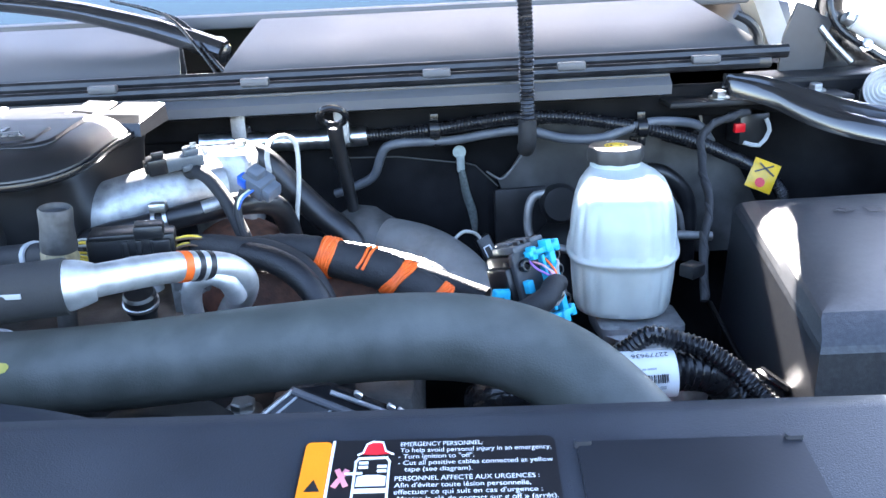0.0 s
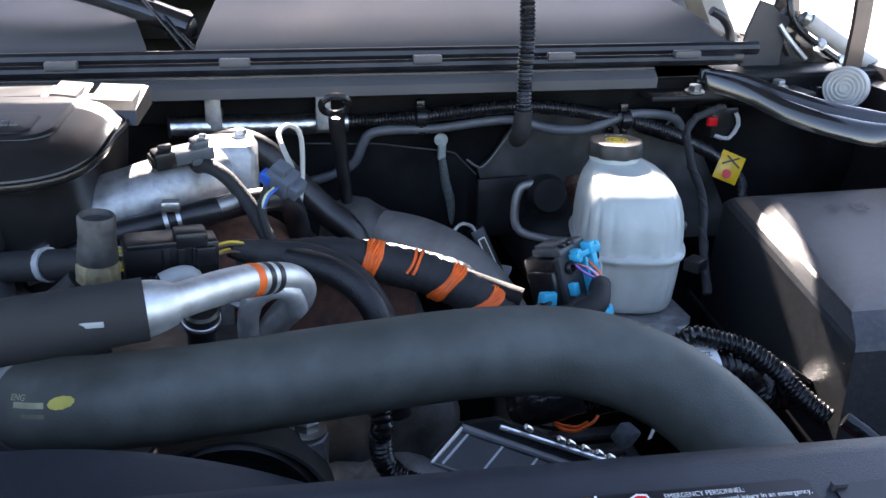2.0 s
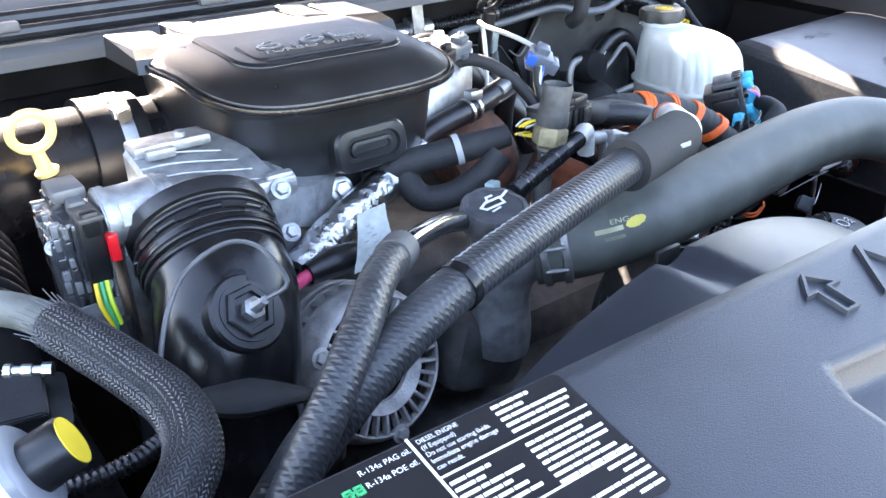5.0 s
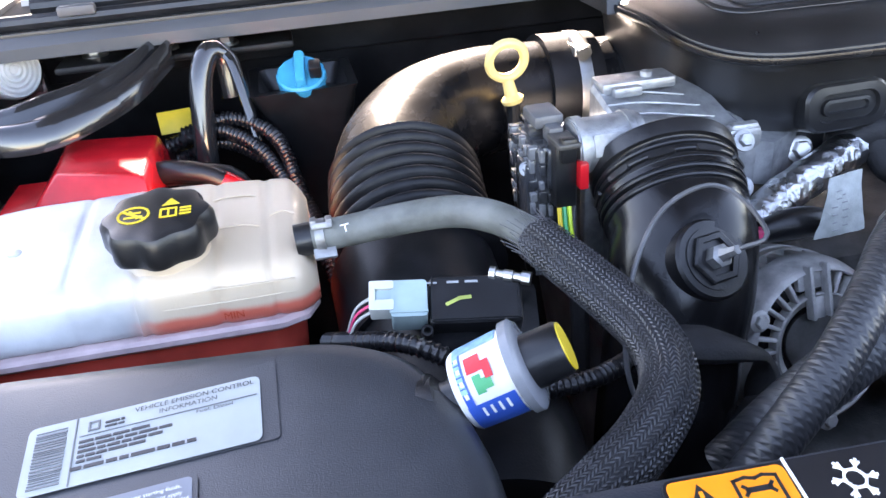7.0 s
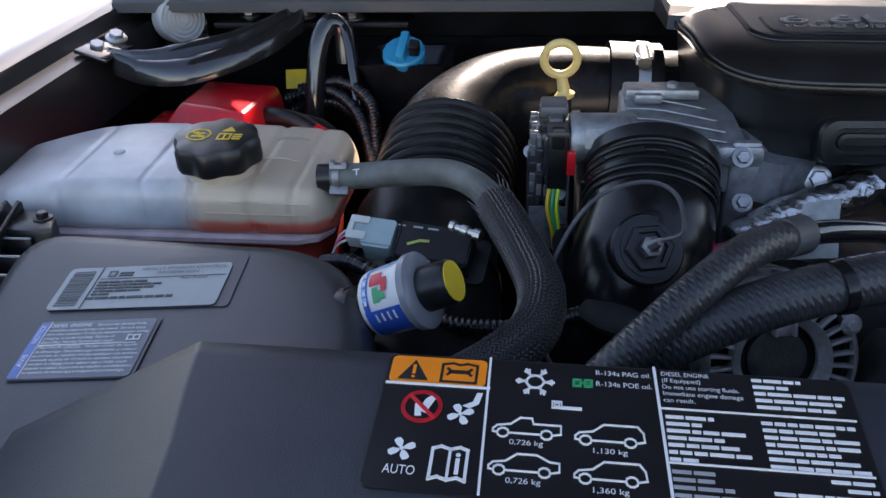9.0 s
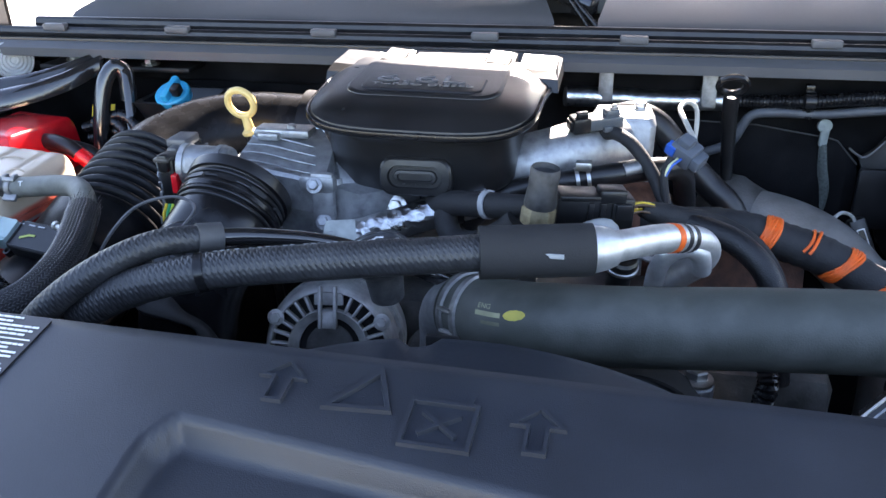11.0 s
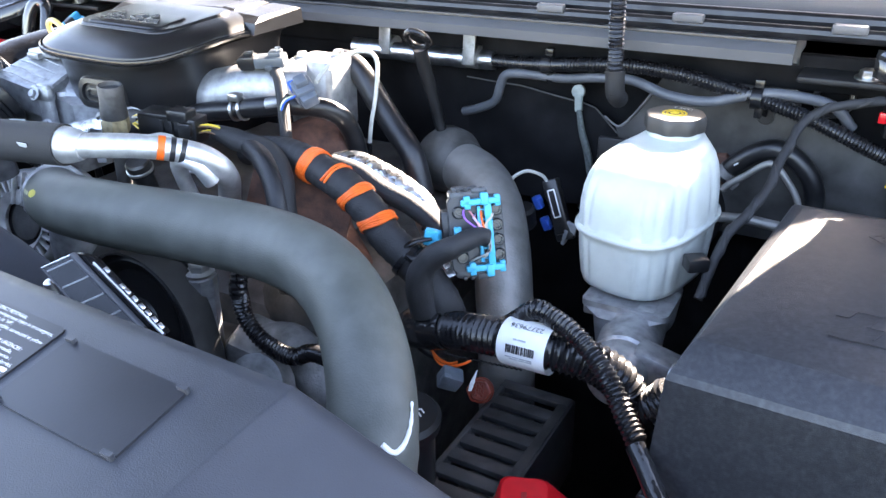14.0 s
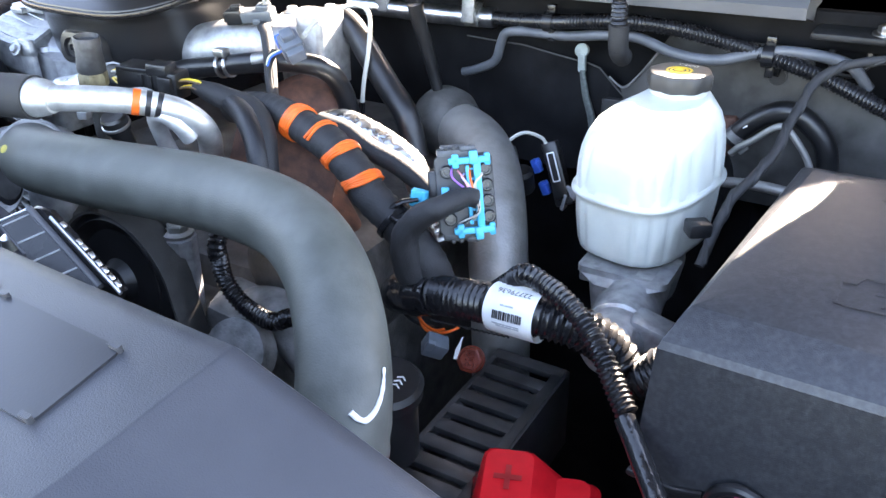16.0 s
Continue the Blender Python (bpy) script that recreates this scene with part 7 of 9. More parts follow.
for y, s in ((0.0255, 1), (-0.0265, -1)):
    lock += [TB_(0.030, 0.0048, 0.008, 0.004, y, 0.004), TB_(0.005, 0.010, 0.008, -0.006, y, 0.004), TB_(0.006, 0.0095, 0.010, 0.0075, y + 0.002 * s, 0.005), TB_(0.0045, 0.009, 0.007, 0.0175, y, 0.0035)]
for k in range(6):
    lock.append(TB_(0.0085, 0.0014, 0.005, 0.006, -0.019 + 0.0076 * k, 0.0026, 0.0004))
part("blue_lock", joined(*lock), BLUELOCK, tl, "bright blue plastic lock")
for k in range(4):
    for x in (0.0160, -0.0130):
        if x > 0 or k in (0, 3):
            part("seal", lathe([(0.0050, -0.001), (0.0050, 0.0030), (0.0040, 0.0042), (0.0030, 0.0042), (0.0028, 0.0015), (0, 0.0015)], TM @ Vector((x, 0.018 - 0.0118 * k, 0.0)), TZ, 16), LOOM, tl)
part("side_tab", TB_(0.006, 0.010, 0.010, -0.0150, 0.002, 0.001), BLUELOCK, tl, "blue side tab")
WC = [VIOLET, mat("rose_wire", (0.75, 0.30, 0.32), 0.4), mat("lilac_wire", (0.55, 0.42, 0.68), 0.4), ORANGE, mat("tan_wire", (0.5, 0.4, 0.3), 0.45), WIREWHITE]
for k, c in enumerate(WC):
    x0 = -0.009 + 0.0045 * k
    part("wire", tube([TM @ Vector((x0, 0.0215 - 0.003 * (k % 3), 0.001)), TM @ Vector((x0 + 0.003 * math.sin(k * 2), 0.014, 0.010)), TM @ Vector((0.001 + 0.0012 * k, 0.004 + 0.001 * k, 0.013)), TM @ Vector((0.004 + 0.0008 * k, -0.003, 0.011))], 0.00085, 6, 0.003), c, tl)
for k, c in enumerate((WIREWHITE, WC[4], BLACKRUB, WIREWHITE)):
    part("wire", tube([TM @ Vector((0.006 + 0.001 * k, -0.004, 0.010)), TM @ Vector((0.008, -0.010 - 0.001 * k, 0.011)), TM @ Vector((0.005 - 0.002 * k, -0.018, 0.006)), TM @ Vector((0.002 - 0.003 * k, -0.021, 0.001))], 0.0008, 6, 0.003), c, tl)
part("taped_tail", tube([TM @ Vector((0.006, -0.002, 0.012)), TM @ Vector((-0.002, 0.000, 0.016)), (0.0843, 0.556, 1.1753), (0.0700, 0.552, 1.1661), (0.0586, 0.550, 1.1502), (0.0565, 0.551, 1.1327), (0.0580, 0.556, 1.1130)], lambda s, u: 0.0070 + 0.0052 * u + 0.0010 * noise.noise((s * 90, 2, 0)), 14, 0.003), TAPE, tl, "black taped wire tail")
part("blue_clip", joined(box((0.010, 0.008, 0.013), pose(0.052, 0.577, 1.168, 0, 10, 20), 0.0015), box((0.005, 0.006, 0.016), pose(0.058, 0.578, 1.166), 0.001)), BLUELOCK, tl)
part("clip_strap", tube([(0.034, 0.566, 1.160), (0.044, 0.570, 1.166), (0.054, 0.576, 1.168)], 0.004, 10, squash=0.5), GLOSSY, tl)

# ---- orange-banded harness ----
oh = thing("engine_harness", (-0.02, 0.58, 1.12), "black taped engine harness with orange tape bands", "wiring harness")
OHP = [(-0.165, 0.612, 1.195), (-0.13, 0.606, 1.203), (-0.095, 0.600, 1.204), (-0.06, 0.592, 1.198), (-0.03, 0.585, 1.190), (0.0, 0.576, 1.1745), (0.012, 0.572, 1.1632), (0.0317, 0.570, 1.1500), (0.0522, 0.568, 1.1350), (0.0654, 0.568, 1.1185), (0.070, 0.572, 1.100)]
part("wrap", tube(OHP, lambda s, u: 0.0125 + 0.002 * math.sin(u * 3.1) + 0.0035 * max(0.0, (u - 0.75) / 0.25) + 0.0004 * math.sin(s * 700) + 0.0005 * noise.noise((s * 80, 1, 4)), 20, 0.003), TAPE, oh)
OHC = spline(OHP, 0.003)


def band(center, width, tilt, cover_, turns):
    """Strands of tape wound round the harness near one place of its run."""
    c = min(range(len(OHC)), key=lambda i: (OHC[i] - Vector(center)).length)
    d = (OHC[c + 2] - OHC[c - 2]).normalized()
    up = (Vector((0, 0, 1)) - d * d.z).normalized()
    side = d.cross(up)
    pts = []
    for k in range(turns):
        off = (k / max(1, turns - 1) - 0.5) * width
        for a in np.linspace(cover_[0], cover_[1], 20):
            b = a
            pts.append(OHC[c] + d * (off + tilt * math.sin(b) + 0.0008 * math.sin(3 * b + k)) + (side * math.cos(b) + up * math.sin(b)) * (0.0149 + 0.0004 * (k % 2)))
        if cover_[1] < 6:
            cover_ = (cover_[1], cover_[0])
    return tube(pts, 0.0012, 6, raw=True)


part("orange_band", band((-0.075, 0.596, 1.201), 0.010, 0.002, (0, 6.2), 7), ORANGE, oh, "orange tape band")
part("orange_band", band((-0.048, 0.59, 1.196), 0.004, 0.006, (0.2, 2.6), 2), ORANGE, oh, "orange tape band")
part("orange_band", band((-0.022, 0.583, 1.187), 0.007, 0.005, (0, 6.2), 5), ORANGE, oh, "orange tape band")
part("orange_band", band((0.004, 0.575, 1.176), 0.007, 0.005, (0, 6.2), 6), ORANGE, oh, "orange tape band")
part("tie", tube([(0.0335, 0.5698, 1.1490), (0.0375, 0.5694, 1.1462)], 0.0166, 18), GLOSSY, oh)
part("tie_head", box((0.009, 0.007, 0.006), pose(0.0455, 0.5575, 1.1570, 20, 30, 0), 0.001), GLOSSY, oh)
dh = thing("wiring_harness", (0.0, 0.62, 1.12), "black cloth-taped wiring branch", "wiring harness")
part("branch", tube([(-0.085, 0.636, 1.188), (-0.055, 0.635, 1.184), (-0.0269, 0.628, 1.1755), (0.0, 0.628, 1.167), (0.026, 0.624, 1.157), (0.045, 0.615, 1.152)], 0.0088, 14, 0.004), TAPE, dh)
bc = thing("braided_harness", (-0.10, 0.55, 1.12), "black braided wiring branch", "wiring harness")
part("branch", tube([(-0.135, 0.585, 1.212), (-0.105, 0.568, 1.208), (-0.085, 0.555, 1.196), (-0.074, 0.545, 1.178), (-0.068, 0.54, 1.15), (-0.064, 0.535, 1.11)], 0.0095, 16, 0.004), DARKBRAID, bc)

# ---- foil pipe, exhaust pipe, turbocharger ----
fp = thing("foil_sleeve_pipe", (-0.05, 0.69, 1.1), "pipe in a shiny foil heat sleeve", "pipe")
part("sleeve", tube([(-0.125, 0.680, 1.160), (-0.105, 0.678, 1.171), (-0.080, 0.672, 1.175), (-0.0506, 0.664, 1.172), (-0.020, 0.655, 1.166), (0.004, 0.645, 1.158), (0.020, 0.640, 1.135), (0.028, 0.64, 1.10)], lambda s, u: 0.0125 + 0.0006 * noise.noise((s * 120, 5, 0)), 24, 0.002), FOIL, fp)
ex = thing("exhaust_pipe", (0.06, 0.72, 0.9), "dull grey steel exhaust down pipe", "pipe")
part("pipe", tube([(-0.085, 0.83, 1.128), (-0.050, 0.812, 1.134), (-0.008, 0.785, 1.132), (0.025, 0.750, 1.121), (0.049, 0.715, 1.096), (0.064, 0.69, 1.062), (0.072, 0.68, 1.025), (0.074, 0.68, 0.9)], 0.0275, 30, 0.006), EXH, ex)
part("collar", lathe([(0.0, -0.050), (0.026, -0.045), (0.036, -0.03), (0.037, -0.012), (0.033, -0.002), (0.0305, 0.006), (0.029, 0.012)], (-0.052, 0.814, 1.134), (0.85, -0.45, -0.05), 30), DARKCAST, ex, "dark cast collar")
tb = thing("turbocharger", (-0.17, 0.72, 1.1), "rust-brown turbocharger housing between the pipes", "turbocharger")
part("housing", lathe([(0.012, -0.03), (0.038, -0.026), (0.050, -0.008), (0.050, 0.01), (0.036, 0.026), (0.02, 0.03)], (-0.168, 0.715, 1.148), (0.3, -0.7, 0.5), 32), RUST, tb)
part("manifold", tube([(-0.135, 0.67, 1.14), (-0.10, 0.64, 1.12), (-0.06, 0.62, 1.09), (-0.03, 0.61, 1.05)], 0.022, 18), RUST, tb)
part("heat_shield", box((0.10, 0.004, 0.07), pose(-0.09, 0.585, 1.155, -25, 8, 12), 0.0015), RUST, tb)

# ---- cast inlet elbow, pipes and hoses at the back of the engine ----
ce = thing("inlet_elbow", (-0.22, 0.70, 1.19), "rough cast aluminium inlet elbow with bolts", "inlet elbow")
part("elbow", tube([(-0.29, 0.685, 1.213), (-0.255, 0.690, 1.221), (-0.22, 0.708, 1.226), (-0.19, 0.735, 1.224)], lambda s, u: 0.026 + 0.002 * u, 28, 0.006), CAST, ce)
part("block", loft([(rrect(0.055, 0.05, 0.006, 4, -0.183, 0.755), 1.18), (rrect(0.058, 0.052, 0.006, 4, -0.183, 0.755), 1.245), (rrect(0.05, 0.044, 0.006, 4, -0.183, 0.755), 1.2515), (rrect(0.046, 0.04, 0.006, 4, -0.183, 0.755), 1.252)]), CAST, ce)
for p in ((-0.197, 0.742, 1.252), (-0.168, 0.766, 1.252)):
    bolt(p, (0, 0, 1), 0.0055, "bolt", ce)
SEN = pose(-0.203, 0.698, 1.2575, 8, -4, 22)
part("sensor", joined(box((0.034, 0.018, 0.011), SEN, 0.002), box((0.013, 0.013, 0.007), SEN @ Matrix.Translation((0.008, 0, 0.007)), 0.002), box((0.008, 0.024, 0.005), SEN @ Matrix.Translation((0.002, 0, -0.004)), 0.001)), mat("pale_grey_sensor_plastic", (0.075, 0.085, 0.095), 0.35, var=0.2), ce, "grey pressure sensor")
part("sensor_plug", joined(box((0.016, 0.016, 0.014), SEN @ Matrix.Translation((-0.021, -0.002, 0.001)), 0.002), box((0.010, 0.006, 0.004), SEN @ Matrix.Translation((-0.019, -0.002, 0.0095)), 0.001), box((0.003, 0.012, 0.009), SEN @ Matrix.Translation((-0.030, -0.002, 0.001)), 0.001)), PLASTIC, ce, "black plug")
bolt(SEN @ Vector((0.011, 0.0, 0.010)), (0, 0, 1), 0.003, "screw", ce)
bp_ = thing("coolant_pipe", (-0.12, 0.77, 1.1), "black rubber coolant pipe bending down behind the engine", "hose")
part("pipe", tube([(-0.195, 0.79, 1.235), (-0.172, 0.782, 1.242), (-0.150, 0.778, 1.234), (-0.125, 0.772, 1.207), (-0.100, 0.765, 1.182), (-0.076, 0.757, 1.160), (-0.06, 0.75, 1.12)], 0.0128, 20, 0.004), BLACKRUB, bp_)
h3 = thing("heater_hose", (-0.22, 0.66, 1.17), "black rubber hose with a pale spring clamp", "hose")
part("hose", tube([(-0.315, 0.640, 1.175), (-0.29, 0.648, 1.198), (-0.262, 0.655, 1.208), (-0.225, 0.660, 1.214), (-0.19, 0.666, 1.220), (-0.155, 0.680, 1.222), (-0.132, 0.705, 1.212), (-0.124, 0.722, 1.185), (-0.12, 0.73, 1.14)], 0.0098, 18, 0.004), BLACKRUB, h3)
part("clamp", tube([(-0.222, 0.6605, 1.2143), (-0.219, 0.661, 1.2148)], 0.0115, 18), STEEL, h3)
part("clamp", tube([(-0.213, 0.662, 1.2158), (-0.210, 0.6625, 1.2163)], 0.0115, 18), STEEL, h3)
part("clamp_ear", cbox(-0.222, -0.209, 0.652, 0.662, 1.2255, 1.233, 0.001), STEEL, h3)
part("pipe_end", tube([(-0.182, 0.664, 1.224), (-0.160, 0.671, 1.2285)], 0.0062, 14), DULLSTEEL, h3)
gp = thing("sensor_plug", (-0.134, 0.665, 1.22), "grey sensor plug on a white wire loop", "plug")
GM_ = pose(-0.134, 0.664, 1.243, 20, 25, -30)
part("body", joined(box((0.022, 0.020, 0.018), GM_, 0.003), box((0.012, 0.012, 0.008), GM_ @ Matrix.Translation((-0.002, 0, 0.011)), 0.002), box((0.010, 0.016, 0.012), GM_ @ Matrix.Translation((0.013, 0, 0)), 0.002)), mat("blue_grey_plug_plastic", (0.09, 0.105, 0.13), 0.35, var=0.2), gp)
part("insert", box((0.009, 0.008, 0.010), GM_ @ Matrix.Translation((-0.009, -0.007, 0.002)), 0.001), LABELBLUE, gp)
part("white_wire", tube([(-0.126, 0.672, 1.250), (-0.132, 0.70, 1.258), (-0.135, 0.735, 1.262), (-0.126, 0.757, 1.262), (-0.117, 0.762, 1.252), (-0.117, 0.757, 1.22), (-0.121, 0.752, 1.19), (-0.124, 0.750, 1.165)], 0.0022, 10, 0.003), WIREWHITE, gp, "white wire loop")
part("wire_foot", tube([(-0.124, 0.750, 1.168), (-0.125, 0.749, 1.15)], 0.0034, 8), LOOM, gp)
part("taped_lead", tube([(-0.205, 0.705, 1.243), (-0.19, 0.692, 1.248), (-0.175, 0.678, 1.242), (-0.16, 0.662, 1.226), (-0.148, 0.648, 1.205), (-0.140, 0.636, 1.19), (-0.132, 0.622, 1.178)], 0.0058, 12, 0.003), TAPE, gp, "black taped lead")
part("taped_lead", tube([(-0.145, 0.655, 1.24), (-0.15, 0.648, 1.225), (-0.145, 0.642, 1.20)], 0.0035, 10, 0.003), TAPE, gp)
for k, c in enumerate((mat("pale_yellow_wire", (0.6, 0.6, 0.35), 0.4), LABELBLUE)):
    part("lead_wire", tube([(-0.14 + 0.003 * k, 0.655, 1.240), (-0.147 + 0.002 * k, 0.648, 1.235), (-0.15, 0.646, 1.224)], 0.0012, 6, 0.002), c, gp)

# ---- along the firewall ----
fh = thing("firewall_conduit", (0.1, 0.89, 1.2), "black corrugated conduit clipped along the firewall, silver foil at one end", "wiring loom")
FHP = [(-0.068, 0.925, 1.2235), (-0.03, 0.915, 1.2265), (0.012, 0.902, 1.2315), (0.06, 0.892, 1.2385), (0.106, 0.888, 1.2425), (0.16, 0.888, 1.239), (0.22, 0.887, 1.228), (0.278, 0.886, 1.213), (0.33, 0.895, 1.19), (0.375, 0.915, 1.165), (0.41, 0.925, 1.135), (0.42, 0.93, 1.09)]
part("loom", loom(FHP, 0.0078, 0.0036, 0.0015, 14), LOOM, fh)
part("foil_wrap", tube([(-0.245, 0.90, 1.229), (-0.20, 0.912, 1.226), (-0.13, 0.925, 1.222), (-0.064, 0.926, 1.2235)], lambda s, u: 0.0108 + 0.0006 * noise.noise((s * 60, 7, 0)), 24, 0.004), mat("silver_tube_wrap", (0.6, 0.61, 0.62), 0.3, 1.0, var=0.3, scale=120, bump=0.6, fine=260), fh, "silver foil wrap")
for p in ((-0.201, 0.905, 1.232), (-0.09, 0.912, 1.228)):
    part("bracket", joined(box((0.016, 0.004, 0.05), pose(p[0], p[1], p[2] + 0.016, -8), 0.0015), tube([(p[0] - 0.008, p[1] + 0.012, p[2] - 0.002), (p[0] + 0.008, p[1] + 0.012, p[2] - 0.002)], 0.0135, 14)), DULLSTEEL, fh, "steel bracket with a bolt hole")
    bolt((p[0], p[1] - 0.003, p[2] + 0.032), (0, -1, 0.2), 0.004, "bolt", fh)
for p in ((0.012, 0.902, 1.2315), (0.235, 0.886, 1.225)):
    part("clip", joined(tube([(p[0] - 0.005, p[1], p[2]), (p[0] + 0.005, p[1], p[2])], 0.0105, 14), box((0.009, 0.008, 0.012), pose(p[0], p[1] + 0.006, p[2] + 0.011), 0.001), box((0.007, 0.008, 0.012), pose(p[0] + 0.002, p[1] + 0.004, p[2] - 0.014), 0.001)), GLOSSY, fh)
part("yellow_tag", box((0.030, 0.0012, 0.034), pose(0.378, 0.9005, 1.160, -18, 22, -12), 0.0004), mat("amber_yellow_film", (0.72, 0.43, 0.015), 0.3, var=0.2, scale=60), fh, "yellow warning tag")
YT = pose(0.378, 0.8993, 1.160, -18, 22, -12) @ Matrix.Rotation(radians(90), 4, "X")
yt = bmesh.new()
stroke(yt, [(-0.010, 0.002), (0.006, 0.014)], 0.0018, YT, 0.0012)
stroke(yt, [(-0.008, 0.012), (0.010, 0.004)], 0.0018, YT, 0.0012)
part("tag_print", yt, BLACKPRINT, fh)
yr = bmesh.new()
disc(yr, (-0.001, -0.008), 0.0055, YT, 0.0012)
part("tag_print", yr, REDPRINT, fh)
fd = thing("insulation_fold", (0.02, 0.93, 1.1), "dark insulation mat with a folded pale edge", "insulation")
part("mat", skin([[(x, 0.948 - 0.016 * math.sin((x + 0.11) * 15) - (0.012 if x > 0.06 else 0), z) for x in np.linspace(-0.11, 0.083, 16)] for z in (1.06, 1.10, 1.14)] + [[(x, 0.946 - 0.012 * math.sin((x + 0.11) * 15), 1.196 - 0.16 * max(0, x + 0.03) - 0.9 * max(0, x - 0.055)) for x in np.linspace(-0.11, 0.083, 16)]], False, False), INSUL, fd)
part("edge", tube([(x, 0.944 - 0.012 * math.sin((x + 0.11) * 15), 1.196 - 0.16 * max(0, x + 0.03) - 0.9 * max(0, x - 0.055)) for x in np.linspace(-0.11, 0.083, 16)], 0.0009, 6, raw=True), mat("pale_insulation_edge", (0.06, 0.06, 0.058), 0.8), fd)
fc = thing("brake_vacuum_line", (0.1, 0.9, 1.2), "thin dark grey line looped along the firewall", "hose")
GL = mat("dark_grey_line", (0.07, 0.075, 0.085), 0.45, var=0.2, dust=0.1)
part("line", tube([(-0.105, 0.926, 1.158), (-0.085, 0.922, 1.165), (-0.06, 0.918, 1.178), (-0.05, 0.913, 1.20), (-0.042, 0.91, 1.213), (-0.02, 0.908, 1.217), (0.03, 0.905, 1.218), (0.07, 0.895, 1.225), (0.11, 0.89, 1.228), (0.15, 0.885, 1.218), (0.19, 0.882, 1.217), (0.23, 0.885, 1.228), (0.26, 0.89, 1.23), (0.30, 0.90, 1.222), (0.32, 0.91, 1.20)], 0.0052, 12, 0.005), GL, fc)
st = thing("ground_strap", (0.045, 0.93, 1.08), "braided ground strap bolted to the firewall", "strap")
part("eye", joined(lathe([(0.0075, 0), (0.0075, 0.005), (0.004, 0.006)], (0.039, 0.932, 1.198), (0, -1, 0.2), 16), box((0.009, 0.006, 0.022), pose(0.040, 0.929, 1.186, 8), 0.002)), mat("corroded_lug", (0.3, 0.34, 0.33), 0.6, 0.4, var=0.3), st)
part("braid", tube([(0.0405, 0.929, 1.178), (0.045, 0.932, 1.15), (0.052, 0.938, 1.12), (0.05, 0.945, 1.085), (0.04, 0.95, 1.05)], lambda s, u: 0.0045 + 0.0025 * math.sin(u * 3.1), 10, 0.005, squash=0.6), mat("green_grey_braid", (0.09, 0.105, 0.10), 0.7, var=0.4, scale=300, bump=0.8), st)
wh = thing("washer_hose", (0.11, 0.93, 1.2), "thin black corrugated hose rising to the hood", "hose")
part("hose", loom([(0.107, 0.846, 1.225), (0.107, 0.843, 1.25), (0.106, 0.841, 1.29), (0.106, 0.840, 1.33), (0.104, 0.85, 1.40), (0.10, 0.89, 1.49), (0.09, 0.93, 1.58)], 0.0082, 0.0038, 0.0014, 14), LOOM, wh)
part("sleeve", tube([(0.107, 0.862, 1.215), (0.107, 0.850, 1.222), (0.107, 0.845, 1.234), (0.107, 0.8435, 1.249)], 0.0095, 14), TAPE, wh)
le = thing("dipstick_eyelet", (-0.085, 0.79, 1.2), "black dipstick with a looped handle", "dipstick")
part("loop", tube([(-0.0845 + 0.0125 * math.cos(a), 0.789 - 0.008 * math.sin(a), 1.2715 + 0.0095 * math.sin(a)) for a in np.linspace(0, 2 * math.pi, 29)], 0.0034, 10, raw=True, caps=False), GLOSSY, le)
part("stem", tube([(-0.0835, 0.792, 1.262), (-0.083, 0.797, 1.245), (-0.078, 0.81, 1.2), (-0.07, 0.83, 1.12)], lambda s, u: 0.0078 - 0.003 * u, 12), PLASTIC, le)
tr = thing("taped_branch", (0.3, 0.8, 1.15), "black taped wiring branch hanging in front of the firewall", "wiring harness")
TRP = [(0.345, 0.875, 1.238), (0.3193, 0.860, 1.2364), (0.2986, 0.850, 1.2312), (0.2840, 0.835, 1.2217), (0.2771, 0.810, 1.2045), (0.2735, 0.790, 1.1920), (0.2711, 0.765, 1.1792), (0.2622, 0.740, 1.1659), (0.2511, 0.715, 1.1500), (0.243, 0.680, 1.110)]
part("branch", tube(TRP, lambda s, u: 0.0040 + 0.0005 * noise.noise((s * 90, 6, 0)), 12, 0.003), TAPE, tr)
TRC = spline(TRP, 0.003)
twist = []
for k in range(1, len(TRC) - 1):
    d = (TRC[k + 1] - TRC[k - 1]).normalized()
    up = (Vector((0, 0, 1)) - d * d.z).normalized()
    a = k * 0.45
    twist.append(TRC[k] + (up * math.sin(a) + d.cross(up) * math.cos(a)) * 0.0024)
part("tape_turn", tube(twist, 0.0027, 8, raw=True), TAPE, tr)
hs = thing("heater_pipe", (0.28, 0.93, 1.1), "black heater hose with a pinched steel clamp", "hose")
part("hose", tube([(0.2082, 0.915, 1.1296), (0.219, 0.915, 1.1456), (0.2366, 0.915, 1.1606), (0.2547, 0.915, 1.1679), (0.2717, 0.915, 1.1631), (0.2876, 0.915, 1.1493), (0.2978, 0.915, 1.130), (0.3006, 0.915, 1.100), (0.300, 0.915, 1.06)], 0.0100, 16, 0.005), BLACKRUB, hs)
part("clamp", joined(tube([(0.2105, 0.9148, 1.1332), (0.2150, 0.9148, 1.1398)], 0.0112, 18), box((0.009, 0.003, 0.011), pose(0.2215, 0.903, 1.1285, 0, 40, 0), 0.001), box((0.004, 0.010, 0.006), pose(0.2175, 0.905, 1.1305, 0, 40, 0), 0.001)), DULLSTEEL, hs, "pinched steel clamp")
part("paint_mark", box((0.005, 0.0008, 0.0014), pose(0.2215, 0.9045, 1.1500, 0, -40, 0), 0.0002), PRINT, hs)
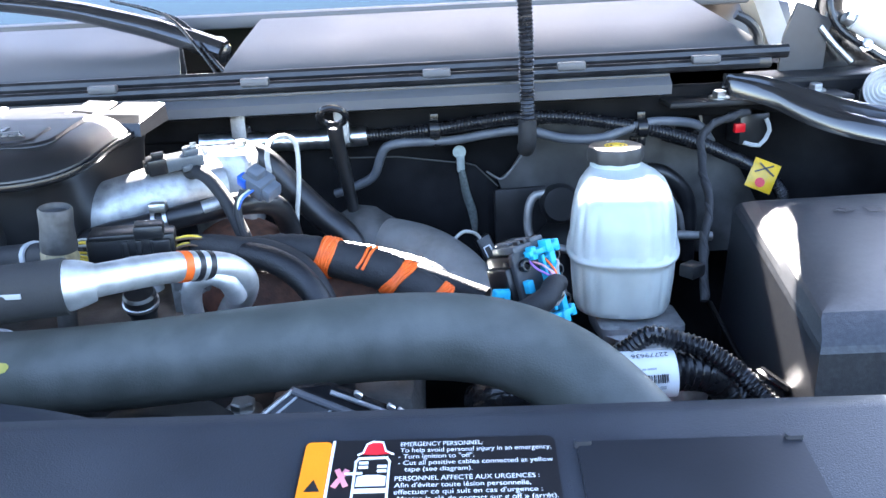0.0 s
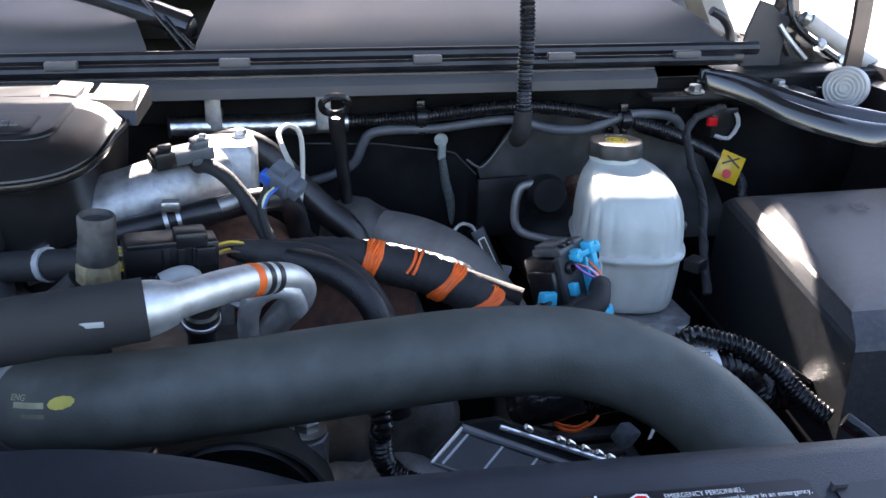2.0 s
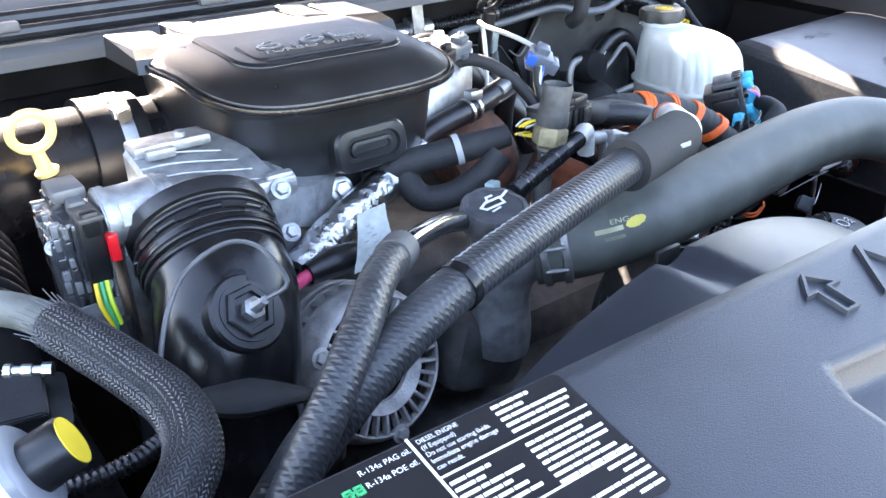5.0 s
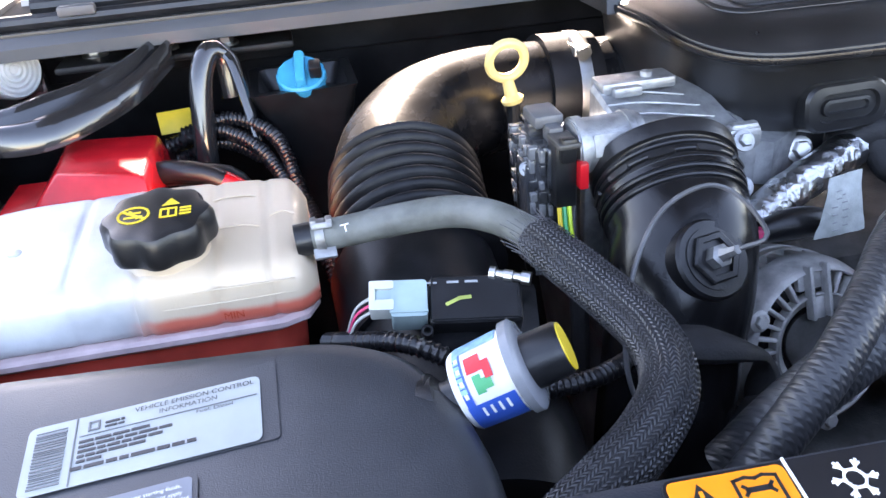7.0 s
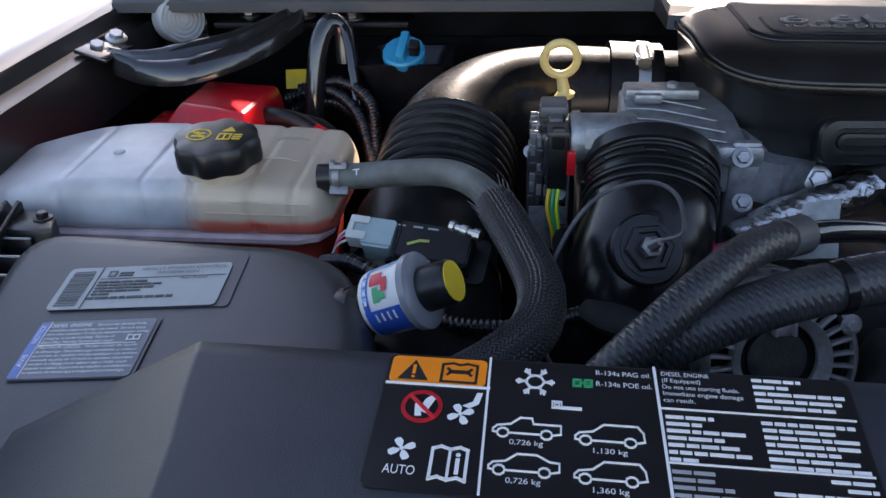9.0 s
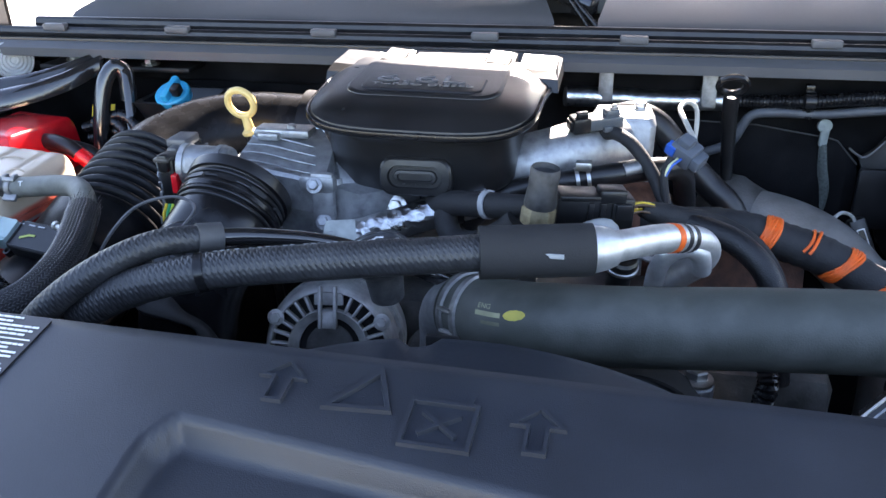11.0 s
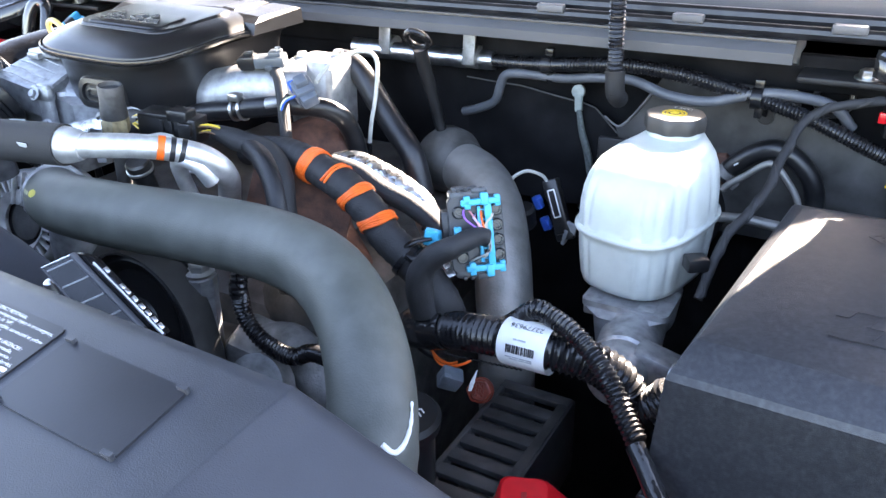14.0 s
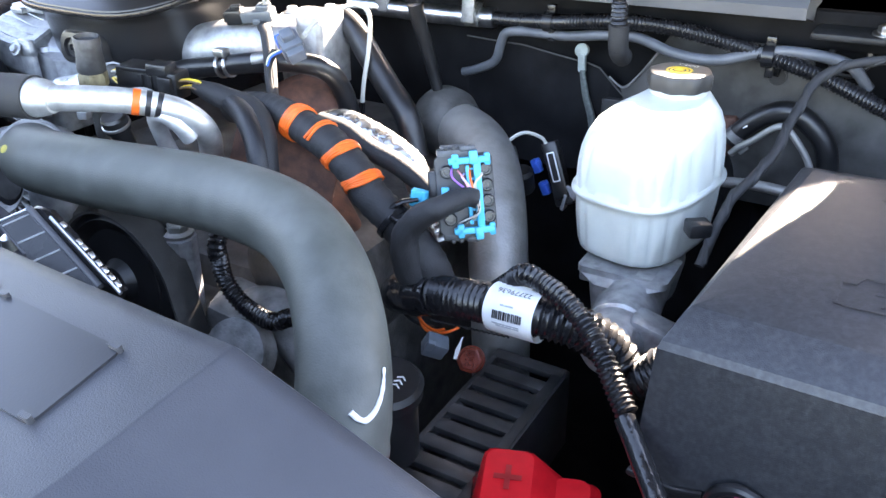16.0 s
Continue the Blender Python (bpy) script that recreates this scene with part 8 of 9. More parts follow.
part("pipe", tube([(0.2120, 0.900, 1.1220), (0.2200, 0.900, 1.1310), (0.2317, 0.900, 1.1401), (0.2488, 0.900, 1.1551), (0.2593, 0.900, 1.1560), (0.2725, 0.900, 1.1426), (0.2855, 0.900, 1.1222), (0.292, 0.90, 1.09)], 0.0034, 12, 0.003), EXH, hs, "thin dull steel pipe")
part("rusty_fitting", joined(lathe([(0.008, -0.012), (0.012, -0.010), (0.012, 0.004), (0.008, 0.008)], (0.2020, 0.926, 1.1410), (0.3, -0.8, 0.4), 6), box((0.016, 0.02, 0.020), pose(0.2010, 0.935, 1.1200, 10, 20, 0), 0.004)), RUST, hs)
part("cross_pipe", tube([(0.200, 0.862, 1.1050), (0.2394, 0.860, 1.1103), (0.264, 0.860, 1.1098), (0.31, 0.86, 1.106)], 0.0052, 12), EXH, hs)
gb = thing("control_bracket", (0.10, 0.88, 1.1), "dark module on a grey bent bracket", "bracket")
part("plate", box((0.06, 0.008, 0.07), pose(0.105, 0.905, 1.125, 0, 0, 5), 0.003), GUNK, gb)
part("pipe_loop", tube([(0.128, 0.86, 1.165), (0.114, 0.862, 1.16), (0.108, 0.86, 1.14), (0.112, 0.855, 1.115), (0.14, 0.84, 1.108), (0.165, 0.83, 1.108)], 0.0048, 12, 0.004), EXH, gb)
part("dark_block", lathe([(0.02, 0), (0.022, 0.02), (0.018, 0.03)], (0.142, 0.875, 1.15), (0, -1, 0.2), 16), GUNK, gb)
ap = thing("small_module", (0.075, 0.80, 1.1), "small black module with a printed label and white wire", "module")
MO = pose(0.066, 0.812, 1.108, -15, -22, 8)
part("case", joined(box((0.016, 0.014, 0.058), MO, 0.002), box((0.020, 0.010, 0.012), MO @ Matrix.Translation((0, 0.002, -0.030)), 0.002)), PLASTIC, ap)
part("label", loft([(rrect(0.008, 0.030, 0.001, 2), 0.0), (rrect(0.008, 0.030, 0.001, 2), 0.0006)], MO @ Matrix.Translation((0, -0.0072, 0.004)) @ Matrix.Rotation(radians(90), 4, "X")), LABELWHITE, ap)
part("label_film", loft([(rrect(0.0056, 0.0275, 0.001, 2), 0.0006), (rrect(0.0056, 0.0275, 0.001, 2), 0.0009)], MO @ Matrix.Translation((0, -0.0072, 0.004)) @ Matrix.Rotation(radians(90), 4, "X")), LABELBLACK, ap)
part("wire", tube([(0.0125, 0.783, 1.122), (0.0188, 0.785, 1.1306), (0.0254, 0.79, 1.1413), (0.0357, 0.80, 1.1463), (0.0478, 0.81, 1.1404), (0.053, 0.812, 1.134)], 0.0018, 8, 0.003), WIREWHITE, ap)
part("clip", joined(box((0.012, 0.004, 0.016), pose(0.084, 0.806, 1.088, 10, 15, 0), 0.001), box((0.004, 0.010, 0.020), pose(0.079, 0.806, 1.080, 10, 15, 0), 0.001)), mat("pale_clip_plastic", (0.3, 0.31, 0.32), 0.45), ap, "pale clip")
for x, z in ((0.047, 1.112), (0.057, 1.090)):
    part("blue_plug", joined(box((0.008, 0.008, 0.014), pose(x, 0.805, z, 0, -25, 0), 0.001), box((0.003, 0.010, 0.006), pose(x + 0.003, 0.802, z + 0.003, 0, -25, 0), 0.0006)), LABELBLUE, ap, "blue plug")
part("sensor", lathe([(0.010, 0), (0.012, 0.003), (0.012, 0.022), (0.009, 0.026)], (0.036, 0.80, 1.085), (0, -0.3, 1), 18), GUNK, ap)

rf = thing("relay_bracket", (0.36, 0.91, 1.2), "black relay with a small red lock on the firewall", "relay")
part("relay", box((0.036, 0.03, 0.034), pose(0.362, 0.915, 1.214, 0, 0, 10), 0.003), PLASTIC, rf)
part("red_lock", box((0.012, 0.006, 0.010), pose(0.346, 0.897, 1.217, 0, 0, 10), 0.001), RED, rf)
part("grey_edge", tube([(0.352, 0.899, 1.200), (0.37, 0.898, 1.196), (0.38, 0.898, 1.212), (0.376, 0.90, 1.225)], 0.0025, 8), GREYPRINT, rf)
cf = thing("cowl_flap", (0.22, 0.94, 1.15), "flat grey steel firewall panel", "panel")
PANELST = mat("dusty_panel_steel", (0.036, 0.035, 0.034), 0.6, 0.1, var=0.6, scale=25, bump=0.3, dust=0.5)
flap = [(0.083, 1.161), (0.098, 1.173), (0.119, 1.206), (0.135, 1.229), (0.2600, 1.2262), (0.2660, 1.2215), (0.272, 1.198), (0.36, 1.17), (0.42, 1.06), (0.12, 1.06), (0.098, 1.12)]
part("panel", skin([[(x, 0.935, z) for x, z in flap], [(x, 0.941, z) for x, z in flap]]), PANELST, cf)
part("lip", tube([(0.135, 0.9345, 1.2288), (0.1678, 0.9345, 1.2284), (0.2053, 0.9345, 1.2277), (0.2467, 0.9345, 1.2266), (0.2605, 0.9345, 1.2256), (0.2650, 0.9345, 1.2212)], 0.0016, 8, 0.004), mat("pale_panel_edge", (0.16, 0.155, 0.15), 0.5, 0.3, var=0.3), cf, "thin pale edge")
part("folded_edge", tube([(0.0699, 0.9335, 1.1731), (0.0806, 0.9335, 1.1653), (0.0891, 0.9335, 1.1641), (0.1025, 0.9335, 1.1789), (0.1221, 0.9335, 1.2064)], 0.0013, 8, 0.004), bpy.data.materials["pale_panel_edge"], cf, "thin pale edge")
# the panel is solid; a black disc paints the hole's dark inside
part("clip_hole_shade", lathe([(0.0, 0.0004), (0.0078, 0.0004), (0.0078, -0.002)], (0.2383, 0.9345, 1.1943), (0, -1, 0), 24), BLACKPRINT, cf)
part("hole_rim", lathe([(0.0078, 0.0), (0.0082, 0.0010), (0.0090, 0.0010), (0.0094, 0.0)], (0.2383, 0.9348, 1.1943), (0, -1, 0), 28, caps=False), PANELST, cf)
part("clip", box((0.008, 0.006, 0.010), pose(0.2370, 0.930, 1.2010, 10, 8, 0), 0.0012), GLOSSY, cf)
part("grommet", lathe([(0.0135, 0.0), (0.0150, 0.004), (0.0185, 0.004), (0.0195, 0.0)], (0.2979, 0.935, 1.2201), (0, -1, 0.1), 28, caps=False), BLACKRUB, cf)

# ---- corrugated looms in front of the fuse box ----
bl = thing("battery_loom", (0.15, 0.52, 1.05), "thick glossy corrugated loom with a white bar-code label", "wiring loom")
BLP = [(0.0440, 0.5670, 1.0882), (0.0754, 0.5580, 1.0998), (0.1042, 0.5500, 1.1093), (0.1322, 0.5440, 1.1160), (0.1550, 0.5410, 1.1184), (0.1734, 0.5410, 1.1193), (0.1918, 0.5450, 1.1165), (0.2080, 0.5520, 1.1085), (0.2200, 0.5580, 1.0960), (0.2290, 0.5580, 1.0840), (0.2400, 0.5560, 1.0810), (0.2510, 0.5560, 1.0900), (0.2580, 0.5570, 1.1000)]
part("loom", loom(BLP, 0.0155, 0.0052, 0.0024, 18), LOOM, bl)
LBA, LBB = Vector((0.1370, 0.5434, 1.1160)), Vector((0.1740, 0.5410, 1.1185))
part("label_wrap", tube([LBA, LBA.lerp(LBB, 0.5) + Vector((0, -0.0005, 0.0004)), LBB], 0.0178, 32, 0.004, caps=False), LABELWHITE, bl, "white bar-code label")
LX = (LBA - LBB).normalized()
LUP = (Vector((0, 0, 1)) - LX * LX.z).normalized()
LFR = LX.cross(LUP)
LFR = LFR if LFR.y < 0 else -LFR


def wrap_frame(angle):
    """A frame on the label, its writing upside down as the label sits."""
    n = LFR * math.cos(angle) + LUP * math.sin(angle)
    m = Matrix((LX, n.cross(LX), n)).transposed().to_4x4()
    m.translation = LBA.lerp(LBB, 0.5) + n * 0.0178
    return m


part("label_number", words("22779636", wrap_frame(radians(72)), 0.0042, -0.0140, -0.002, 0.0, 0.0010, width=0.026), BLACKPRINT, bl)
lb_ = bmesh.new()
rng = random.Random(3)
LBF = wrap_frame(radians(16))
x = -0.0115
while x < 0.0115:
    w = rng.choice((0.0004, 0.0007, 0.001))
    stroke(lb_, [(x, -0.0026), (x, 0.0026)], w, LBF, 0.0010)
    x += w + rng.choice((0.0005, 0.0008))
part("bar_code", lb_, BLACKPRINT, bl, kind="stuff")
part("label_bars", bars(wrap_frame(radians(38)), [(-0.004, -0.0008, 0.006, 0.0013)], 0.0010), GREYPRINT, bl)
part("label_bars", bars(wrap_frame(radians(-8)), [(-0.010, -0.0020, 0.011, 0.0009), (-0.010, -0.0004, 0.009, 0.0009)], 0.0010), GREYPRINT, bl)
part("taped_end", tube([(0.0330, 0.5740, 1.0800), (0.0460, 0.5660, 1.0890), (0.0600, 0.5610, 1.0950), (0.0780, 0.5575, 1.1005)], lambda s, u: 0.0160 + 0.0022 * math.sin(u * 3.0) + 0.0012 * noise.noise((s * 130, 2, 2)), 24, 0.0015), mat("shiny_black_tape", (0.012, 0.012, 0.013), 0.15, var=0.2, bump=0.8, fine=200), bl)
part("split_seam", tube([(0.085 + 0.0042 * k / 2, 0.5395 - 0.0006 * k / 2, 1.0905 + 0.0008 * k / 2 - 0.0011 * (k % 2)) for k in range(34)], 0.0007, 6, raw=True), bpy.data.materials["shiny_black_tape"], bl)
l2 = thing("fuse_box_loom", (0.22, 0.5, 1.05), "glossy black corrugated loom arching to the fuse box", "wiring loom")
L2P = [(0.1230, 0.5610, 1.1120), (0.1420, 0.5540, 1.1310), (0.1565, 0.5480, 1.1451), (0.1731, 0.5440, 1.1433), (0.1946, 0.5360, 1.1378), (0.2138, 0.5280, 1.1253), (0.2267, 0.5210, 1.1128), (0.2382, 0.5120, 1.1017), (0.2493, 0.5030, 1.0932)]
part("loom", loom(L2P, 0.0078, 0.0038, 0.0015, 14), LOOM, l2)
part("taped_tail", tube([(0.2517, 0.489, 1.1009), (0.2609, 0.48, 1.0951), (0.269, 0.472, 1.089), (0.2836, 0.455, 1.0821), (0.2982, 0.438, 1.0752)], 0.0066, 12), bpy.data.materials["shiny_black_tape"], l2)
l3 = thing("engine_loom", (-0.1, 0.51, 1.05), "thin corrugated loom curving past the hose", "wiring loom")
part("loom", loom([(-0.0838, 0.52, 1.1652), (-0.0798, 0.495, 1.1352), (-0.0806, 0.495, 1.1188), (-0.0779, 0.495, 1.1009), (-0.0633, 0.495, 1.0844), (-0.0431, 0.495, 1.0772), (-0.0284, 0.495, 1.078), (-0.0034, 0.495, 1.0879), (0.07, 0.48, 1.09)], 0.0078, 0.0036, 0.0013, 14), LOOM, l3)

# ---- low items by the battery ----
TRAYPLA = mat("dusty_tray_plastic", (0.02, 0.021, 0.023), 0.5, var=0.3, scale=60, bump=0.3, dust=0.2)
tray = thing("battery_tray_vent", (0.12, 0.57, 0.95), "black slotted plastic vent panel", "vent panel")
TX0, TX1, TY0, TY1, TZ = 0.086, 0.154, 0.452, 0.648, 1.0
part("frame", joined(cbox(TX0, TX0 + 0.006, TY0, TY1, TZ - 0.006, TZ, 0.0015), cbox(TX1 - 0.010, TX1, TY0, TY1, TZ - 0.006, TZ, 0.0015), cbox(TX0, TX1, TY1 - 0.013, TY1, TZ - 0.006, TZ + 0.0003, 0.0015)), TRAYPLA, tray)
for k in range(9):
    y = 0.617 - 0.0205 * k
    part("slat", cbox(TX0 + 0.004, TX1 - 0.008, y - 0.0068, y + 0.0068, TZ - 0.006, TZ + 0.0002, 0.0015), TRAYPLA, tray)
    for x, a in ((TX0 + 0.007, -1), (TX1 - 0.011, 1)):
        part("slot_end", loft([(rrect(0.006, 0.0135, 0.0025, 3, x, y - 0.0103), TZ - 0.006), (rrect(0.006, 0.0135, 0.0025, 3, x, y - 0.0103), TZ - 0.0045)]), TRAYPLA, tray)
part("side", cbox(TX1 - 0.002, TX1 + 0.002, TY0, TY1, TZ - 0.08, TZ - 0.001, 0.001), TRAYPLA, tray)
part("base", cbox(TX0, TX1, TY0, TY1, TZ - 0.065, TZ - 0.055, 0.002), BLACKPRINT, tray)
rb = thing("battery_terminal_cover", (0.19, 0.48, 0.93), "bright red plastic battery terminal cover", "terminal cover")
RM = pose(0.188, 0.481, 0.996, 12, 0, 20) @ Matrix.Scale(1.25, 4)
part("cover", loft([(rrect(0.058, 0.06, 0.008, 3), -0.05), (rrect(0.056, 0.058, 0.008, 3), 0.0), (rrect(0.05, 0.05, 0.008, 3), 0.008), (rrect(0.03, 0.044, 0.006, 3, -0.006, 0.002), 0.026), (rrect(0.026, 0.040, 0.006, 3, -0.006, 0.002), 0.028)], RM), RED, rb)
part("wing", loft([(rrect(0.030, 0.05, 0.006, 3, 0.030, -0.004), -0.04), (rrect(0.028, 0.048, 0.006, 3, 0.030, -0.004), 0.008), (rrect(0.02, 0.04, 0.006, 3, 0.028, -0.002), 0.014)], RM), RED, rb)
pp = bmesh.new()
stroke(pp, [(-0.012, 0.004), (0.0, 0.004)], 0.003, RM, 0.0295)
stroke(pp, [(-0.006, -0.002), (-0.006, 0.010)], 0.003, RM, 0.0295)
part("plus_sign", pp, mat("dark_red_plastic", (0.3, 0.01, 0.012), 0.4), rb)
b2 = thing("battery", (0.18, 0.46, 0.75), "black battery low beside the radiator", "battery")
part("case", cbox(0.10, 0.26, 0.36, 0.56, 0.75, 0.945, 0.006), PLASTIC, b2)
rc = thing("round_connector", (0.112, 0.555, 1.03), "dull red round connector with pin holes", "connector")
RQ = Vector((0.20, -0.78, 0.50)).normalized()
part("shell", lathe([(0.0075, -0.030), (0.0085, -0.026), (0.0085, -0.016), (0.0100, -0.014), (0.0104, -0.004), (0.0102, 0.0), (0.0088, 0.001), (0.0080, -0.004), (0.0, -0.004)], (0.083, 0.600, 1.0154), RQ, 48, wave=lambda a, h: 1 + 0.07 * (math.cos(6 * a) > 0.3)), mat("dull_red_plastic", (0.20, 0.030, 0.016), 0.45, var=0.3, scale=90), rc, smooth=25)
rq = RQ.to_track_quat("Z", "Y").to_matrix().to_4x4()
rq.translation = Vector((0.083, 0.600, 1.0154))
for k in range(6):
    px_, py_ = -0.0022 + 0.0044 * (k % 2), -0.0042 + 0.0042 * (k // 2)
    part("pin_socket", loft([(rrect(0.0036, 0.0034, 0.0006, 2, px_, py_), -0.005), (rrect(0.0036, 0.0034, 0.0006, 2, px_, py_), -0.0005), (rrect(0.0022, 0.0020, 0.0005, 2, px_, py_), -0.0005), (rrect(0.0022, 0.0020, 0.0005, 2, px_, py_), -0.0045)], rq), bpy.data.materials["dull_red_plastic"], rc)
part("collar", lathe([(0.0112, -0.0140), (0.0118, -0.0130), (0.0118, -0.0105), (0.0108, -0.0095)], (0.083, 0.600, 1.0154), RQ, 24, caps=False), bpy.data.materials["dull_red_plastic"], rc)
ow = thing("orange_lead", (0.07, 0.56, 1.05), "short orange lead under the thick loom", "wire")
part("lead", tube([(0.060, 0.563, 1.0690), (0.0669, 0.558, 1.0663), (0.0773, 0.556, 1.0656), (0.0897, 0.557, 1.0710), (0.096, 0.562, 1.074)], 0.0013, 8, 0.003), ORANGE, ow)
part("lead", tube([(0.058, 0.563, 1.0720), (0.0680, 0.558, 1.0695), (0.0780, 0.556, 1.0690), (0.0860, 0.557, 1.0720)], 0.0012, 8, 0.003), ORANGE, ow)
part("lead", tube([(0.038, 0.566, 1.072), (0.056, 0.561, 1.067), (0.074, 0.561, 1.067)], 0.0016, 8, 0.004), BLACKRUB, ow)
r2_ = thing("red_plug", (0.070, 0.500, 0.98), "small dull red plug deep beside the vent panel", "plug")
part("body", box((0.012, 0.012, 0.022), pose(0.071, 0.512, 1.0, 15, 20, 10), 0.003), bpy.data.materials["dull_red_plastic"], r2_)
g2 = thing("grey_plug", (0.095, 0.53, 1.06), "grey plug with a white paper tag", "plug")
part("body", joined(box((0.017, 0.013, 0.015), pose(0.100, 0.52, 1.0838, 20, 25, 40), 0.002), box((0.006, 0.004, 0.009), pose(0.1005, 0.5125, 1.0885, 20, 25, 40), 0.001)), mat("mid_grey_plug", (0.075, 0.09, 0.105), 0.45), g2)
part("tag", skin([[(0.1165, 0.5180, 1.0790), (0.1195, 0.5180, 1.0800)], [(0.1185, 0.5175, 1.0880), (0.1222, 0.5180, 1.0890)], [(0.1238, 0.5185, 1.1000), (0.1243, 0.5186, 1.1002)]], False, False), LABELWHITE, g2)
pc = thing("power_steering_cap", (0.10, 0.47, 1.05), "black power steering filler cap with white symbols", "filler cap")
part("cap", lathe([(0.02, -0.06), (0.02, 0.0), (0.024, 0.001), (0.025, 0.01), (0.022, 0.014), (0, 0.0145)], (0.090, 0.474, 1.068), (0.1, -0.15, 1), 28), PLASTIC, pc)
PS = pose(0.091, 0.472, 1.0827, 8, 6, 0)
ps = bmesh.new()
for k in range(14):
    a, b = 2 * math.pi * k / 14, 2 * math.pi * (k + 1) / 14
    stroke(ps, [(-0.004 + 0.006 * math.cos(a), 0.006 * math.sin(a)), (-0.004 + 0.006 * math.cos(b), 0.006 * math.sin(b))], 0.0011, PS, 0.001)
for k in range(3):
    stroke(ps, [(0.006, -0.004 + 0.004 * k), (0.009, -0.002 + 0.004 * k), (0.012, -0.004 + 0.004 * k)], 0.001, PS, 0.001)
part("symbol", ps, PRINT, pc)

# ---- finned module and castings behind the radiator ----
md = thing("finned_module", (-0.02, 0.36, 1.15), "black glossy module with a silver finned edge", "module")
FA, FB, FL = Vector((-0.0763, 0.3345, 1.2205)), Vector((-0.0610, 0.3463, 1.2280)), Vector((0.912, -0.152, -0.381))
BAND = Vector((0.0165, 0.0, 0.0008))


def strip(a, b, c, d, depth):
    back = Vector((0, depth, 0))
    return skin([[a, b, c, d], [p + back for p in (a, b, c, d)]])


part("case", strip(FA, FB, FB + FL * 0.072, FA + FL * 0.072, 0.005), GLOSSY, md)
part("top_band", strip(FB + Vector((0.001, 0.002, 0)), FB + BAND + Vector((0, 0.002, 0)), FB + BAND + FL * 0.072 + Vector((0, 0.002, 0)), FB + FL * 0.072 + Vector((0.001, 0.002, 0)), 0.003), GLOSSY, md)
# paler plastic on the ridge paints in the sky reflected by its bevel
part("ridge", tube([FB, FB + FL * 0.072], 0.0022, 10, squash=0.8), COWLPLA, md, "raised ridge coloured pale for its sky reflection")
part("edge", tube([FB + BAND + Vector((0.0005, 0.001, -0.003)), FB + BAND + FL * 0.072], 0.0012, 8), ALU, md, "silver edge")
part("edge", tube([FA, FB], 0.0008, 8), ALU, md, "silver edge")
part("edge", tube([FA, FA + FL * 0.03], 0.0008, 8), COWLPLA, md)
for k in range(4):
    p = FA + FL * (0.004 + 0.0165 * k) + (FB - FA) * 0.06
    part("rib", tube([p, p + (FB - FA) * 0.88], 0.0006, 6), GREYPRINT, md)
for k, s_ in enumerate((0.013, 0.029, 0.034, 0.041, 0.048, 0.054, 0.060, 0.066)):
    part("fin", box((0.0042, 0.003, 0.0024), pose(*(FB + BAND + FL * s_ + Vector((0.0012, 0.0015, 0.0008))), 0, 38, 0), 0.0008), ALU, md)
part("foot", lathe([(0.004, -0.008), (0.004, 0.0), (0.002, 0.002)], FA + Vector((-0.002, 0.004, -0.012)), (0, 0, 1), 12), ALU, md)
eb = thing("front_bracket", (-0.12, 0.5, 1.0), "grimy cast bracket with a long bolt on the engine", "bracket")
part("boss", lathe([(0.014, -0.10), (0.014, 0.0), (0.011, 0.002)], (-0.127, 0.498, 1.127), (0.05, 0, 1), 8), CAST, eb)
bolt((-0.127, 0.498, 1.129), (0.05, 0, 1), 0.0085, "bolt", eb)
ENGCAST = mat("greasy_grey_casting", (0.19, 0.19, 0.188), 0.5, 0.4, var=0.45, scale=70, bump=0.9, fine=400, dust=0.3)
part("arm", box((0.07, 0.05, 0.03), pose(-0.085, 0.525, 1.05, 10, 20, 15), 0.01), ENGCAST, eb)
part("arm", tube([(-0.10, 0.53, 1.05), (-0.06, 0.53, 1.06), (-0.03, 0.52, 1.04), (0.0, 0.52, 1.01)], 0.018, 16), ENGCAST, eb)
part("tensioner", lathe([(0.02, -0.03), (0.028, -0.02), (0.028, 0.0), (0.012, 0.004)], (-0.06, 0.475, 1.05), (0.1, -0.8, 0.5), 24), ENGCAST, eb)
pu = thing("belt_pulley", (-0.18, 0.47, 1.0), "black ribbed drive belt pulley", "pulley")
part("pulley", lathe([(0.055, -0.02)] + [(0.062 - (0.003 if k % 2 else 0), -0.018 + 0.003 * k) for k in range(9)] + [(0.055, 0.01), (0.045, 0.004), (0.02, 0.004), (0.015, 0.012), (0.0, 0.012)], (-0.175, 0.475, 1.085), (0, -1, 0.1), 40), PLASTIC, pu, smooth=20)
BELT = mat("worn_belt_rubber", (0.028, 0.027, 0.026), 0.75, var=0.25, scale=70, bump=0.4, dust=0.15)
bl = []
for a in np.linspace(150, 12, 26):
    bl.append((-0.175 + 0.0645 * math.cos(radians(a)), 1.085 + 0.0645 * math.sin(radians(a))))
bl += [(-0.105, 1.06), (-0.098, 1.02), (-0.09, 0.95)]
part("belt", skin([[(x, 0.466, z), (x, 0.492, z), (x - 0.002 * (x + 0.175) / 0.065, 0.492, z - 0.002), (x - 0.002 * (x + 0.175) / 0.065, 0.466, z - 0.002)] for x, z in bl]), BELT, pu, "flat worn rubber belt")

# ---- labels on the radiator cover ----
acl = part("climate_label", plate(COV, 0.0725, -0.0575, 0.2255, -0.0012, 0.0010, 0.0010, 0.003), LABELBLACK, cover, "black climate system label with white and orange print")
LA = COV @ Matrix.Translation((0, 0, 0.0006))


def lab(name, bm, material, owner, label=""):
    return part(name, bm, material, owner, label)


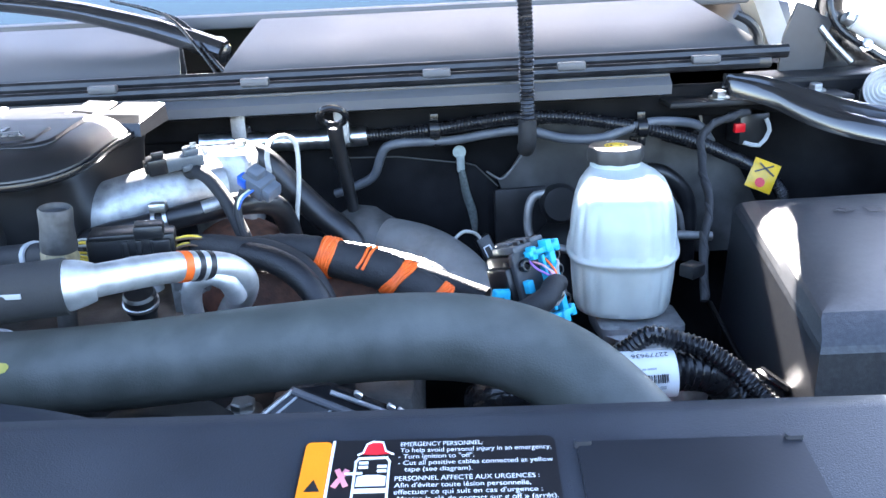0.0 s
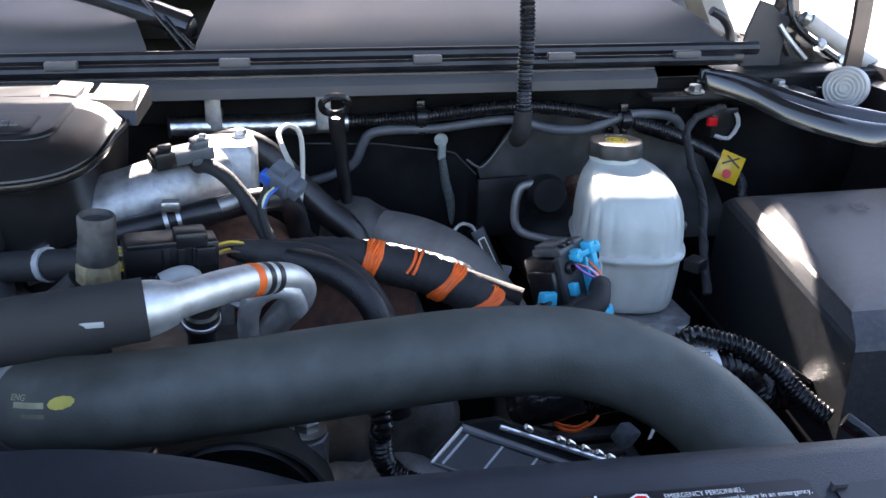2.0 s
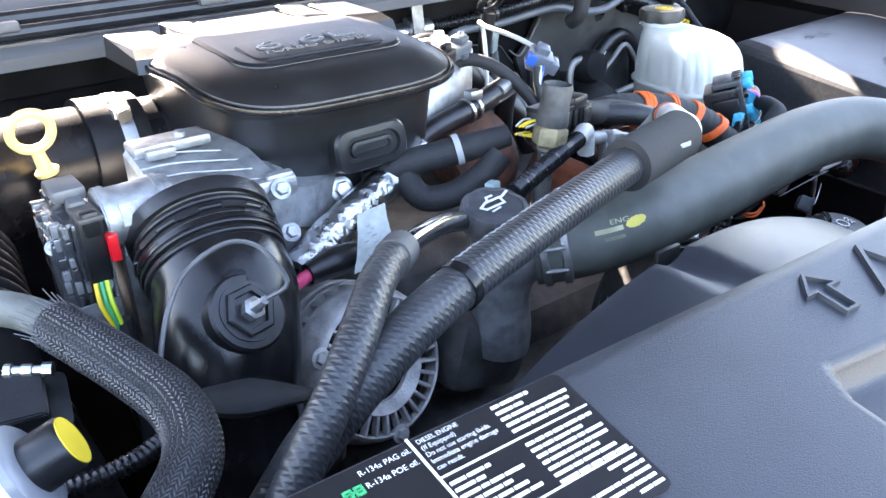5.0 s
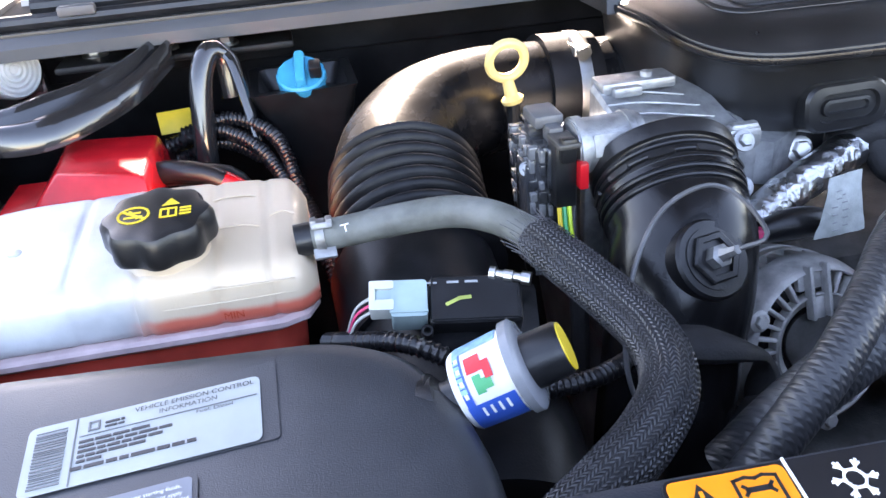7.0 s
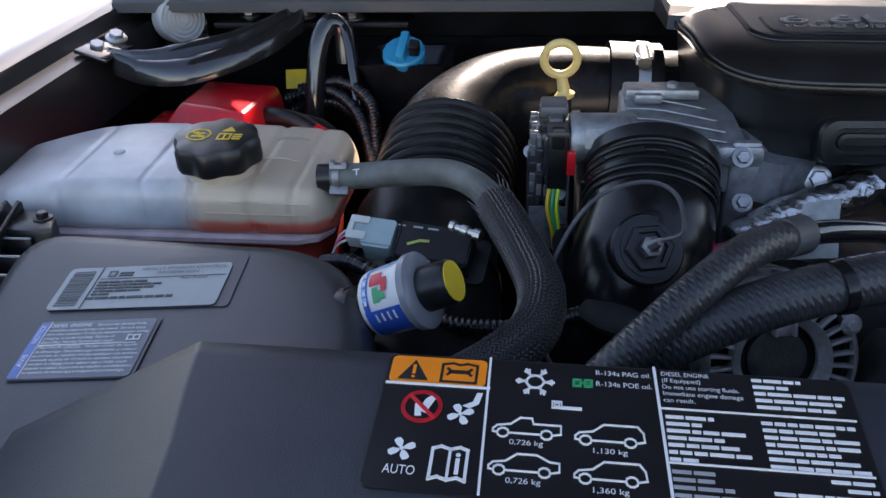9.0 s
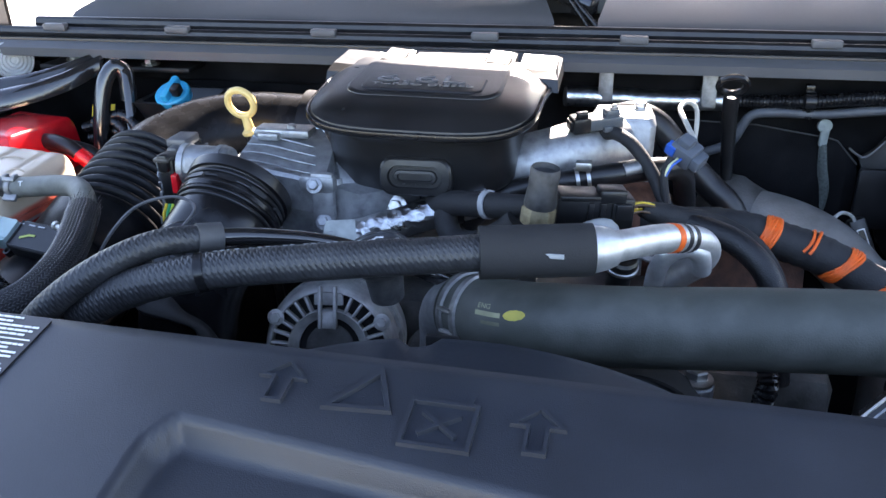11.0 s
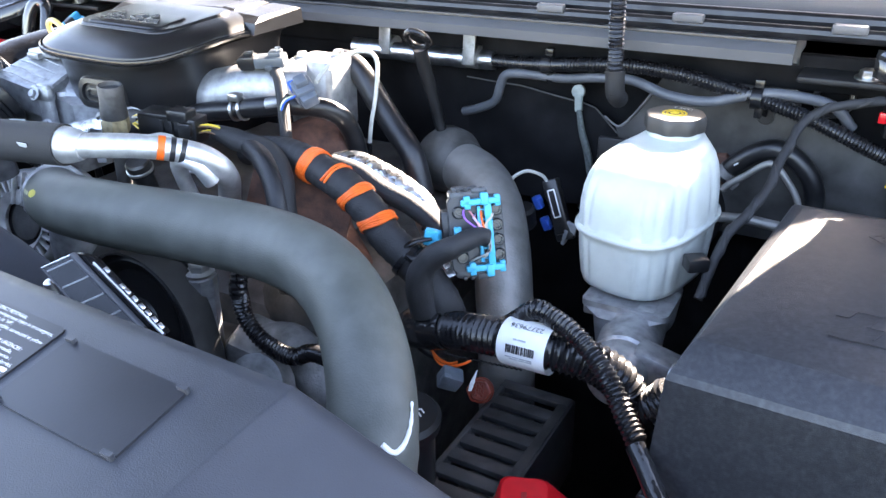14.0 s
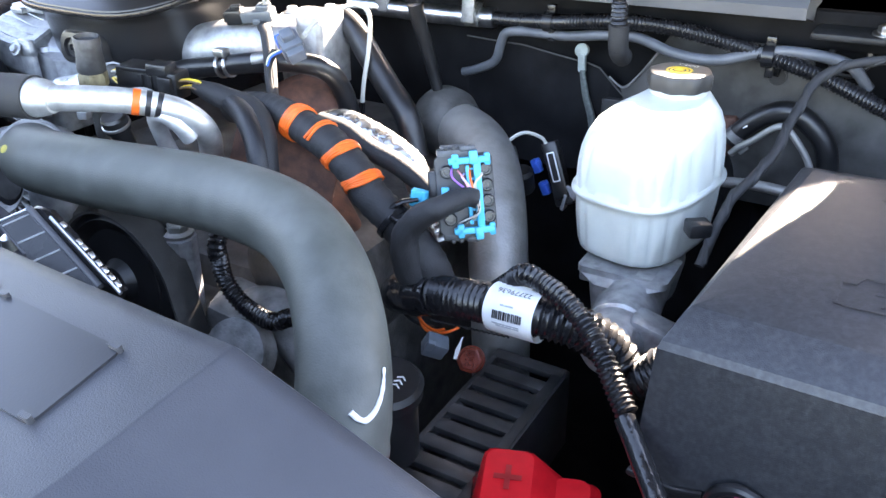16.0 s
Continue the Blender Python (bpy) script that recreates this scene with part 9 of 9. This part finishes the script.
o1 = plate(LA, 0.0735, -0.0145, 0.1068, -0.0022, 0.0007, 0.0003, 0.002)
lab("orange_panel", o1, ORLABEL, acl)
tri_ = bmesh.new()
poly(tri_, [(0.0765, -0.0133), (0.0872, -0.0133), (0.0818, -0.0040)], LA, 0.0009)
bk = [(0.0915, -0.0132), (0.1035, -0.0132), (0.1035, -0.0052), (0.1000, -0.0045), (0.0975, -0.0052), (0.0950, -0.0045), (0.0915, -0.0052)]
stroke(tri_, bk, 0.0009, LA, 0.0009, True)
stroke(tri_, [(0.0945, -0.0085), (0.1005, -0.0085)], 0.0016, LA, 0.0009)
stroke(tri_, [(0.0935, -0.0072), (0.0948, -0.0085), (0.0935, -0.0098)], 0.0010, LA, 0.0009)
stroke(tri_, [(0.1015, -0.0072), (0.1002, -0.0085), (0.1015, -0.0098)], 0.0010, LA, 0.0009)
lab("warning_print", tri_, BLACKPRINT, acl)
ex_ = bmesh.new()
stroke(ex_, [(0.0818, -0.0070), (0.0818, -0.0100)], 0.0011, LA, 0.0011)
disc(ex_, (0.0818, -0.0120), 0.0006, LA, 0.0011)
lab("warning_print", ex_, ORLABEL, acl)
wp = bmesh.new()
stroke(wp, [(0.0733, -0.0150), (0.1082, -0.0150)], 0.0009, LA)
stroke(wp, [(0.1077, -0.0010), (0.1087, -0.0570)], 0.0008, LA)
stroke(wp, [(0.1633, -0.0008), (0.1653, -0.0558)], 0.0009, LA)
stroke(wp, [(0.1645, -0.0185), (0.2240, -0.0185)], 0.0006, LA)
stroke(wp, [(0.1650, -0.0400), (0.2240, -0.0400)], 0.0006, LA)


def fan(bm, cx, cy, r):
    """A printed blower wheel: four bent blades and a hub."""
    for k in range(4):
        a = math.pi / 2 * k + 0.5
        pts = [(0.16, -0.10), (0.55, -0.34), (0.92, -0.28), (1.0, 0.02), (0.86, 0.24), (0.5, 0.22), (0.2, 0.12)]
        poly(bm, [(cx + r * (x * math.cos(a) - y * math.sin(a)), cy + r * (x * math.sin(a) + y * math.cos(a))) for x, y in pts], LA, 0.0009 + 0.00003 * k)
    disc(bm, (cx, cy), r * 0.17, LA, 0.0011, 10)
    return bm


fan(wp, 0.1000, -0.0272, 0.0046)
fan(wp, 0.0832, -0.0427, 0.0046)
poly(wp, [(0.1000, -0.0235), (0.1035, -0.0215), (0.1045, -0.0175), (0.1065, -0.0175), (0.1055, -0.0225), (0.1025, -0.0245)], LA, 0.0009)
poly(wp, [(0.0865, -0.0268), (0.0885, -0.0278), (0.0900, -0.0240), (0.0910, -0.0215), (0.0895, -0.0200), (0.0878, -0.0215), (0.0868, -0.0240)], LA, 0.0009)
poly(wp, [(0.0845, -0.0240), (0.0862, -0.0232), (0.0872, -0.0290), (0.0850, -0.0292)], LA, 0.0009)
bk2 = [(0.0930, -0.0530), (0.0930, -0.0415), (0.0955, -0.0405), (0.0985, -0.0415), (0.1015, -0.0405), (0.1040, -0.0415), (0.1040, -0.0530), (0.1015, -0.0520), (0.0985, -0.0530), (0.0955, -0.0520)]
stroke(wp, bk2, 0.0010, LA, 0.0009, True)
stroke(wp, [(0.0985, -0.0418), (0.0985, -0.0528)], 0.0009, LA)
stroke(wp, [(0.1012, -0.0455), (0.1012, -0.0500)], 0.0013, LA)
disc(wp, (0.1012, -0.0436), 0.0008, LA)
for k in range(6):
    a = math.pi * k / 3
    cx, cy = 0.1235, -0.0105
    d = Vector((math.cos(a), math.sin(a)))
    stroke(wp, [(cx + d.x * 0.0028, cy + d.y * 0.0028), (cx + d.x * 0.0062, cy + d.y * 0.0062)], 0.0008, LA)
    b = a + math.pi / 3
    stroke(wp, [(cx + d.x * 0.0032, cy + d.y * 0.0032), (cx + math.cos(b) * 0.0032, cy + math.sin(b) * 0.0032)], 0.0007, LA)
    for s in (0.5, -0.5):
        e = Vector((math.cos(a + s), math.sin(a + s)))
        stroke(wp, [(cx + d.x * 0.0040, cy + d.y * 0.0040), (cx + d.x * 0.0040 + e.x * 0.0018, cy + d.y * 0.0040 + e.y * 0.0018)], 0.0006, LA)
stroke(wp, [(0.1295, -0.0215), (0.1325, -0.0215), (0.1325, -0.0188), (0.1295, -0.0188)], 0.0005, LA, 0.0009, True)
stroke(wp, [(0.1302, -0.0208), (0.1318, -0.0208), (0.1318, -0.0195), (0.1302, -0.0195)], 0.0005, LA, 0.0009, True)
stroke(wp, [(0.1328, -0.0213), (0.1385, -0.0213)], 0.0011, LA)


def vehicle(bm, x, y, kind_):
    """A printed outline of a truck or wagon, side on."""
    w = 0.0215
    if kind_ == "truck":
        roof = [(0, 0.0028), (0.0012, 0.0042), (0.0055, 0.0050), (0.0085, 0.0078), (0.0122, 0.0078), (0.0128, 0.0055), (w, 0.0055), (w, 0.0020)]
    elif kind_ == "crew":
        roof = [(0, 0.0028), (0.0012, 0.0042), (0.0050, 0.0048), (0.0085, 0.0078), (0.0145, 0.0078), (0.0185, 0.0055), (w, 0.0052), (w, 0.0020)]
    else:
        roof = [(0, 0.0028), (0.0012, 0.0042), (0.0055, 0.0050), (0.0090, 0.0080), (0.0195, 0.0080), (0.0212, 0.0055), (w, 0.0020)]
    stroke(bm, [(x + a, y + b) for a, b in roof], 0.00055, LA)
    stroke(bm, [(x, y + 0.0028), (x, y + 0.0016), (x + 0.0012, y + 0.0014)], 0.00055, LA)
    stroke(bm, [(x + 0.0052, y + 0.0014), (x + 0.0150, y + 0.0014)], 0.00055, LA)
    stroke(bm, [(x + 0.0190, y + 0.0014), (x + w, y + 0.0020)], 0.00055, LA)
    for cx in (0.0032, 0.0170):
        for k in range(10):
            a, b = 2 * math.pi * k / 10, 2 * math.pi * (k + 1) / 10
            stroke(bm, [(x + cx + 0.0018 * math.cos(a), y + 0.0014 + 0.0018 * math.sin(a)), (x + cx + 0.0018 * math.cos(b), y + 0.0014 + 0.0018 * math.sin(b))], 0.00055, LA)


vehicle(wp, 0.1110, -0.0345, "truck")
vehicle(wp, 0.1370, -0.0352, "wagon")
vehicle(wp, 0.1108, -0.0490, "crew")
vehicle(wp, 0.1368, -0.0498, "wagon")
lab("white_print", wp, PRINT, acl)
for txt, x, y in (("0,726 kg", 0.1165, -0.0378), ("1,130 kg", 0.1425, -0.0388), ("0,726 kg", 0.1163, -0.0523), ("1,360 kg", 0.1423, -0.0533)):
    lab("weight_print", words(txt, LA, 0.0021, x, y, 0.0, 0.0009, width=0.0105), PRINT, acl)
lab("print", words("R-134a PAG oil.", LA, 0.0022, 0.1438, -0.0058, 0.0, 0.0009, width=0.0182), PRINT, acl)
lab("print", words("R-134a POE oil.", LA, 0.0022, 0.1438, -0.0108, 0.0, 0.0009, width=0.0182), PRINT, acl)
lab("print", words("AUTO", LA, 0.0036, 0.0785, -0.0522, 0.0, 0.0009, width=0.0100), PRINT, acl)
gr = bmesh.new()
for cx in (0.1375, 0.1412):
    stroke(gr, [(cx - 0.0011, -0.0112), (cx + 0.0011, -0.0112), (cx + 0.0011, -0.0085), (cx - 0.0011, -0.0085)], 0.0009, LA, 0.0009, True)
    stroke(gr, [(cx - 0.001, -0.0098), (cx + 0.001, -0.0098)], 0.0008, LA)
stroke(gr, [(0.1375, -0.0098), (0.1412, -0.0098)], 0.0008, LA)
lab("green_print", gr, GREEN, acl)
rd = bmesh.new()
for k in range(24):
    a, b = 2 * math.pi * k / 24, 2 * math.pi * (k + 1) / 24
    stroke(rd, [(0.0868 + 0.0062 * math.cos(a), -0.0248 + 0.0062 * math.sin(a)), (0.0868 + 0.0062 * math.cos(b), -0.0248 + 0.0062 * math.sin(b))], 0.0013, LA, 0.0010)
stroke(rd, [(0.0828, -0.0208), (0.0908, -0.0288)], 0.0013, LA, 0.0012)
lab("red_print", rd, REDPRINT, acl)
rows_l = [("DIESEL ENGINE", 0.0155), ("(If Equipped)", 0.0125), ("Do not use starting fluids.", 0.0245), ("Immediate engine damage", 0.0255), ("can result.", 0.0100)]
for k, (txt, w) in enumerate(rows_l):
    lab("print", words(txt, LA, 0.0019, 0.1655, -0.0042 - 0.0029 * k, 0.0, 0.0009, width=w), PRINT, acl)
rb_ = [(0.1655, -0.0225 - 0.0028 * k, 0.1655 + w, 0.00115) for k, w in enumerate((0.0150, 0.0110, 0.0250, 0.0180, 0.0225, 0.0245, 0.0085))]
rb_ += [(0.1948, -0.0042 - 0.0029 * k, 0.1948 + w, 0.00115) for k, w in enumerate((0.0155, 0.0120, 0.0280, 0.0265, 0.0240))]
rb_ += [(0.1950, -0.0225 - 0.0028 * k, 0.1950 + w, 0.00115) for k, w in enumerate((0.0280, 0.0215, 0.0290, 0.0285, 0.0220, 0.0260, 0.0285))]
lab("small_print", bars(LA, rb_), PRINT, acl)
rb_ = [(0.1658, -0.0438 - 0.0028 * k, 0.1658 + w, 0.00115) for k, w in enumerate((0.0130, 0.0120, 0.0190, 0.0185, 0.0075))]
lab("small_print", bars(LA, rb_), GREYPRINT, acl)
rb_ = [(0.2238 - w, -0.0432 - 0.0029 * k, 0.2238, 0.0011) for k, w in enumerate((0.0125, 0.0085, 0.0295, 0.0265, 0.0100))]
lab("small_print", bars(LA, rb_), PRINT, acl)

# emergency label
eml = part("emergency_label", plate(COV, 0.6498, -0.0602, 0.7375, -0.0168, 0.0010, 0.0010, 0.003), LABELBLACK, cover, "black emergency label with orange edge and white print")
lab("orange_panel", plate(LA, 0.6505, -0.0595, 0.6598, -0.0174, 0.0007, 0.0003, 0.002), ORLABEL, eml)
e1 = bmesh.new()
poly(e1, [(0.6528, -0.0405), (0.6582, -0.0405), (0.6555, -0.0352)], LA, 0.0009)
lab("warning_print", e1, BLACKPRINT, eml)
e2 = bmesh.new()
stroke(e2, [(0.6604, -0.0176), (0.6604, -0.0594)], 0.0009, LA)
cab = [(0.6690, -0.0400), (0.6690, -0.0275), (0.6700, -0.0258), (0.6795, -0.0258), (0.6805, -0.0275), (0.6805, -0.0400)]
stroke(e2, cab, 0.0008, LA)
stroke(e2, [(0.6690, -0.0400), (0.6805, -0.0400)], 0.0006, LA)
stroke(e2, [(0.6690, -0.0410), (0.6690, -0.0580), (0.6805, -0.0580), (0.6805, -0.0410)], 0.0008, LA, 0.0009, True)
poly(e2, [(0.6698, -0.0388), (0.6700, -0.0345), (0.6725, -0.0338), (0.6775, -0.0338), (0.6797, -0.0345), (0.6797, -0.0388)], LA, 0.0009)
for x, y in ((0.6706, -0.0280), (0.6706, -0.0300), (0.6770, -0.0298), (0.6770, -0.0318)):
    stroke(e2, [(x, y), (x + 0.0022, y)], 0.0010, LA)
stroke(e2, [(0.6660, -0.0328), (0.6712, -0.0328)], 0.0009, LA)
stroke(e2, [(0.6698, -0.0480), (0.6698, -0.0530)], 0.0010, LA)
stroke(e2, [(0.6797, -0.0480), (0.6797, -0.0530)], 0.0010, LA)
lab("white_print", e2, PRINT, eml)
e3 = bmesh.new()
poly(e3, [(0.6690, -0.0242), (0.6712, -0.0234), (0.6722, -0.0195), (0.6745, -0.0183), (0.6778, -0.0188), (0.6790, -0.0230), (0.6815, -0.0243), (0.6750, -0.0248)], LA, 0.0011)
lab("red_helmet_print", e3, REDPRINT, eml)
e4 = bmesh.new()
stroke(e4, [(0.6695, -0.0245), (0.6712, -0.0236), (0.6722, -0.0196), (0.6745, -0.0183), (0.6778, -0.0188), (0.6790, -0.0230), (0.6815, -0.0245)], 0.0006, LA, 0.0013)
lab("white_print", e4, PRINT, eml)
e5 = bmesh.new()
stroke(e5, [(0.6628, -0.0378), (0.6660, -0.0318)], 0.0018, LA)
stroke(e5, [(0.6662, -0.0378), (0.6634, -0.0318)], 0.0018, LA, 0.0011)
lab("pink_cutter_print", e5, mat("pink_print", (0.7, 0.25, 0.28), 0.5), eml)
lines = [("EMERGENCY PERSONNEL:", 0.6840, 0.0285), ("To help avoid personal injury in an emergency,", 0.6840, 0.0520), ("- Turn ignition to \"off\".", 0.6835, 0.0260), ("- Cut all positive cables connected at yellow", 0.6835, 0.0525), ("tape (see diagram).", 0.6858, 0.0230), ("PERSONNEL AFFECT\u00c9 AUX URGENCES :", 0.6828, 0.0480), ("Afin d'\u00e9viter toute l\u00e9sion personnelle,", 0.6828, 0.0450), ("effectuer ce qui suit en cas d'urgence :", 0.6828, 0.0485), ("- Mettre la cl\u00e9 de contact sur \u00ab off \u00bb (arr\u00eat).", 0.6822, 0.0540)]
for k, (txt, x, w) in enumerate(lines):
    lab("print", words(txt, LA, 0.0021, x, -0.0208 - 0.00295 * k - (0.0012 if k > 4 else 0), 0.0, 0.0009, width=w), PRINT, eml)
lab("small_print", bars(LA, [(0.6825, -0.0487 - 0.0028 * k, 0.6825 + w, 0.0020) for k, w in enumerate((0.0535, 0.0525, 0.0330))] + [(0.7245, -0.0588, 0.7350, 0.0019)]), PRINT, eml)

# ---- labels on the air filter box ----
em = face((-0.827, 0.424, lid_z(-0.827, 0.424)), (-0.731, 0.422, lid_z(-0.731, 0.422)), (-0.828, 0.460, lid_z(-0.828, 0.460)))
part("backing_film", plate(em, 0.050, -0.0008, 0.1035, 0.0415, 0.0006, 0.0002, 0.002), BOXPLA, abox)
sil = part("emission_label", plate(em, 0.0, 0.0, 0.0965, 0.0345, 0.0013, 0.0003, 0.003), LABELSILVER, abox, "silver emission control label")
EL = em @ Matrix.Translation((0, 0, 0.0006))
lab("print", words("VEHICLE EMISSION CONTROL", EL, 0.0025, 0.0440, 0.0300, 0.0, 0.0012, width=0.0500), BLACKPRINT, sil)
lab("print", words("INFORMATION", EL, 0.0025, 0.0545, 0.0262, 0.0, 0.0012, width=0.0240), BLACKPRINT, sil)
lab("print", words("Fuel: Diesel", EL, 0.0019, 0.0700, 0.0213, 0.0, 0.0012, width=0.0150), BLACKPRINT, sil)
lab("small_print", bars(EL, [(0.022, 0.0205, 0.052, 0.0012), (0.022, 0.0180, 0.060, 0.0012), (0.022, 0.0155, 0.058, 0.0012), (0.022, 0.0130, 0.050, 0.0012), (0.022, 0.0105, 0.032, 0.0012), (0.020, 0.0072, 0.070, 0.0016), (0.032, 0.0280, 0.040, 0.0010), (0.032, 0.0260, 0.040, 0.0008)], 0.0012), BLACKPRINT, sil)
e6 = bmesh.new()
stroke(e6, [(0.0200, 0.0006), (0.0200, 0.0340)], 0.0005, EL, 0.0012)
stroke(e6, [(0.022, 0.0240), (0.095, 0.0240)], 0.0003, EL, 0.0012)
stroke(e6, [(0.0255, 0.0262), (0.0295, 0.0262), (0.0295, 0.0302), (0.0255, 0.0302)], 0.0008, EL, 0.0012, True)
y = 0.003
while y < 0.031:
    w = rng.choice((0.0003, 0.0005, 0.0008))
    stroke(e6, [(0.004, y), (0.016, y)], w, EL, 0.0012)
    y += w + rng.choice((0.0005, 0.0008))
part("bar_code", e6, mat("faded_print", (0.13, 0.135, 0.14), 0.45, var=0.2, bump=0), sil, kind="stuff")
dm = face((-0.8225, 0.375, lid_z(-0.8225, 0.375)), (-0.758, 0.3745, lid_z(-0.758, 0.3745)), (-0.825, 0.415, lid_z(-0.825, 0.415)))
part("backing_film", plate(dm, -0.001, -0.0008, 0.0665, 0.0410, 0.0009, 0.0002, 0.002), BOXPLA, abox)
NOTICE = mat("grey_blue_label_film", (0.17, 0.18, 0.205), 0.4, var=0.06, bump=0.03)
dsl = part("diesel_label", plate(dm, 0.0, 0.0, 0.0645, 0.0400, 0.0013, 0.0003, 0.002), NOTICE, abox, "grey-blue diesel notice label with white print")
DL = dm @ Matrix.Translation((0, 0, 0.0006))
part("blue_edge", plate(DL, 0.0003, 0.0003, 0.0055, 0.0397, 0.0010, 0.0002, 0.001), mat("pale_blue_print", (0.12, 0.2, 0.45), 0.45), dsl)
DR = DL @ Matrix.Rotation(radians(90), 4, "Z")
lab("print", words("NOTICE", DR, 0.0030, 0.0240, -0.0046, 0.0, 0.0014, width=0.0130), PRINT, dsl)
lab("print", words("AVIS", DR, 0.0030, 0.0075, -0.0046, 0.0, 0.0014, width=0.0085), PRINT, dsl)
dl = [("DIESEL ENGINE", 0.0070, 0.0352, 0.0026, 0.0230), ("Do not use starting fluids.", 0.0335, 0.0353, 0.0018, 0.0270), ("Immediate engine damage can result. Do not apply", 0.0070, 0.0322, 0.0018, 0.0540), ("more than nominal 12 volts to electrical system during", 0.0070, 0.0293, 0.0018, 0.0565), ("charging or jump-starting. Failure of", 0.0070, 0.0264, 0.0018, 0.0390), ("Glow Plug Starting System can result.", 0.0070, 0.0235, 0.0018, 0.0400), ("MOTEUR DIESEL", 0.0070, 0.0198, 0.0026, 0.0240), ("Ne pas utiliser de liquide", 0.0330, 0.0199, 0.0018, 0.0280), ("de d\u00e9marrage. Des dommages imm\u00e9diats au moteur", 0.0070, 0.0168, 0.0018, 0.0550), ("pourraient en r\u00e9sulter. Ne pas appliquer une tension", 0.0070, 0.0140, 0.0018, 0.0560), ("nominale de plus de 12 volts au syst\u00e8me \u00e9lectrique", 0.0070, 0.0112, 0.0018, 0.0550), ("pendant la charge ou le d\u00e9marrage \u00e0 l'aide d'une", 0.0070, 0.0084, 0.0018, 0.0530), ("batterie auxiliaire. Il pourrait en r\u00e9sulter une d\u00e9faillance", 0.0070, 0.0056, 0.0018, 0.0565), ("du syst\u00e8me de d\u00e9marrage \u00e0 bougies de pr\u00e9chauffage.", 0.0070, 0.0028, 0.0018, 0.0540)]
for txt, x, y, h, w in dl:
    lab("print", words(txt, DL, h, x, y, 0.0, 0.0013, width=w), PRINT, dsl)
e7 = bmesh.new()
stroke(e7, [(0.0535, 0.0245), (0.0600, 0.0245), (0.0600, 0.0280), (0.0568, 0.0276), (0.0535, 0.0280)], 0.0006, DL, 0.0013, True)
stroke(e7, [(0.0568, 0.0246), (0.0568, 0.0276)], 0.0006, DL, 0.0013)
stroke(e7, [(0.007, 0.0224), (0.0590, 0.0224)], 0.0004, DL, 0.0013)
stroke(e7, [(0.0061, 0.0005), (0.0061, 0.0395)], 0.0004, DL, 0.0013)
lab("book_print", e7, PRINT, dsl)
